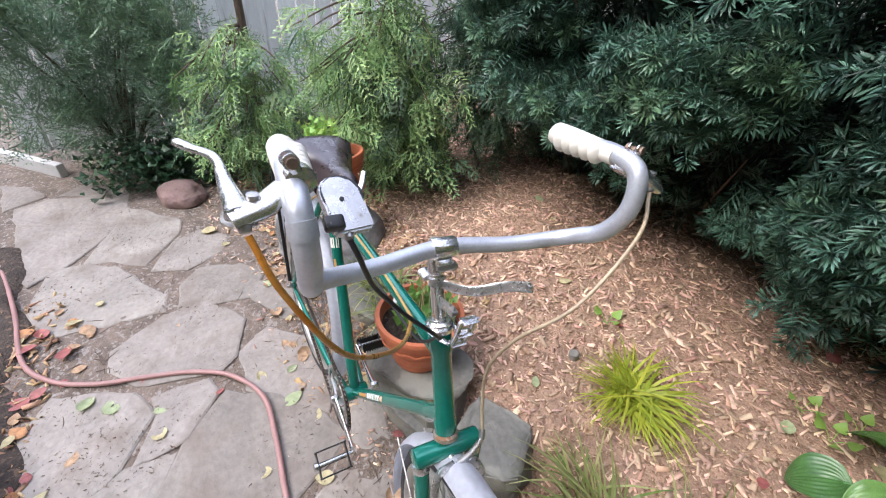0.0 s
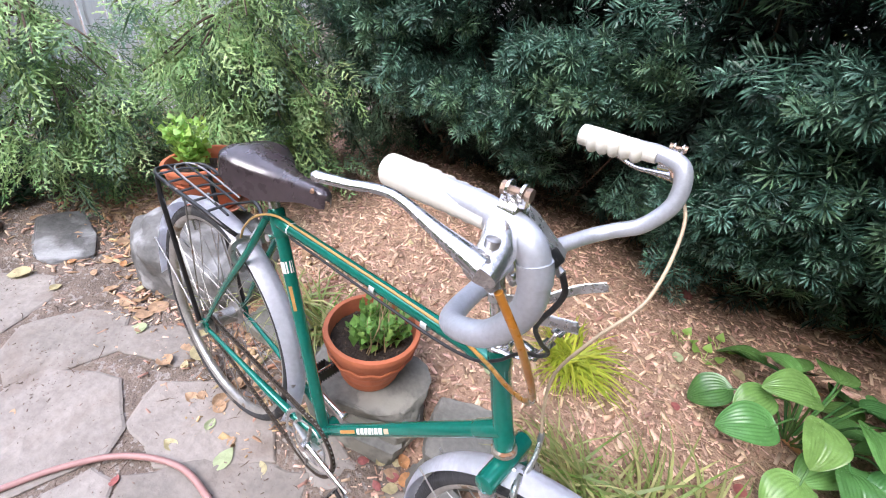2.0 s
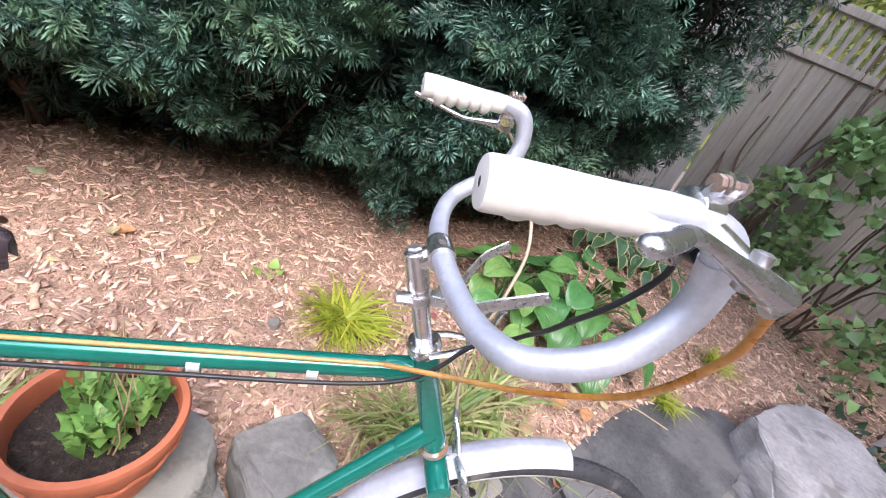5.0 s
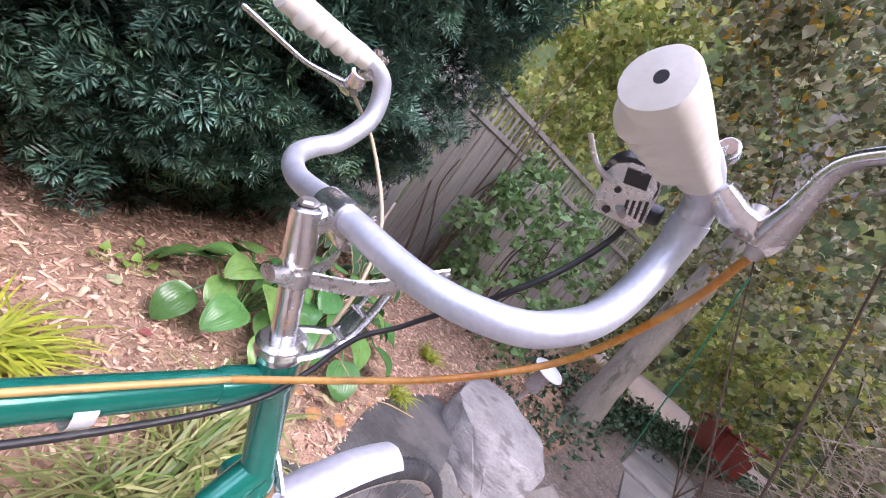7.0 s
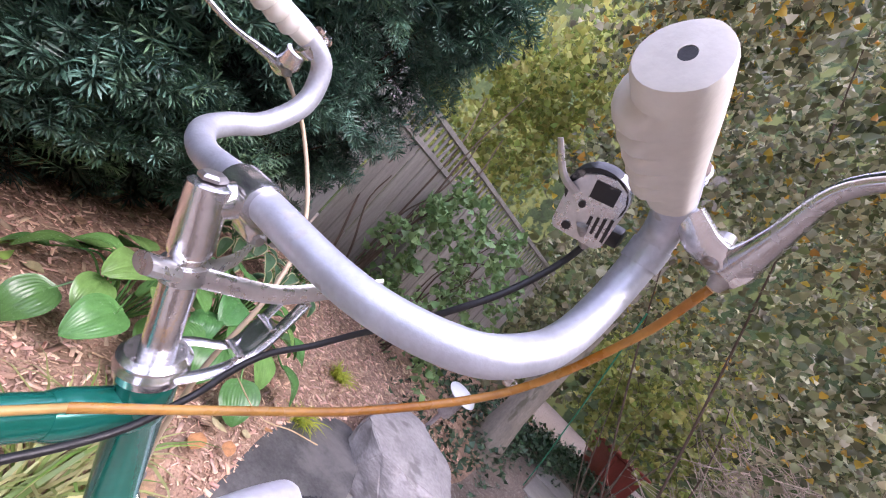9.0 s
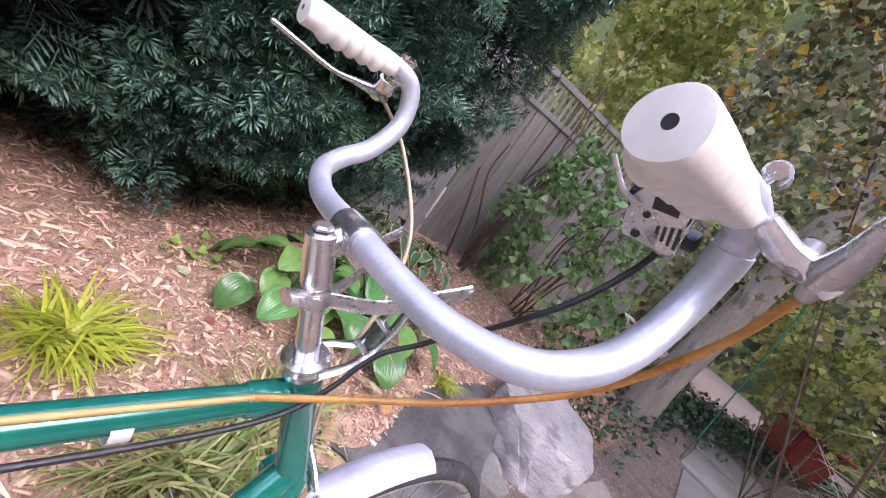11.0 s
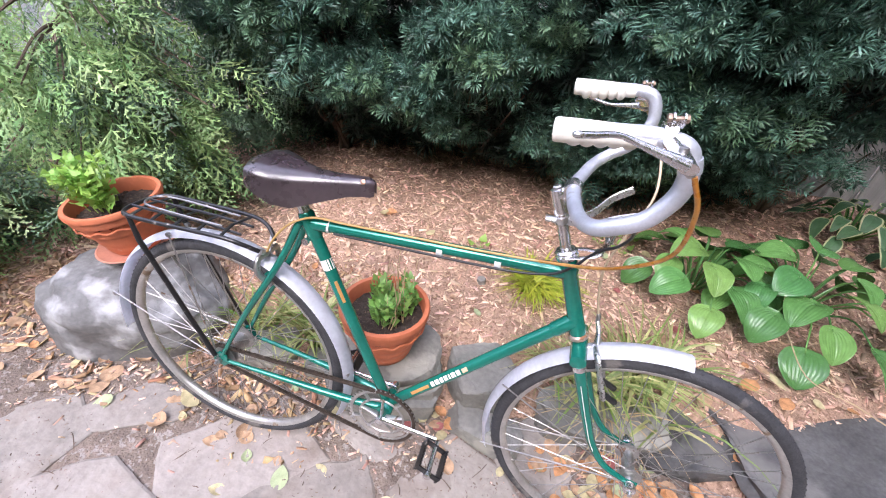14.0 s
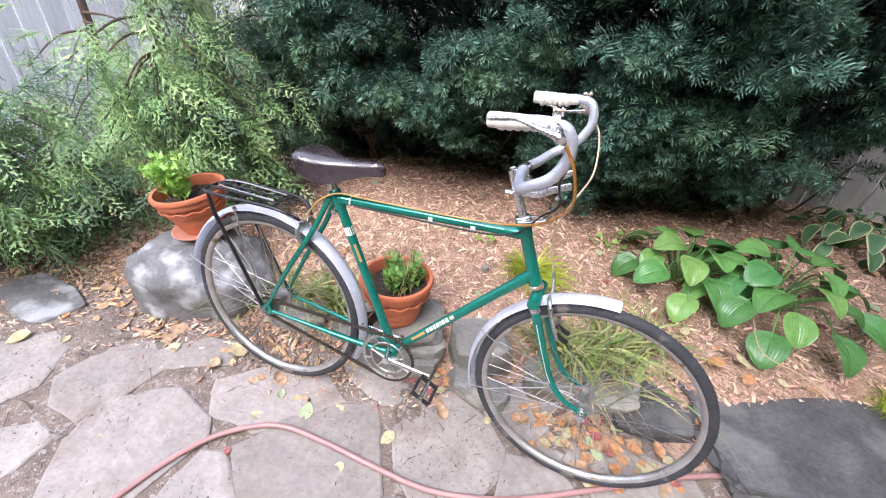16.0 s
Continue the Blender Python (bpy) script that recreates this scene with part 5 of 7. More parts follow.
# cables
part("rear_brake_cable", tube(spline([(0.878, -0.253, 1.108), (0.903, -0.234, 1.061), (0.915, -0.187, 0.983), (0.878, -0.123, 0.917), (0.833, -0.070, 0.876), (0.765, -0.022, 0.843)], 8), 0.0031, 10), M_AMBER, bike, "aged amber brake cable")
part("cable_run", tube(spline([(0.765, -0.022, 0.843), (0.64, -0.010, 0.829), (0.496, -0.010, 0.824), (0.356, -0.012, 0.820), (0.285, -0.020, 0.822), (0.235, -0.034, 0.800), (0.195, -0.036, 0.755), (0.172, -0.032, 0.715)], 8), 0.0026, 10), M_TAN, bike, "tan brake cable")
part("gear_cable", tube(spline([(0.893, -0.175, 1.099), (0.899, -0.168, 1.082), (0.895, -0.159, 1.060), (0.886, -0.146, 1.033), (0.881, -0.127, 1.006), (0.886, -0.100, 0.975), (0.892, -0.070, 0.946), (0.882, -0.049, 0.918), (0.862, -0.035, 0.898), (0.846, -0.030, 0.878), (0.828, -0.028, 0.852), (0.790, -0.024, 0.822), (0.700, -0.018, 0.803), (0.500, -0.016, 0.796), (0.330, -0.016, 0.792)], 8), 0.0027, 10), M_RUBBER, bike, "black gear cable")
part("front_brake_cable", tube(spline([(0.912, 0.222, 1.110), (0.945, 0.180, 1.068), (0.953, 0.100, 0.985), (0.920, 0.050, 0.914), (0.897, 0.038, 0.836), (0.905, 0.040, 0.765), (0.920, 0.042, 0.712)], 8), 0.0026, 10), M_BEIGE, bike, "beige brake cable")
part("cable_adjuster", turned([(0.003, 0), (0.005, 0.003), (0.005, 0.02), (0.003, 0.024)], 10, along((0.920, 0.042, 0.716), (0.926, 0.042, 0.68))), M_STEEL, bike)
part("brake_wire", tube([(0.926, 0.042, 0.695), (0.932, 0.040, 0.640)], 0.0009, 6), M_STEEL, bike)

# lamp bracket on the stem, headset bracket
bm = bmesh.new()
lathe(bm, [(0.0125, -0.007), (0.0140, -0.006), (0.0125, 0.0), (0.0140, 0.006), (0.0125, 0.007)], 24, along(head(0.928), head(1.0)), True, True)
for near, far, tip in (((0.836, 0.030, 0.940), (0.866, 0.064, 0.964), (0.898, 0.077, 0.985)), ((0.838, -0.024, 0.942), (0.872, -0.036, 0.966), (0.911, -0.041, 0.986))):
    sweep(bm, spline([head(0.928) + Vector((0.012, 0.004 if tip[1] > 0 else -0.004, 0)), near, far, tip], 6), 0.0078, 12, flat=0.26, side=(0, 1, 0))
sweep(bm, [head(0.928) + Vector((-0.010, -0.008, 0)), head(0.928) + Vector((-0.029, -0.010, 0.0))], 0.0105, 14, flat=0.55)
part("lamp_bracket", bm, mat("bracket_alloy", (0.60, 0.60, 0.60), 0.30, 0.9, 0.08, 40, spot=(0.30, 0.24, 0.20), spot_at=0.74, spot_scale=50), bike, "bent silver lamp bracket clamped on stem", m=STEER)
for b in ((0.896, 0.076, 0.984), (0.909, -0.041, 0.985)):
    part("bolt_head", turned([(0.003, -0.004), (0.004, 0.004)], 8, Matrix.Translation(b) @ pose(0, 0, 0, 90)), M_STEEL, bike, m=STEER)
bm = bmesh.new()
for s in (-1, 1):
    sweep(bm, spline([head(0.862) + Vector((0.004, s * 0.020, 0)), Vector((0.842, s * 0.018, 0.870)), Vector((0.866, s * 0.010, 0.878)), Vector((0.876, s * 0.0105, 0.900)), Vector((0.884, s * 0.0105, 0.938))], 5), 0.0056, 8, flat=0.40)
for p, q in ((0.868, 0.880), (0.8775, 0.908), (0.8845, 0.938)):
    sweep(bm, [(p, -0.011, q), (p, 0.011, q)], 0.0075, 8, flat=0.28)
sweep(bm, [(0.869, 0.0, 0.882), (0.8765, 0.0, 0.906)], 0.0110, 8, flat=0.12, side=(1, 0, 0))
part("headset_bracket", bm, M_CHROME, bike, "slotted steel lamp bracket plate", m=STEER)

# drive
CR = Matrix.Translation(BB + Vector((0, -0.048, 0))) @ pose(0, 0, 0, 90)
bm = bmesh.new()
ring(bm, 0.086, 0.0042, CR, 64, 8, 0.4)
ring(bm, 0.060, 0.0034, CR, 48, 8, 0.5)
for i in range(46):
    a = 2 * math.pi * i / 46
    block(bm, (0.007, 0.0045, 0.002), CR @ pose(0, 0, 0, 0, 0, math.degrees(a)) @ Matrix.Translation((0.0915, 0, 0)), 0)
for i in range(5):
    a = 2 * math.pi * i / 5 + 0.3
    sweep(bm, [CR @ Vector((0.012 * math.cos(a), 0.012 * math.sin(a), 0)), CR @ Vector((0.060 * math.cos(a), 0.060 * math.sin(a), 0))], [0.008, 0.005], 8, flat=0.5)
    b = a + 0.628
    sweep(bm, [CR @ Vector((0.060 * math.cos(b), 0.060 * math.sin(b), 0)), CR @ Vector((0.086 * math.cos(b), 0.086 * math.sin(b), 0))], 0.0055, 8, flat=0.5)
part("chainring", bm, mat("dull_chainring", (0.46, 0.45, 0.44), 0.35, 0.85, 0.2, 40, spot=(0.16, 0.12, 0.09), spot_at=0.6, spot_scale=40, spot_rough=0.8), bike, "tarnished steel chainring")
for s, end in ((-1, Vector((0.632, -0.062, 0.292))), (1, Vector((0.324, 0.062, 0.304)))):
    hub = BB + Vector((0, s * 0.056, 0))
    bm = tube([hub, hub.lerp(end, 0.15), hub.lerp(end, 0.9), end], [0.012, 0.0095, 0.0072, 0.0095], 12, flat=0.7, side=(0, 1, 0))
    lathe(bm, [(0.011, -0.008), (0.013, 0), (0.011, 0.012)], 18, Matrix.Translation(hub) @ pose(0, 0, 0, -90 * s), True, True)
    crank = part("crank_arm", bm, M_CHROME, bike, "chromed crank arm")
    pm = Matrix.Translation(end + Vector((0.004 * -s, s * 0.050, -0.008))) @ pose(0, 0, 0, 0, 28 * (1 if s < 0 else -1), 0)
    bm = bmesh.new()
    rod(bm, pm @ Vector((0, -s * 0.050, 0.0)), pm @ Vector((0, s * 0.044, 0)), 0.0065, 12)
    lathe(bm, [(0.006, 0), (0.010, 0.001), (0.010, 0.010), (0.007, 0.012)], 12, along(pm @ Vector((0, s * 0.036, 0)), pm @ Vector((0, s * 0.06, 0))), True, True)
    pedal = part("pedal", bm, M_CHROME, crank, "worn metal rat-trap pedal")
    for q in (1, -1):
        bm = bmesh.new()
        block(bm, (0.0035, 0.078, 0.021), pm @ Matrix.Translation((q * 0.030, 0, 0)), 0)
        for i in range(9):
            for z in (1, -1):
                block(bm, (0.0035, 0.0045, 0.007), pm @ Matrix.Translation((q * 0.030, -0.034 + 0.0085 * i, z * 0.012)), 0)
        for y in (-1, 1):
            block(bm, (0.030, 0.0035, 0.015), pm @ Matrix.Translation((q * 0.015, y * 0.036, 0)), 0)
        part("pedal_cage", bm, M_BLACK, crank, "black toothed cage plate", smooth=False)
bm = bmesh.new()
loop = []
sprocket = REAR + Vector((0, -0.044, 0))
rc, rs = 0.090, 0.034
front_c = BB + Vector((0, -0.048, 0))
for i in range(25):
    a = radians(97 - 194 * i / 24)
    loop.append(front_c + Vector((rc * math.cos(a), 0, rc * math.sin(a))))
n0 = len(loop)
for i in range(13):
    a = radians(-83 - 194 * i / 12)
    loop.append(sprocket + Vector((rs * math.cos(a), 0, rs * math.sin(a))))
loop.append(loop[0])
run = [0.0]
for a, b in zip(loop, loop[1:]):
    run.append(run[-1] + (b - a).length)
link = 0.0127
for i in range(int(run[-1] / link)):
    d = i * link
    k = max(j for j in range(len(run)) if run[j] <= d + 1e-9)
    k = min(k, len(loop) - 2)
    a, b = loop[k], loop[k + 1]
    p = a.lerp(b, (d - run[k]) / max(run[k + 1] - run[k], 1e-6))
    m = Matrix.Translation(p) @ pose(0, 0, 0, 0, -math.degrees(math.atan2((b - a).z, (b - a).x)), 0)
    block(bm, (0.0135, 0.0016, 0.0085), m @ Matrix.Translation((0, 0.003, 0)), 0)
    block(bm, (0.0135, 0.0016, 0.0085), m @ Matrix.Translation((0, -0.003, 0)), 0)
    block(bm, (0.007, 0.005, 0.007), m @ Matrix.Translation((0.0063, 0, 0)), 0)
tagged(part("chain", bm, mat("oily_chain", (0.09, 0.07, 0.055), 0.5, 0.7, 0.3, 60), bike, "dark oily roller chain", smooth=False), kind="stuff")
bm = bmesh.new()
lathe(bm, [(0.010, -0.002), (0.034, -0.001), (0.034, 0.001), (0.010, 0.002)], 40, Matrix.Translation(sprocket) @ pose(0, 0, 0, 90), True, True)
part("sprocket", bm, M_STEEL, bike)

# rear carrier
RW = 0.742
bm = tube(spline([(0.150, -0.030, RW - 0.034), (0.120, -0.050, RW - 0.012), (0.07, -0.060, RW), (-0.08, -0.066, RW), (-0.170, -0.064, RW), (-0.196, -0.040, RW), (-0.200, 0, RW), (-0.196, 0.040, RW), (-0.170, 0.064, RW), (-0.08, 0.066, RW), (0.07, 0.060, RW), (0.120, 0.050, RW - 0.012), (0.150, 0.030, RW - 0.034)], 5), 0.0052, 10)
part("carrier_frame", bm, M_BLACK, bike, "black enamelled carrier frame with chipped paint")
for u in (0.075, 0.015, -0.045, -0.105, -0.160):
    part("carrier_slat", tube([(u, -0.062, RW), (u - 0.014, 0, RW + 0.001), (u, 0.062, RW)], 0.0048, 8, flat=0.5), M_BLACK, bike)
for v in (-0.022, 0.022):
    part("carrier_rod", tube(spline([(0.10, v, RW - 0.006), (0.0, v, RW + 0.001), (-0.14, v, RW + 0.001), (-0.199, v, RW + 0.002)], 4), 0.0034, 8), M_BLACK, bike)
part("spring_clip", tube(spline([(0.06, -0.03, RW + 0.010), (-0.10, -0.032, RW + 0.016), (-0.16, -0.02, RW + 0.016), (-0.165, 0.02, RW + 0.016), (-0.10, 0.032, RW + 0.016), (0.06, 0.03, RW + 0.010)], 5), 0.0026, 8), M_STEEL, bike)
for s in (1, -1):
    part("carrier_strut", tube([(-0.165, s * 0.064, RW - 0.004), (-0.15, s * 0.066, 0.68), (0.0, s * 0.066, 0.362)], [0.005, 0.0062, 0.0062], 10, flat=1.2), M_BLACK, bike, "black chipped flat strut")
part("carrier_bracket", tube([(0.135, -0.04, RW - 0.026), (0.155, 0, RW - 0.050), (0.135, 0.04, RW - 0.026)], 0.004, 8), M_STEEL, bike)

# ---- pots ----
def flower_pot(at, rim, high, foot, label, tilt=(0, 0)):
    """A ribbed clay pot with a thick rolled rim, and soil inside."""
    root = thing("flower_pot", label, "plant pot", pose(*at, tilt[0], tilt[1], 0), group="terracotta pots")
    prof = [(foot * 0.25, 0.004), (foot * 0.9, 0.0), (foot, 0.006)]
    lower = high * 0.74
    for i in range(22):
        t = i / 21
        r = foot + (rim * 0.905 - foot) * t
        rib = 0.0030 * abs(math.sin(t * math.pi * 4)) if t < 0.62 else 0.0
        prof.append((r + rib, 0.008 + (lower - 0.008) * t))
    prof += [(rim * 0.965, lower + 0.004), (rim * 0.985, lower + 0.010), (rim * 0.99, high - 0.022), (rim * 1.035, high - 0.018), (rim * 1.045, high - 0.008), (rim * 1.02, high), (rim * 0.93, high), (rim * 0.905, high - 0.008), (rim * 0.88, lower - 0.04)]
    part("clay_body", turned(prof, 56, None, False), M_CLAY, root)
    bm = bmesh.new()
    k = 84
    pts = [Vector(((rim * 0.945) * math.cos(2 * math.pi * i / k), (rim * 0.945) * math.sin(2 * math.pi * i / k), lower - 0.014 + 0.005 * math.sin(2 * math.pi * i / k * 14))) for i in range(k)]
    part("wavy_band", sweep(bm, pts, 0.0035, 6, closed=True), M_CLAY, root)
    bm = bmesh.new()
    bmesh.ops.create_grid(bm, x_segments=24, y_segments=24, size=rim * 0.92)
    for v in bm.verts:
        a, r = math.atan2(v.co.y, v.co.x), max(abs(v.co.x), abs(v.co.y))
        v.co = Vector((r * math.cos(a), r * math.sin(a), high - 0.052 + 0.010 * noise.noise(v.co * 30) + 0.008 * noise.noise(v.co * 80)))
    part("soil", bm, M_SOIL, root)
    return root


def pot_plant(at, seed, stems, reach, tall, label, bare=0, spread=1.0, lean=(0, 0), green=M_MINT, size=1.0):
    """Leafy soft stems with paired leaves, and some bare stalks."""
    g = np.random.default_rng(seed)
    root = thing("mint_plant", label, "plant", pose(*at), group="potted mint")
    pos, ahead, sc = [], [], []
    for i in range(stems):
        a, q = g.uniform(0, 6.28), reach * g.uniform(0.15, 1.0)
        b = np.array([0.5 * q * math.cos(a), 0.5 * q * math.sin(a), 0])
        h = tall * g.uniform(0.45, 1.0)
        e = np.array([q * math.cos(a) * spread + lean[0], q * math.sin(a) * spread + lean[1], h])
        line = spline([b, (b + e) / 2 + np.array([0, 0, h * 0.15]), e], 5)
        part("stem", tube(line, 0.0016, 5), green, root)
        for t in range(2, len(line)):
            for s in (0, 1):
                an = t * 1.57 + s * 3.14 + g.uniform(-0.4, 0.4)
                d = np.array([math.cos(an), math.sin(an), g.uniform(0.0, 0.7)])
                pos.append(np.array(line[t]) + d * 0.004)
                ahead.append(d)
                sc.append(size * g.uniform(0.030, 0.052) * (1.15 - 0.04 * t))
    part("foliage", many("foliage", *OVAL, frames_of(g, np.array(pos), np.array(ahead), np.array(sc), np.array([0, 0, -1.0]) + g.normal(size=(len(pos), 3)) * 0.3), green), None, root)
    for i in range(bare):
        a = g.uniform(0, 6.28)
        b = Vector((0.05 * math.cos(a), 0.05 * math.sin(a), -0.01))
        e = b + Vector((g.uniform(-0.05, 0.05), g.uniform(-0.05, 0.05), g.uniform(0.12, 0.27)))
        part("dry_stalk", tube([b, b.lerp(e, 0.5) + Vector((0.008, 0, 0)), e], [0.002, 0.0017, 0.001], 5), M_STRAW, root)
    return root


POT_A, POT_B = (-0.665, 0.33, 0.312), (0.362, 0.262, 0.190)
bm = turned([(0.02, 0.004), (0.108, 0.0), (0.134, 0.018), (0.140, 0.023), (0.134, 0.024), (0.110, 0.008), (0.02, 0.008)], 44, None, False)
saucer = tagged(part("pot_saucer", bm, mat("pale_clay", (0.50, 0.22, 0.15), 0.7, 0, 0.12, 8, 0.1, 80), None), "pale terracotta saucer on a slate boulder", "saucer")
saucer.matrix_basis = pose(POT_A[0] + 0.005, POT_A[1] - 0.005, POT_A[2] - 0.010, 5, -7, 0)
flower_pot(POT_A, 0.152, 0.200, 0.090, "ribbed terracotta flower pot standing in a saucer on a boulder", (5, -7))
pot_plant((POT_A[0] - 0.060, POT_A[1] - 0.035, POT_A[2] + 0.14), 41, 13, 0.105, 0.21, "bright green leafy mint spilling over a pot's rim", 0, 1.0, (-0.035, -0.025))
flower_pot(POT_B, 0.139, 0.200, 0.088, "ribbed terracotta flower pot on a flat stone behind the bicycle")
# Darker copy of the mint green, with shade put into the leaf colour.
pot_plant((POT_B[0] + 0.015, POT_B[1] - 0.005, POT_B[2] + 0.145), 42, 15, 0.105, 0.135, "leafy green mint with dry stalks in a pot", 14, green=mat("shade_dark_mint_leaf", (0.130, 0.275, 0.060), 0.45, 0, 0.1, 20, island=0.3, second=(0.270, 0.450, 0.110), translucent=0.25), size=0.82)


# ---- hostas ----
def hosta_mesh(length, width, droop, cup, material, edge=None):
    """A broad heart-shaped leaf with raised parallel veins on a curved stalk; the leaf begins at the origin and runs along y."""
    nx, ny = 40, 18
    bm = bmesh.new()
    rows = []
    for j in range(ny + 1):
        s = j / ny
        w = width * 0.5 * max(0.0, math.sin(math.pi * min(s, 1.0) ** 0.70)) ** 0.60
        row = []
        for i in range(nx + 1):
            t = 2 * i / nx - 1
            back = 0.16 * length * (abs(t) ** 1.6) * max(0, 1 - s / 0.35)
            vein = 0.015 * abs(math.sin(t * math.pi * 5.5)) * (1 - abs(t) * 0.4) * min(1, 6 * (1 - s)) * min(1, w / (0.2 * width))
            z = cup * math.sin(s * math.pi) * length + 0.012 * math.sin(t * 7 + 5 * s) * abs(t) - droop * length * s * s + 0.22 * abs(t) * w - 0.10 * w * t * t + vein + 0.006 * math.sin(9 * s + 3 * t)
            row.append(bm.verts.new((t * w, s * length - back, z)))
        rows.append(row)
    for a, b in zip(rows, rows[1:]):
        for i in range(nx):
            fc = bm.faces.new((a[i], a[i + 1], b[i + 1], b[i]))
            if edge and (i < 4 or i > nx - 5):
                fc.material_index = 1
    me = bpy.data.meshes.new("leaf")
    bm.to_mesh(me)
    bm.free()
    me.materials.append(material)
    if edge:
        me.materials.append(edge)
    me.shade_smooth()
    return me


def hosta(at, count, reach, lengths, label, seed, meshes, tall, group, arc=(0, 6.28)):
    g = random.Random(seed)
    root = thing("hosta", label, "hosta", pose(*at), group=group)
    for i in range(count):
        a = arc[0] + (arc[1] - arc[0]) * (i + g.uniform(0.1, 0.9)) / count * 1.0
        ring_k = (i * 0.618) % 1.0
        q = reach * (0.25 + 0.75 * ring_k ** 0.8)
        h = tall * (1.0 - 0.72 * ring_k) + g.uniform(-0.02, 0.02)
        end = Vector((q * math.cos(a), q * math.sin(a), h))
        start = Vector((0.02 * math.cos(a), 0.02 * math.sin(a), 0))
        mid = start.lerp(end, 0.55) + Vector((0, 0, 0.05 + 0.05 * ring_k))
        me = g.choice(meshes)
        s = g.uniform(*lengths)
        tip = -4 - 28 * ring_k + g.uniform(-14, 10)
        leaf = part("leaf", me, None, root, m=Matrix.Translation(end) @ pose(0, 0, 0, 0, 0, math.degrees(a) - 90 + g.uniform(-28, 28)) @ pose(0, 0, 0, tip, g.uniform(-16, 16), 0) @ Matrix.Scale(s, 4))
        part("stalk", tube(spline([start, mid, end], 6), [0.0042 - 0.0001 * k for k in range(13)], 7), M_HOSTA, root)
    return root


HM = [hosta_mesh(1, 0.98, 0.24, 0.12, M_HOSTA), hosta_mesh(1, 0.90, 0.40, 0.18, M_HOSTA), hosta_mesh(1, 1.02, 0.14, 0.07, M_HOSTA)]
HV = [hosta_mesh(1, 0.74, 0.30, 0.10, M_HOSTAV, M_CREAM), hosta_mesh(1, 0.66, 0.45, 0.14, M_HOSTAV, M_CREAM)]
hosta_big = hosta((1.90, 1.00, bed_height(1.90, 1.00)), 30, 0.35, (0.100, 0.142), "broad glossy green hosta beside a flat rock", 51, HM, 0.27, "green hostas")
hosta((1.53, 1.04, bed_height(1.53, 1.04)), 22, 0.28, (0.105, 0.145), "glossy green hosta with upright leaves in mulch", 52, HM, 0.25, "green hostas")
hosta((2.45, 1.75, bed_height(2.45, 1.75)), 26, 0.26, (0.085, 0.125), "small hosta with pale-edged leaves by the fence", 53, HV, 0.20, "edged hostas")
hosta((2.75, 1.55, bed_height(2.75, 1.55)), 18, 0.22, (0.085, 0.12), "small pale-edged hosta against fence boards", 54, HV, 0.18, "edged hostas")


o = hosta_big.matrix_basis.translation
part("flower_stalk", tube(spline([Vector(p) - o for p in ((1.84, 0.92, 0.22), (1.72, 0.68, 0.33), (1.69, 0.47, 0.337), (1.78, 0.39, 0.345), (1.86, 0.328, 0.340))], 6), 0.0022, 6), M_STRAW, hosta_big, "dry pale flower stalk bent over a rock")

# ---- seedlings and a pipe cap in the mulch ----
for n, (x, y) in enumerate(((1.13, 1.23), (1.23, 1.19), (1.26, 1.29), (0.56, 0.98))):
    g = np.random.default_rng(200 + n)
    plant = thing("seedling", "small pale green seedling in wood chips", "seedling", pose(x, y, bed_height(x, y)), group="seedlings")
    for k in range(4):
        a = 1.6 * k + g.uniform(-0.4, 0.4)
        d = Vector((math.cos(a), math.sin(a), 0.35))
        q = d * g.uniform(0.018, 0.032)
        part("stem", tube([(0, 0, -0.005), q * 0.6 + Vector((0, 0, 0.012)), q + Vector((0, 0, 0.018))], 0.0012, 5), M_MINT, plant)
        m = frames_of(g, [q + Vector((0, 0, 0.018))], [d], [g.uniform(0.030, 0.050)], np.array([0, 0, -1.0]))
        part("leaf", many("leaf", *broad_leaf(2, 4, 0.08, 0.25, 0.15), m, M_MINT), None, plant)
cap = tagged(part("pipe_cap", turned([(0.005, 0.024), (0.015, 0.023), (0.0185, 0.019), (0.019, 0.0), (0.018, -0.02)], 24), mat("grey_plastic", (0.20, 0.19, 0.17), 0.6, 0, 0.2, 40), None), "small round grey pipe cap in wood chips", "pipe cap")
cap.matrix_basis = pose(0.615, 0.760, bed_height(0.615, 0.760) + 0.004, 4, -3, 0)

# ---- grasses ----
def grass_blades(g, n, spread, length, width, lift, droop=1.0):
    """Arching blades from one foot, as one mesh's vertices and faces; each of five lengths."""
    v, f = [], []
    for _ in range(n):
        a, b = g.uniform(0, 6.28), g.uniform(0, 6.28)
        q = spread * g.random() ** 0.5 * 0.25
        p0 = np.array([q * math.cos(b), q * math.sin(b), 0])
        ln, up = length * g.uniform(0.55, 1.0), lift * g.uniform(0.6, 1.25)
        d = np.array([math.cos(a), math.sin(a), 0])
        side = np.array([-d[1], d[0], 0]) * width * g.uniform(0.6, 1.1)
        k = len(v)
        for i in range(6):
            s = i / 5
            p = p0 + d * ln * (0.15 * s + 0.75 * s ** 1.7) + np.array([0, 0, ln * up * (s - 0.62 * droop * s ** 2.4)])
            w = side * (1 - s ** 2) * (0.4 + 0.6 * min(1, s * 4)) + side * 0.03
            tw = np.array([0, 0, 0.3 * np.linalg.norm(w)])
            v += [p - w - tw, p + w + tw]
        for i in range(5):
            f.append((k + 2 * i, k + 2 * i + 1, k + 2 * i + 3, k + 2 * i + 2))
    return np.array(v), f


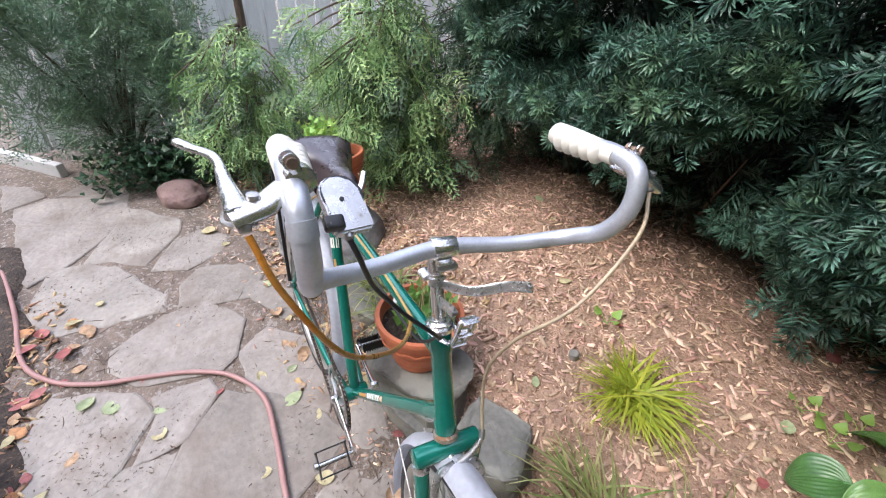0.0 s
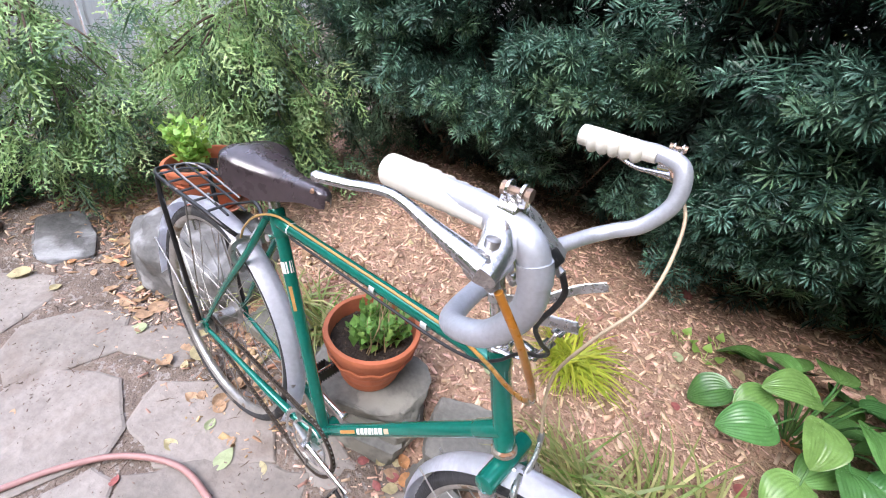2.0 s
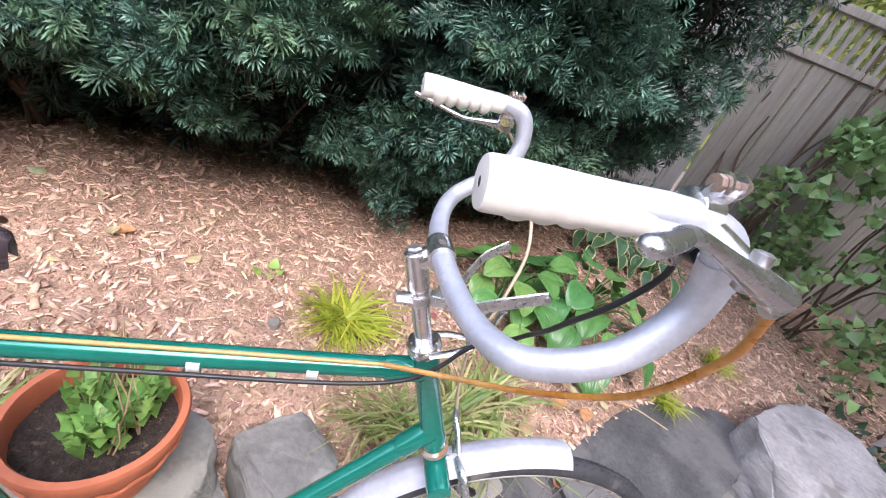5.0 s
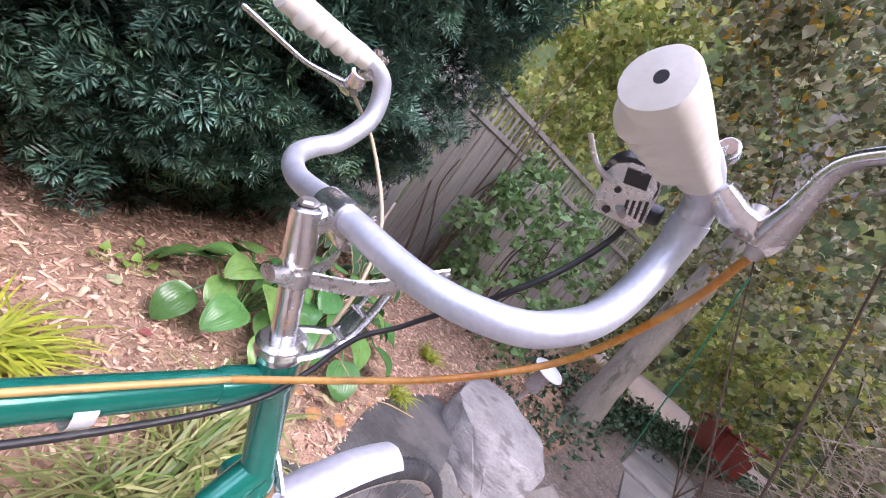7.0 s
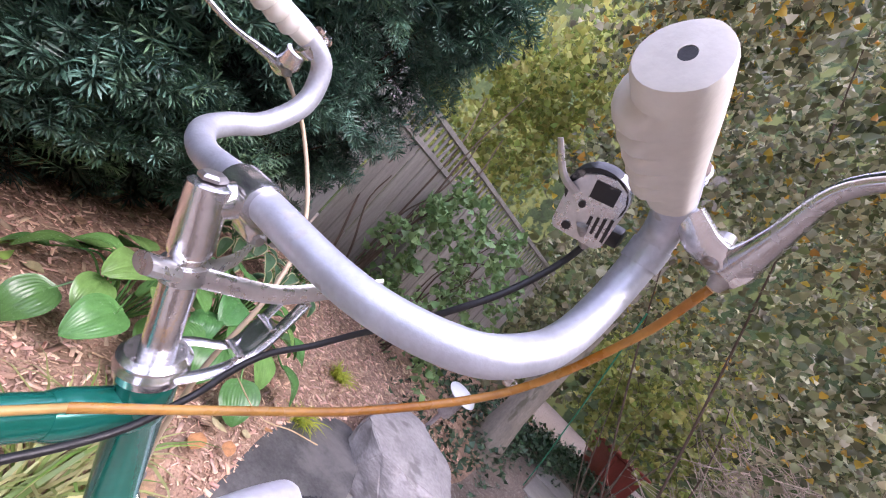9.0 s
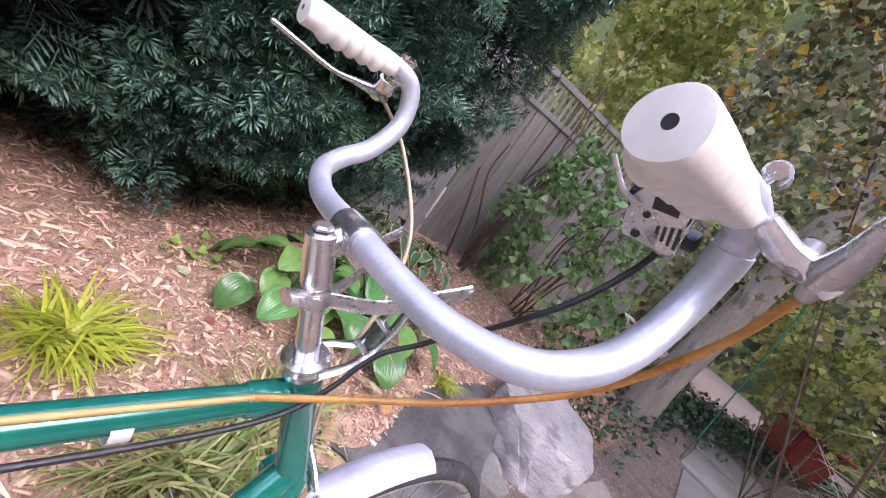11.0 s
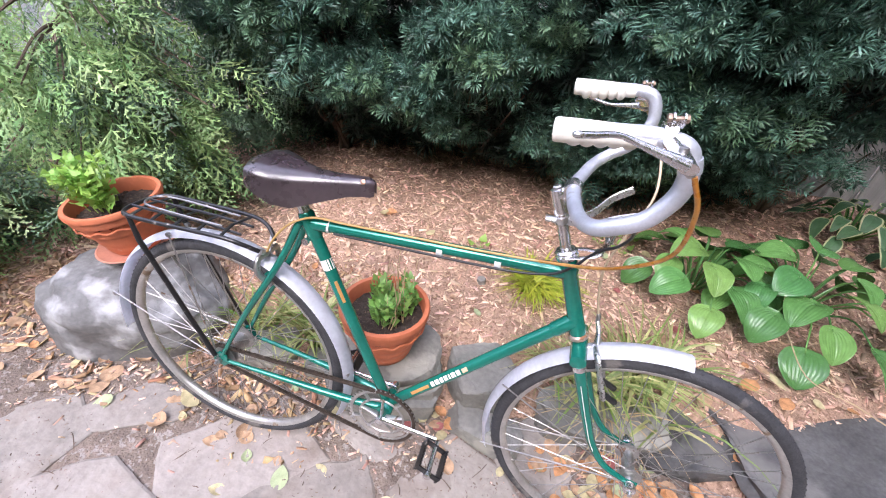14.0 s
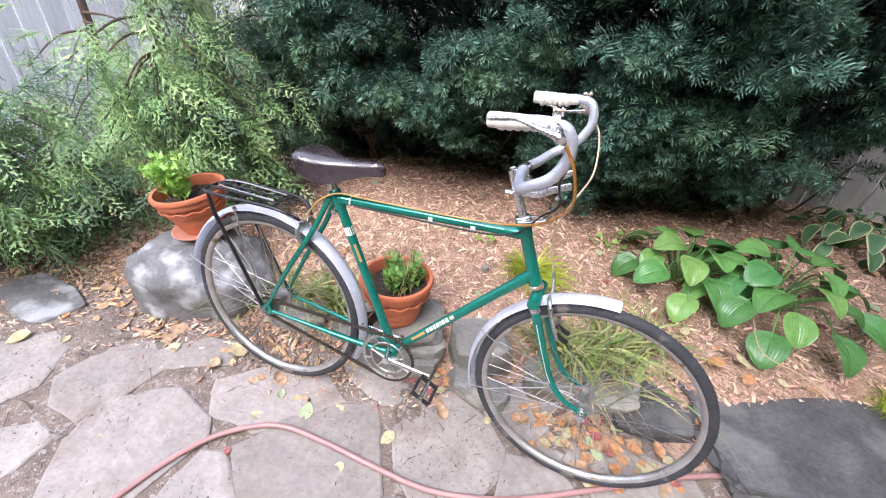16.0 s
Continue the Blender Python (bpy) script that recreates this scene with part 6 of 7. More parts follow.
def grass(at, n, spread, length, width, lift, material, label, seed, group, droop=1.0):
    g = np.random.default_rng(seed)
    root = thing("grass_tuft", label, "grass", pose(*at), group=group)
    v, f = grass_blades(g, n, spread, length, width, lift, droop)
    tagged(part("foliage", mesh_of("foliage", v, f, material), None, root), kind="stuff")
    return root


grass((0.84, 0.79, bed_height(0.84, 0.79)), 210, 0.24, 0.25, 0.0056, 0.80, M_LIME, "bright lime-yellow tuft of arching grass in mulch", 61, "lime grasses")
grass((2.75, 0.85, bed_height(2.75, 0.85)), 110, 0.16, 0.17, 0.0040, 0.8, M_LIME, "small lime-green grass tuft in mulch", 62, "lime grasses")
grass((2.25, 0.62, bed_height(2.25, 0.62)), 90, 0.16, 0.15, 0.0040, 0.8, M_LIME, "low green grass tuft beside a boulder", 63, "lime grasses")
grass((3.15, 0.35, 0.02), 110, 0.16, 0.28, 0.0050, 0.9, M_LIME, "yellow-green grass behind a pale boulder", 64, "lime grasses")
for n, (x, y, k, ln, up) in enumerate(((1.10, 0.45, 150, 0.36, 0.85), (1.24, 0.49, 120, 0.38, 0.8), (0.97, 0.47, 80, 0.30, 0.8), (1.36, 0.54, 60, 0.28, 0.8), (0.04, 0.33, 130, 0.34, 0.85), (-0.16, 0.30, 90, 0.30, 0.8), (-0.40, 0.16, 45, 0.20, 0.9), (0.20, 0.36, 60, 0.26, 0.8))):
    grass((x, y, max(bed_height(x, y), 0) - 0.01), int(k * 0.6), 0.20, ln * 1.05, 0.0058, up * 1.35, M_STRAP, "green and straw-coloured tuft of strappy grass", 70 + n, "strappy grasses")


grass((1.15, 0.34, 0.0), 46, 0.16, 0.44, 0.0030, 1.0, M_STRAW, "dry straw-coloured stalks drooping over stones", 69, "strappy grasses", 1.3)
grass((1.33, 0.36, 0.02), 16, 0.10, 0.46, 0.0075, 1.0, M_STRAP, "long green blades arching behind the front wheel", 68, "strappy grasses", 1.2)


# ---- mulch, grit and leaves ----
def box_chip():
    v = [(x * 0.5 * (1 - 0.25 * (y > 0)), y * 0.5, z * 0.5) for z in (-1, 1) for y in (-1, 1) for x in (-1, 1)]
    f = [(4, 5, 7, 6), (0, 1, 5, 4), (1, 3, 7, 5), (3, 2, 6, 7), (2, 0, 4, 6)]
    return np.array(v), f


def scatter_chips(name, count, area, height, size, material, label, seed, tilt=0.28, keep=None):
    """Loose flat chips lying at all angles on a sloping surface."""
    g = np.random.default_rng(seed)
    x, y = g.uniform(area[0], area[1], count), g.uniform(area[2], area[3], count)
    if keep is not None:
        ok = np.array([keep(a, b, c) for a, b, c in zip(x, y, g.random(count))])
        x, y = x[ok], y[ok]
    n = len(x)
    z = np.array([height(a, b) for a, b in zip(x, y)])
    ln = size[0] + (size[1] - size[0]) * g.random(n) ** 2.4
    wd = ln * g.uniform(0.14, 0.42, n)
    th = ln * g.uniform(0.05, 0.12, n)
    ah = np.stack([g.normal(size=n), g.normal(size=n), g.normal(size=n) * tilt], 1)
    m = frames_of(g, np.stack([x, y, z + th * 0.5 + g.uniform(0, 0.006, n)], 1), ah, np.ones(n), np.array([0, 0, 1.0]) + g.normal(size=(n, 3)) * tilt)
    m[:, :3, 0] *= wd[:, None]
    m[:, :3, 1] *= ln[:, None]
    m[:, :3, 2] *= th[:, None]
    v, f = box_chip()
    return tagged(new(name, many(name, v, f, m, material)), label, name.replace("_", " "), kind="stuff")


def bed_edge(x):
    return 0.16 + 0.10 * smooth(x, -0.6, 0.2) - 0.04 * smooth(x, 1.0, 1.6) + 0.22 * smooth(x, 1.6, 2.2) - 0.3 * smooth(x, 2.6, 3.6) + 0.11 * smooth(x, 0.72, 0.88) * (1 - smooth(x, 1.40, 1.58))


def top_of(x, y):
    return max(bed_height(x, y), dirt_height(x, y), -0.004)


scatter_chips("mulch", 31000, (-1.6, 4.0, 0.05, 2.25), top_of, (0.012, 0.050), M_CHIP, "loose brown wood chip mulch", 81, 0.36, keep=lambda x, y, r: r < smooth(y, bed_edge(x) - 0.08, bed_edge(x) + 0.10))
scatter_chips("mulch", 17000, (-1.6, 3.6, 0.05, 2.25), top_of, (0.006, 0.022), M_CHIP, "small crumbs of wood chip mulch", 86, 0.36, keep=lambda x, y, r: r < smooth(y, bed_edge(x) - 0.08, bed_edge(x) + 0.10))
scatter_chips("mulch", 9000, (-1.9, 2.4, -0.32, 0.50), top_of, (0.008, 0.038), M_CHIP, "wood chips strayed onto the dirt", 82,
              keep=lambda x, y, r: r < 0.9 * smooth(y, -0.26 - 0.22 * smooth(-x, 0, 1), 0.16 - 0.22 * smooth(-x, 0.5, 0.9)) and noise.noise((x * 4, y * 4, 2)) > -0.25 + 0.6 * (x > 0.7))
scatter_chips("leaf_litter", 2600, (-1.75, 0.25, -0.18, 0.65), top_of, (0.022, 0.055), M_LITTER, "dry brown leaf litter on the dirt", 84, 0.5,
              keep=lambda x, y, r: r < 0.10 + 0.80 * smooth(y, -0.14 + 0.10 * noise.noise((x * 5, y * 5, 1)), 0.05) and noise.noise((x * 3, y * 3, 5)) > -0.35)
scatter_chips("leaf_litter", 500, (-0.8, 0.5, -1.35, -0.90), top_of, (0.025, 0.065), M_LITTER, "dry brown leaf litter beside the paving", 85, 0.6)
scatter_chips("grit", 30000, (-1.6, 1.9, -1.1, 0.2), lambda x, y: max(dirt_height(x, y), 0.0), (0.0025, 0.011), M_GRIT, "fine grit and crumbs on the paving", 83, 0.5,
              keep=lambda x, y, r: noise.noise((x * 3.2, y * 3.2, 7)) + 0.5 * noise.noise((x * 9, y * 9, 2)) > -0.22 + 0.62 * r)


def leaf_mesh(seed, material, curl):
    """A fallen leaf: a pointed oval, curled and crinkled, with a short stalk."""
    g = random.Random(seed)
    nx, ny = 6, 8
    bm = bmesh.new()
    rows = []
    for j in range(ny + 1):
        s = j / ny
        w = 0.36 * math.sin(math.pi * min(1, 0.04 + 0.96 * s) ** 0.8) ** 0.8
        rows.append([bm.verts.new(((2 * i / nx - 1) * w, s - 0.5, 0.05 + curl * (abs(2 * i / nx - 1) ** 2) * w * 1.2 + curl * 0.5 * (s - 0.5) ** 2 + 0.02 * g.uniform(-1, 1))) for i in range(nx + 1)])
    for a, b in zip(rows, rows[1:]):
        for i in range(nx):
            bm.faces.new((a[i], a[i + 1], b[i + 1], b[i]))
    sweep(bm, [(0, -0.48, 0.05), (0.02, -0.62, 0.06), (0.05, -0.75, 0.03)], [0.014, 0.010, 0.008], 4)
    me = bpy.data.meshes.new("fallen_leaf")
    bm.to_mesh(me)
    bm.free()
    me.materials.append(material)
    me.shade_smooth()
    return me


KINDS = ["yellow", "pale green", "dry tan", "orange-brown", "dark red"]
LEAVES = [[leaf_mesh(10 * k + c, LEAFY[k], cv) for c, cv in enumerate((0.1, 0.35, -0.12))] for k in range(5)]


def fallen(x, y, size, kind, turn, where, lift=0.004):
    me = LEAVES[kind][int(abs(x * 91 + y * 37)) % 3]
    ob = new("fallen_leaf", me)
    g = random.Random(int(x * 1000) * 31 + int(y * 1000))
    ob.matrix_basis = pose(x, y, top_of(x, y) + lift, g.uniform(-14, 14), g.uniform(-14, 14), turn) @ Matrix.Scale(size, 4)
    return tagged(ob, f"{KINDS[kind]} fallen leaf lying on {where}", "leaf", "fallen leaves")


for x, y, s, k, t in ((0.30, -0.10, 0.055, 0, 60), (0.13, -0.57, 0.075, 0, 110), (-0.05, -0.71, 0.085, 1, 100), (-0.10, -0.78, 0.075, 1, 60), (0.03, -0.555, 0.07, 1, 20), (0.05, -0.38, 0.04, 4, 50),
                      (-0.23, -0.02, 0.10, 0, 70), (0.07, -0.13, 0.05, 1, 30), (-0.90, -0.25, 0.05, 0, 20), (-1.07, -0.32, 0.10, 0, 150), (-0.47, -0.80, 0.045, 2, 70), (-0.29, -0.82, 0.055, 2, 10),
                      (0.52, -0.14, 0.07, 0, 150), (0.42, -0.30, 0.06, 0, 170), (0.10, -0.80, 0.06, 2, 60), (0.20, -0.88, 0.09, 0, 30), (0.25, -0.84, 0.08, 2, 120), (-0.14, -0.62, 0.06, 4, 80),
                      (0.66, 0.03, 0.075, 2, 40), (0.05, -0.24, 0.055, 0, 100), (-0.30, 0.04, 0.07, 0, 40), (-0.62, 0.02, 0.06, 2, 0), (-0.50, 0.06, 0.08, 2, 80), (-0.36, -0.50, 0.04, 2, 45)):
    fallen(x, y, s * 0.85, k, t, "paving")
g = random.Random(9)
for _ in range(84):
    a, q = g.uniform(0, 6.28), g.random() ** 0.6
    x, y = 1.22 + 0.29 * q * math.cos(a), 0.12 + 0.16 * q * math.sin(a)
    fallen(x, y, g.uniform(0.036, 0.068), g.choice((0, 3, 3, 3, 2, 2, 2, 4, 1)), g.uniform(0, 360), "paving inside the wheel's shadow", 0.004 + 0.02 * g.random())
for _ in range(60):
    x, y = g.uniform(-1.6, 0.3), g.uniform(-0.16, 0.34)
    fallen(x, y, g.uniform(0.03, 0.075), g.choice((0, 2, 2, 2, 3, 2, 1)), g.uniform(0, 360), "dirt and mulch")
for _ in range(16):
    fallen(g.uniform(0.45, 0.85), g.uniform(0.06, 0.22), g.uniform(0.03, 0.06), g.choice((0, 3, 3, 2, 4)), g.uniform(0, 360), "dirt beside edging stones", 0.01)
for _ in range(44):
    fallen(g.uniform(-0.4, 2.6), g.uniform(0.5, 1.6), g.uniform(0.03, 0.065), g.choice((0, 2, 2, 3, 1, 4)), g.uniform(0, 360), "wood chip mulch", 0.012)
for _ in range(12):
    fallen(g.uniform(1.45, 2.1), g.uniform(0.1, 0.7), g.uniform(0.035, 0.08), g.choice((0, 0, 2, 3)), g.uniform(0, 360), "rock and mulch", 0.05)
for _ in range(55):
    x = g.uniform(-0.7, 0.5)
    fallen(x, g.uniform(-1.3, -0.86) - 0.18 * x, g.uniform(0.035, 0.080), g.choice((2, 2, 2, 3, 0, 4, 4)), g.uniform(0, 360), "dirt beside paving", 0.01)
for n in range(90):
    x, y = g.uniform(-1.0, 1.0), g.uniform(-0.85, 0.1)
    a = g.uniform(0, 6.28)
    ln = g.uniform(0.02, 0.09)
    p = Vector((x, y, top_of(x, y) + 0.004))
    d = Vector((math.cos(a), math.sin(a), 0)) * ln
    tagged(part("twig", tube([p, p + d * 0.5 + Vector((0.006 * math.sin(n), 0.004, 0.002)), p + d], [0.0016, 0.0014, 0.0008], 5), M_BARK, None), "thin dry brown twig on paving", "twig", "twigs")

# ---- hose, edging board, tag, string ----
HOSE = [(-1.35, -1.28), (-1.02, -1.16), (-0.71, -1.07), (-0.41, -1.0), (-0.26, -0.895), (-0.175, -0.758), (-0.13, -0.61), (-0.078, -0.46), (0.005, -0.337), (0.15, -0.25), (0.33, -0.242), (0.51, -0.252), (0.72, -0.253), (0.95, -0.19), (1.215, -0.055), (1.487, 0.094), (1.68, 0.175), (1.82, 0.20), (1.95, 0.16), (2.2, 0.0), (2.6, -0.2)]
tagged(part("garden_hose", tube(spline([(x, y, 0.0125 + 0.004 * math.sin(5 * x)) for x, y in HOSE], 8), 0.0088, 12), M_HOSE, None), "faded pink rubber garden hose lying across the paving", "hose")
bm = bmesh.new()
block(bm, (1.2, 0.05, 0.10), pose(-2.62, -1.48, 0.03, 0, 0, 42), 0.006)
tagged(part("edging_board", bm, mat("white_timber", (0.62, 0.62, 0.62), 0.7, 0, 0.1, 10, 0.2, 60), None, smooth=False), "weathered white timber edging board by the path", "edging")
bm = bmesh.new()
bmesh.ops.create_cube(bm, size=1.0, matrix=pose(-0.55, -1.33, 0.06, 0, 0, 24) @ Matrix.Diagonal((2.2, 0.09, 0.14, 1)))
bmesh.ops.bevel(bm, geom=bm.edges[:], offset=0.006, segments=2, affect="EDGES")
tagged(part("border_timber", bm, M_BARK, None, smooth=False), "dark timber edging the paving", "edging")

# ---- far end of the garden ----
def leaf_cloud(name, at, label, category, blobs, per, size, material, seed, stems=0, hang=0.35, group="", bark=None, base=None, shape=None, tint=None):
    """Leaves on many fine shoots: each blob is (x, y, z, radius); limbs reach from the foot to some of them."""
    g = np.random.default_rng(seed)
    root = thing(name, label, category, pose(*at), group=group)
    o = np.array(at)
    pos, ahead = [], []
    for i, (x, y, z, r) in enumerate(blobs):
        c = np.array([x, y, z]) - o
        for _ in range(max(1, per // 9)):
            a = c + g.normal(size=3) * r * 0.55
            d = np.array([g.normal(0, 0.6), g.normal(0, 0.6), -hang - 0.5 * g.random()])
            d *= r * 0.9 / (np.linalg.norm(d) + 1e-6)
            for s in np.linspace(0.05, 1, 9):
                pos.append(a + d * s + g.normal(size=3) * 0.012)
                ahead.append(d / np.linalg.norm(d) * 0.5 + g.normal(size=3))
    pos, ahead = np.array(pos), np.array(ahead)
    sc = g.uniform(size[0], size[1], len(pos))
    turned_leaf = g.random(len(pos)) < (0.09 if tint else 0.0)
    frames_all = frames_of(g, pos, ahead, sc)
    tagged(part("foliage", many("foliage", *(shape or OVAL), frames_all[~turned_leaf], material), None, root), kind="stuff")
    if tint:
        tagged(part("autumn_foliage", many("autumn_foliage", *(shape or OVAL), frames_all[turned_leaf], tint), None, root, "scattered yellow and orange leaves"), kind="stuff")
    foot = Vector(base) - Vector(at) if base else Vector((0, 0, 0))
    r = random.Random(seed)
    for i in range(stems):
        x, y, z, q = blobs[(i * 7) % len(blobs)]
        tip = Vector((x, y, z)) - Vector(at) + Vector((r.uniform(-q, q), r.uniform(-q, q), r.uniform(0, q)))
        a = foot + Vector((r.uniform(-0.12, 0.12), r.uniform(-0.12, 0.12), 0))
        mid = a.lerp(tip, 0.5) + Vector((r.uniform(-0.2, 0.2), r.uniform(-0.2, 0.2), r.uniform(0, 0.35)))
        line = spline([a, mid, tip], 7)
        part("limb", tube(line, [0.009 * (1 - 0.8 * k / (len(line) - 1)) for k in range(len(line))], 6), bark or M_BARK, root)
    return root


ROUND = broad_leaf(2, 3, 0.10, 0.25, 0.2)
M_AUTUMN = mat("autumn_leaves", (0.52, 0.30, 0.050), 0.5, 0, 0, 20, island=0.3, second=(0.60, 0.42, 0.06), translucent=0.35)


def polar(az, el, d, eye=(0.58, -0.16, 1.03)):
    a, e = radians(az), radians(el)
    return (eye[0] + d * math.cos(e) * math.cos(a), eye[1] + d * math.cos(e) * math.sin(a), eye[2] + d * math.sin(e))


g = random.Random(77)
blobs = []
for _ in range(95):
    az, d = g.uniform(-36, 26), g.uniform(2.4, 3.7)
    el = g.uniform(9 if az < -8 else 9 + 0.75 * max(az + 3, 0), 56)
    blobs.append((*polar(az, el, d), g.uniform(0.16, 0.30)))
leaf_cloud("tall_shrub", (3.6, -1.0, 0.0), "tall olive-green shrub with drooping leafy shoots", "shrub", blobs, 165, (0.032, 0.055), M_OLIVE, 91, 3, shape=ROUND, tint=M_AUTUMN)
blobs = [(*polar(g.uniform(14, 33), g.uniform(-9, 11), g.uniform(3.0, 3.9)), g.uniform(0.10, 0.24)) for _ in range(28)]
leaf_cloud("creeper", (3.75, 1.25, 0.15), "leafy green creeper climbing a brown fence", "climbing plant", blobs, 72, (0.05, 0.085), M_IVY, 92, 8, 0.2, shape=ROUND)
# Bright yellow-green leaf colour that stands in for sunlight on the foliage.
M_SUNLEAF = mat("sunlight_toned_leaves", (0.24, 0.32, 0.080), 0.5, 0, 0, 20, island=0.4, second=(0.55, 0.54, 0.18), translucent=0.5)
blobs = [(*polar(g.uniform(24, 46), g.uniform(13, 42), g.uniform(5.2, 7.0)), g.uniform(0.3, 0.55)) for _ in range(52)]
leaf_cloud("sunlit_tree", (6.0, 3.6, 0.0), "yellow-green tree beyond the fence, sunlight put in its leaf colour", "tree", blobs, 160, (0.07, 0.12), M_SUNLEAF, 93, 12)
blobs = [(*polar(g.uniform(-62, 14), g.uniform(-2, 62), g.uniform(6.0, 9.5)), g.uniform(0.5, 0.9)) for _ in range(185)]
leaf_cloud("far_thicket", (9.0, -3.0, 0.0), "dense leafy thicket closing the garden", "shrub", blobs, 100, (0.11, 0.19), M_OLIVE, 94, 8, shape=ROUND)
# Added for the bright patches here; its light comes from the leaf colour.
blobs = [(*polar(g.uniform(-17, 3), g.uniform(-1, 15), g.uniform(4.8, 6.0)), g.uniform(0.14, 0.28)) for _ in range(26)]
leaf_cloud("backlit_shrub", (5.4, -0.9, 0.0), "yellow-green shrub above the path, backlight put in its leaf colour", "shrub", blobs, 110, (0.05, 0.09), M_SUNLEAF, 96, 6, shape=ROUND)
# stems climbing beside the fence
stems = thing("bare_vine", "bundle of bare brown vine stems at the fence", "climbing plant", pose(3.45, 1.75, 0.15))
for i in range(9):
    r0 = random.Random(i + 4)
    a = Vector((r0.uniform(-0.15, 0.15), r0.uniform(-0.1, 0.1), 0))
    b = a + Vector((r0.uniform(-0.1, 0.5), r0.uniform(-0.1, 0.4), r0.uniform(1.2, 2.9)))
    line = spline([a, a.lerp(b, 0.4) + Vector((r0.uniform(-0.12, 0.12), 0, 0)), a.lerp(b, 0.75) + Vector((0, r0.uniform(-0.12, 0.12), 0)), b], 6)
    part("stem", tube(line, [0.014 - 0.0005 * k for k in range(len(line))], 7), M_BARK, stems)
# trunk
trunk = thing("tree", "grey-barked tree trunk rising among ivy", "tree", pose(4.72, 0.17, -0.02))
line = spline([(0, 0, 0), (0.02, -0.02, 0.6), (0.10, -0.06, 1.4), (0.15, -0.10, 2.4), (0.2, -0.1, 3.6)], 6)
part("trunk", tube(line, [0.19 - 0.05 * min(1, i / 5) - 0.0015 * i for i in range(len(line))], 16), M_TRUNK, trunk)
for a, h, ln in ((0.5, 2.3, 1.2), (2.4, 2.7, 1.3), (4.4, 2.5, 1.1)):
    p = Vector((0.15, -0.10, h))
    e = p + Vector((ln * math.cos(a), ln * math.sin(a), 0.8))
    part("limb", tube(spline([p, p.lerp(e, 0.5) + Vector((0, 0, 0.15)), e], 6), [0.05 - 0.003 * i for i in range(13)], 9), M_TRUNK, trunk)
# ivy on the ground
gg = np.random.default_rng(95)
n = 2600
x, y = gg.uniform(3.3, 5.6, n), gg.normal(0.75, 0.42, n)
ok = (y > -0.15) & (y < 1.6)
x, y = x[ok], y[ok]
m = frames_of(gg, np.stack([x, y, 0.05 + 0.14 * gg.random(len(x))], 1), gg.normal(size=(len(x), 3)) * np.array([1, 1, 0.3]), gg.uniform(0.04, 0.07, len(x)), np.array([0, 0, -1.0]) + gg.normal(size=(len(x), 3)) * 0.35)
M_DARKIVY = mat("ivy_leaves", (0.020, 0.060, 0.028), 0.35, 0, 0, 20, island=0.35, second=(0.055, 0.110, 0.050), translucent=0.1)
tagged(new("ground_ivy", many("ground_ivy", *OVAL, m, M_DARKIVY)), "dark green ivy covering the ground by a trunk", "ivy", kind="stuff")
n = 2200
x, y = gg.normal(-1.85, 0.20, n), gg.normal(-0.35, 0.30, n)
m = frames_of(gg, np.stack([x, y, 0.03 + 0.24 * gg.random(n) ** 1.5], 1), gg.normal(size=(n, 3)) * np.array([1, 1, 0.3]), gg.uniform(0.03, 0.060, n), np.array([0, 0, -1.0]) + gg.normal(size=(n, 3)) * 0.35)
m = m[(x < -1.62) & (y > -0.9)]
tagged(new("ground_ivy", many("ground_ivy", *OVAL, m, M_DARKIVY)), "dark green ivy under the cedars", "ivy", kind="stuff")
n = 5200
x = gg.uniform(4.2, 10.4, n)
y = 0.95 - 0.50 * (x - 4.6) + gg.normal(0, 0.36, n)
m = frames_of(gg, np.stack([x, y, 0.04 + 0.20 * gg.random(n)], 1), gg.normal(size=(n, 3)) * np.array([1, 1, 0.3]), gg.uniform(0.05, 0.09, n), np.array([0, 0, -1.0]) + gg.normal(size=(n, 3)) * 0.4)
tagged(new("ground_ivy", many("ground_ivy", *OVAL, m, M_DARKIVY)), "dark green ivy along the edge of the path", "ivy", kind="stuff")
# bare twigs
twigs = thing("twig_heap", "tangle of bare brown shrub twigs", "shrub", pose(3.4, -1.5, 0.0))
bm = bmesh.new()
r0 = random.Random(6)
for i in range(1000):
    p = Vector(polar(r0.uniform(-34, -15), r0.uniform(-10, 8), r0.uniform(2.8, 4.2))) - Vector((3.4, -1.5, 0))
    a = r0.uniform(0, 6.28)
    d = Vector((math.cos(a) * 0.7, math.sin(a) * 0.7, r0.uniform(-0.5, 0.7))) * r0.uniform(0.25, 0.8)
    w = r0.uniform(0.0014, 0.0042)
    sweep(bm, [p, p + d * 0.5 + Vector((r0.uniform(-0.06, 0.06), r0.uniform(-0.06, 0.06), r0.uniform(-0.05, 0.05))), p + d], [w, w * 0.8, w * 0.4], 4)
tagged(part("brushwood", bm, mat("pale_twig", (0.42, 0.34, 0.27), 0.85, 0, 0.3, 20), twigs), kind="stuff")
# tub, path, lamp, line
bm = bmesh.new()
bmesh.ops.create_cube(bm, size=1.0, matrix=Matrix.Translation((0, 0, 0.36)) @ Matrix.Diagonal((0.86, 0.66, 0.72, 1)))
for v in bm.verts:
    if v.co.z < 0.3:
        v.co.x *= 0.8
        v.co.y *= 0.8
bmesh.ops.bevel(bm, geom=bm.edges[:], offset=0.05, segments=3, affect="EDGES")
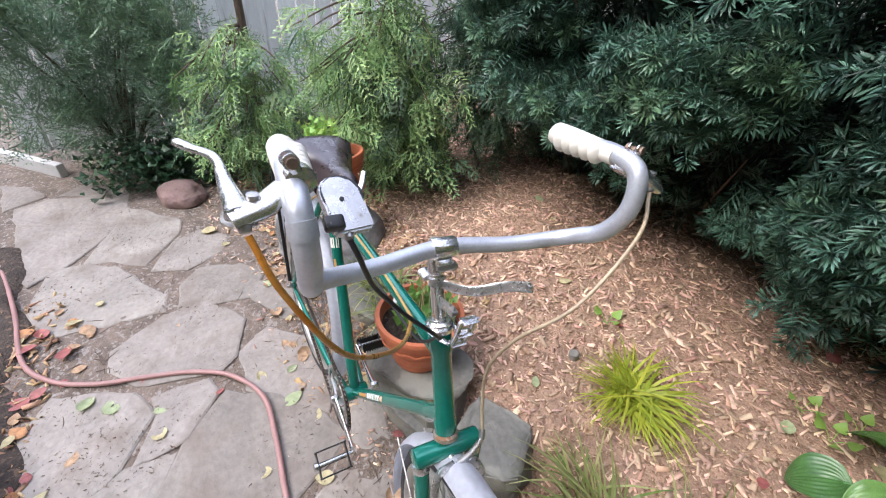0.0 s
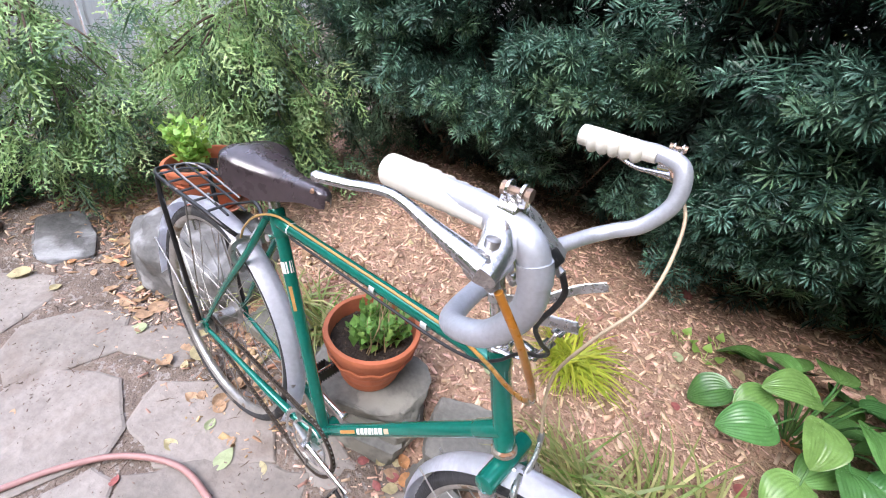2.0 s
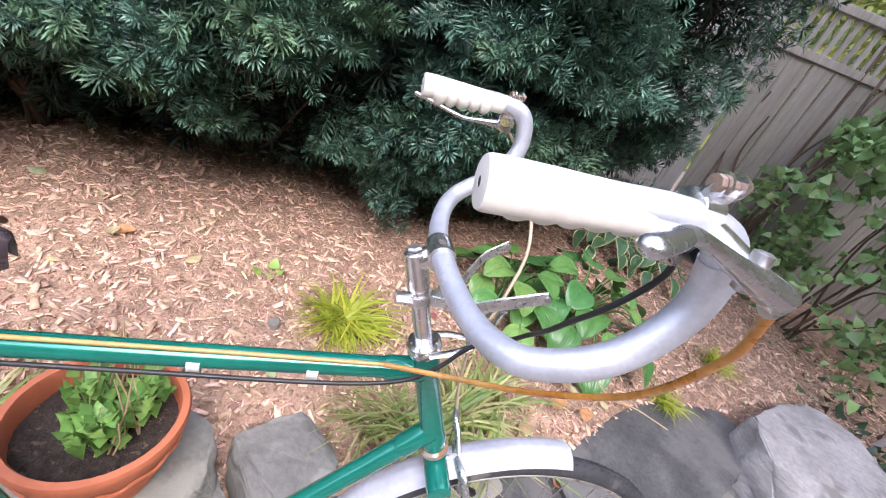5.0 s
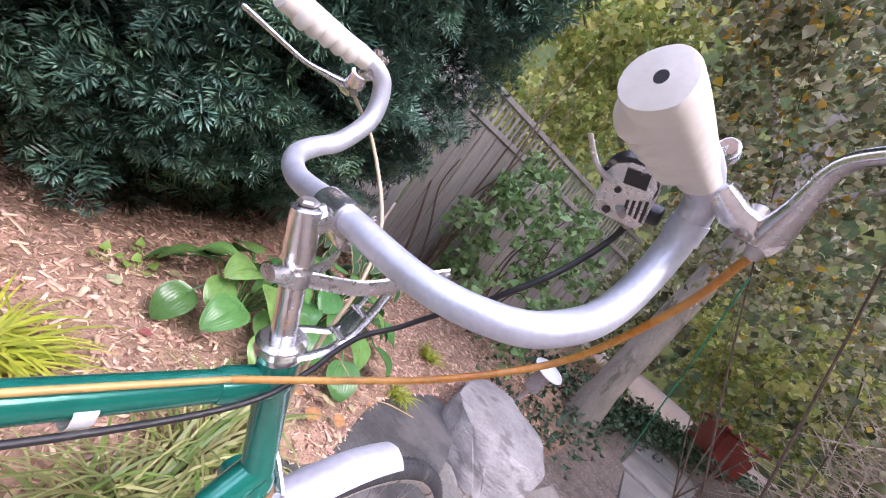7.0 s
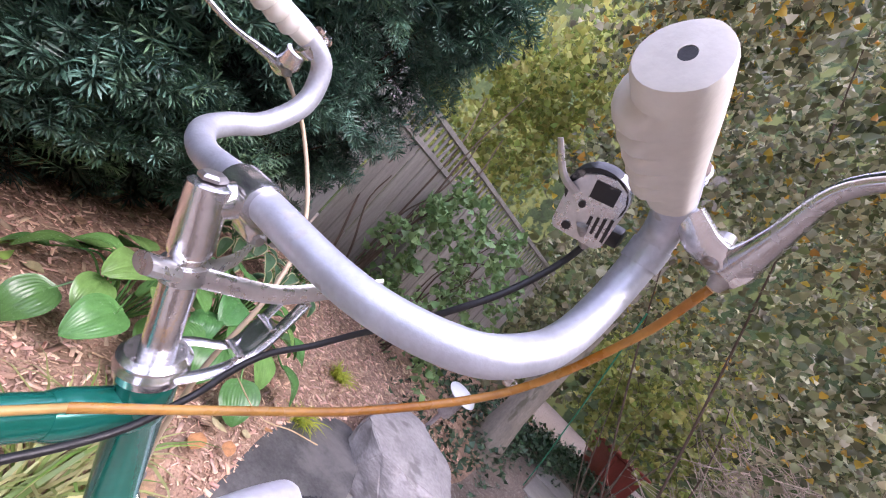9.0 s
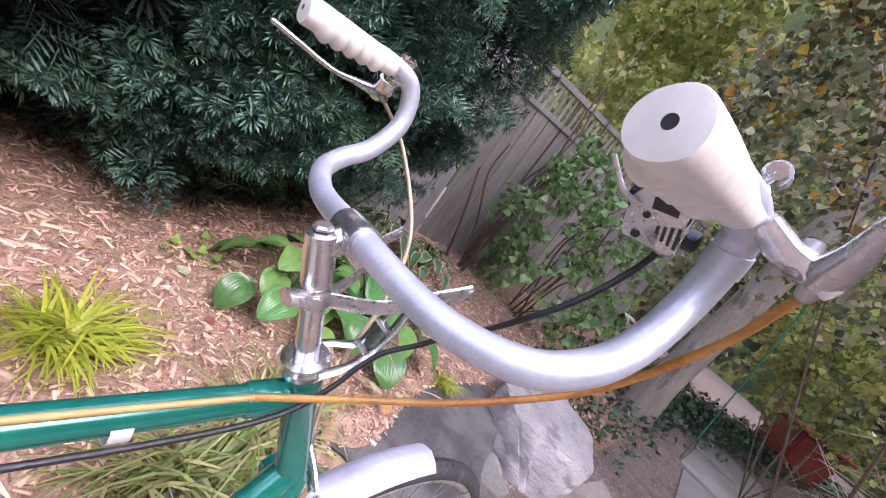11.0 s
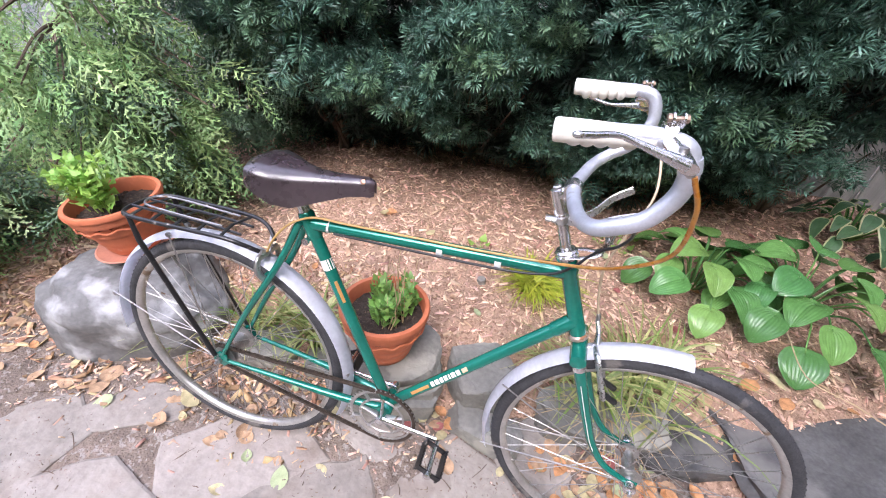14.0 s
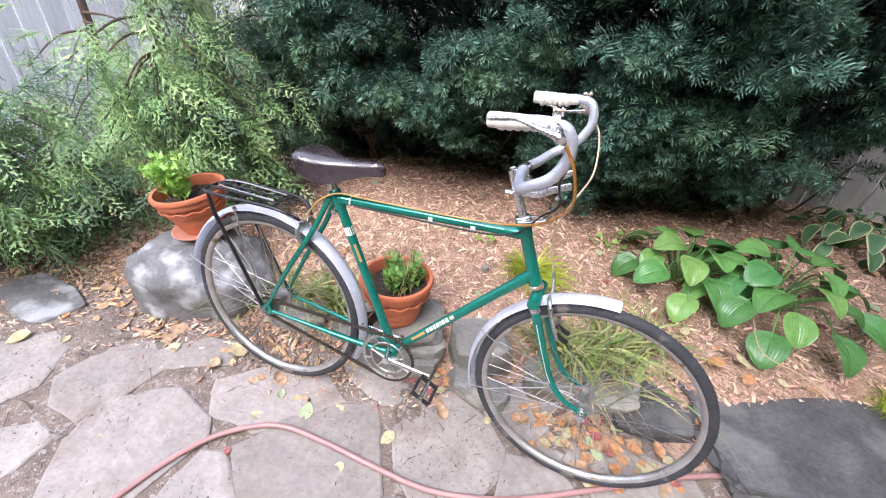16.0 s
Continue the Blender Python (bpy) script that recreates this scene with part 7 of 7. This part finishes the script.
tub = thing("red_tub", "dull red plastic tub standing under shrubs", "tub", pose(8.7, -1.25, -0.01, 0, 0, 25))
M_TUB = mat("red_plastic", (0.27, 0.050, 0.035), 0.5, 0, 0.15, 6)
part("tub_body", bm, M_TUB, tub)
bm = bmesh.new()
block(bm, (0.92, 0.72, 0.05), Matrix.Translation((0, 0, 0.72)), 0.02)
part("lid", bm, M_TUB, tub)
path = thing("path", "bluestone path slabs leading under shrubs", "path", kind="structure")
for i, (x, y, lx, ly, t) in enumerate(((4.4, -0.75, 0.9, 0.7, 4), (5.35, -0.72, 0.85, 0.75, -3), (6.3, -0.70, 0.9, 0.7, 2), (4.4, -1.5, 0.9, 0.7, -2), (5.4, -1.5, 0.9, 0.7, 3))):
    bm = bmesh.new()
    block(bm, (lx, ly, 0.05), Matrix.Identity(4), 0.008)
    part("slab", bm, mat("bluestone", (0.27, 0.255, 0.235), 0.8, 0, 0.15, 5, 0.3, 40) if i == 0 else bpy.data.materials["bluestone"], path, m=pose(x, y, -0.012, 0, 0, t))
lamp = thing("path_lamp", "small solar path lamp with a white cap", "garden lamp", pose(3.50, 0.46, 0.0, 8, -14, 10))
z0 = max(bed_height(3.5, 0.46), 0.0)
part("cap", turned([(0.004, 0.040), (0.06, 0.036), (0.105, 0.018), (0.110, 0.010), (0.104, 0.004), (0.02, 0.0)], 32, Matrix.Translation((0, 0, z0 + 0.35))), mat("white_cap", (0.80, 0.83, 0.85), 0.35, 0, 0.05, 20), lamp)
part("lantern", turned([(0.05, 0.0), (0.058, 0.02), (0.052, 0.17), (0.06, 0.185)], 24, Matrix.Translation((0, 0, z0 + 0.165))), mat("grey_lantern", (0.45, 0.40, 0.40), 0.3, 0, 0.1, 20), lamp)
part("stake", tube([(0, 0, z0 - 0.04), (0, 0, z0 + 0.17)], 0.016, 12), mat("grey_stake", (0.52, 0.46, 0.45), 0.5, 0, 0.1, 20), lamp)
tagged(part("green_line", tube([(3.18, -0.16, 1.63), (4.0, -0.23, 0.99), (4.78, -0.29, 0.35), (5.1, -0.31, -0.01)], 0.0055, 8), mat("green_cord", (0.03, 0.30, 0.17), 0.5, 0, 0.1, 30), None), "taut green cord tied down to the ground", "cord")
# distant greenery
bm = bmesh.new()
rows = []
for j in range(9):
    row = []
    for i in range(49):
        a = radians(-150 + 300 * i / 48)
        d = 15 + 1.2 * math.sin(5 * a) + 0.6 * math.sin(13 * a + j)
        row.append(bm.verts.new((1.5 + d * math.cos(a), d * math.sin(a), -0.3 + j * (1.40 + 0.12 * math.sin(7 * a) + 1.3 * math.exp(-(a / 0.75) ** 2)))))
    rows.append(row)
for a, b in zip(rows, rows[1:]):
    for i in range(48):
        bm.faces.new((a[i], a[i + 1], b[i + 1], b[i]))
tagged(part("backdrop", bm, mat("far_foliage", (0.045, 0.070, 0.020), 0.9, 0, 0.5, 1.2, 1.0, 3, spot=(0.16, 0.18, 0.05), spot_at=0.52, spot_scale=1.6), None), "far wall of mixed green trees", "trees", kind="structure")
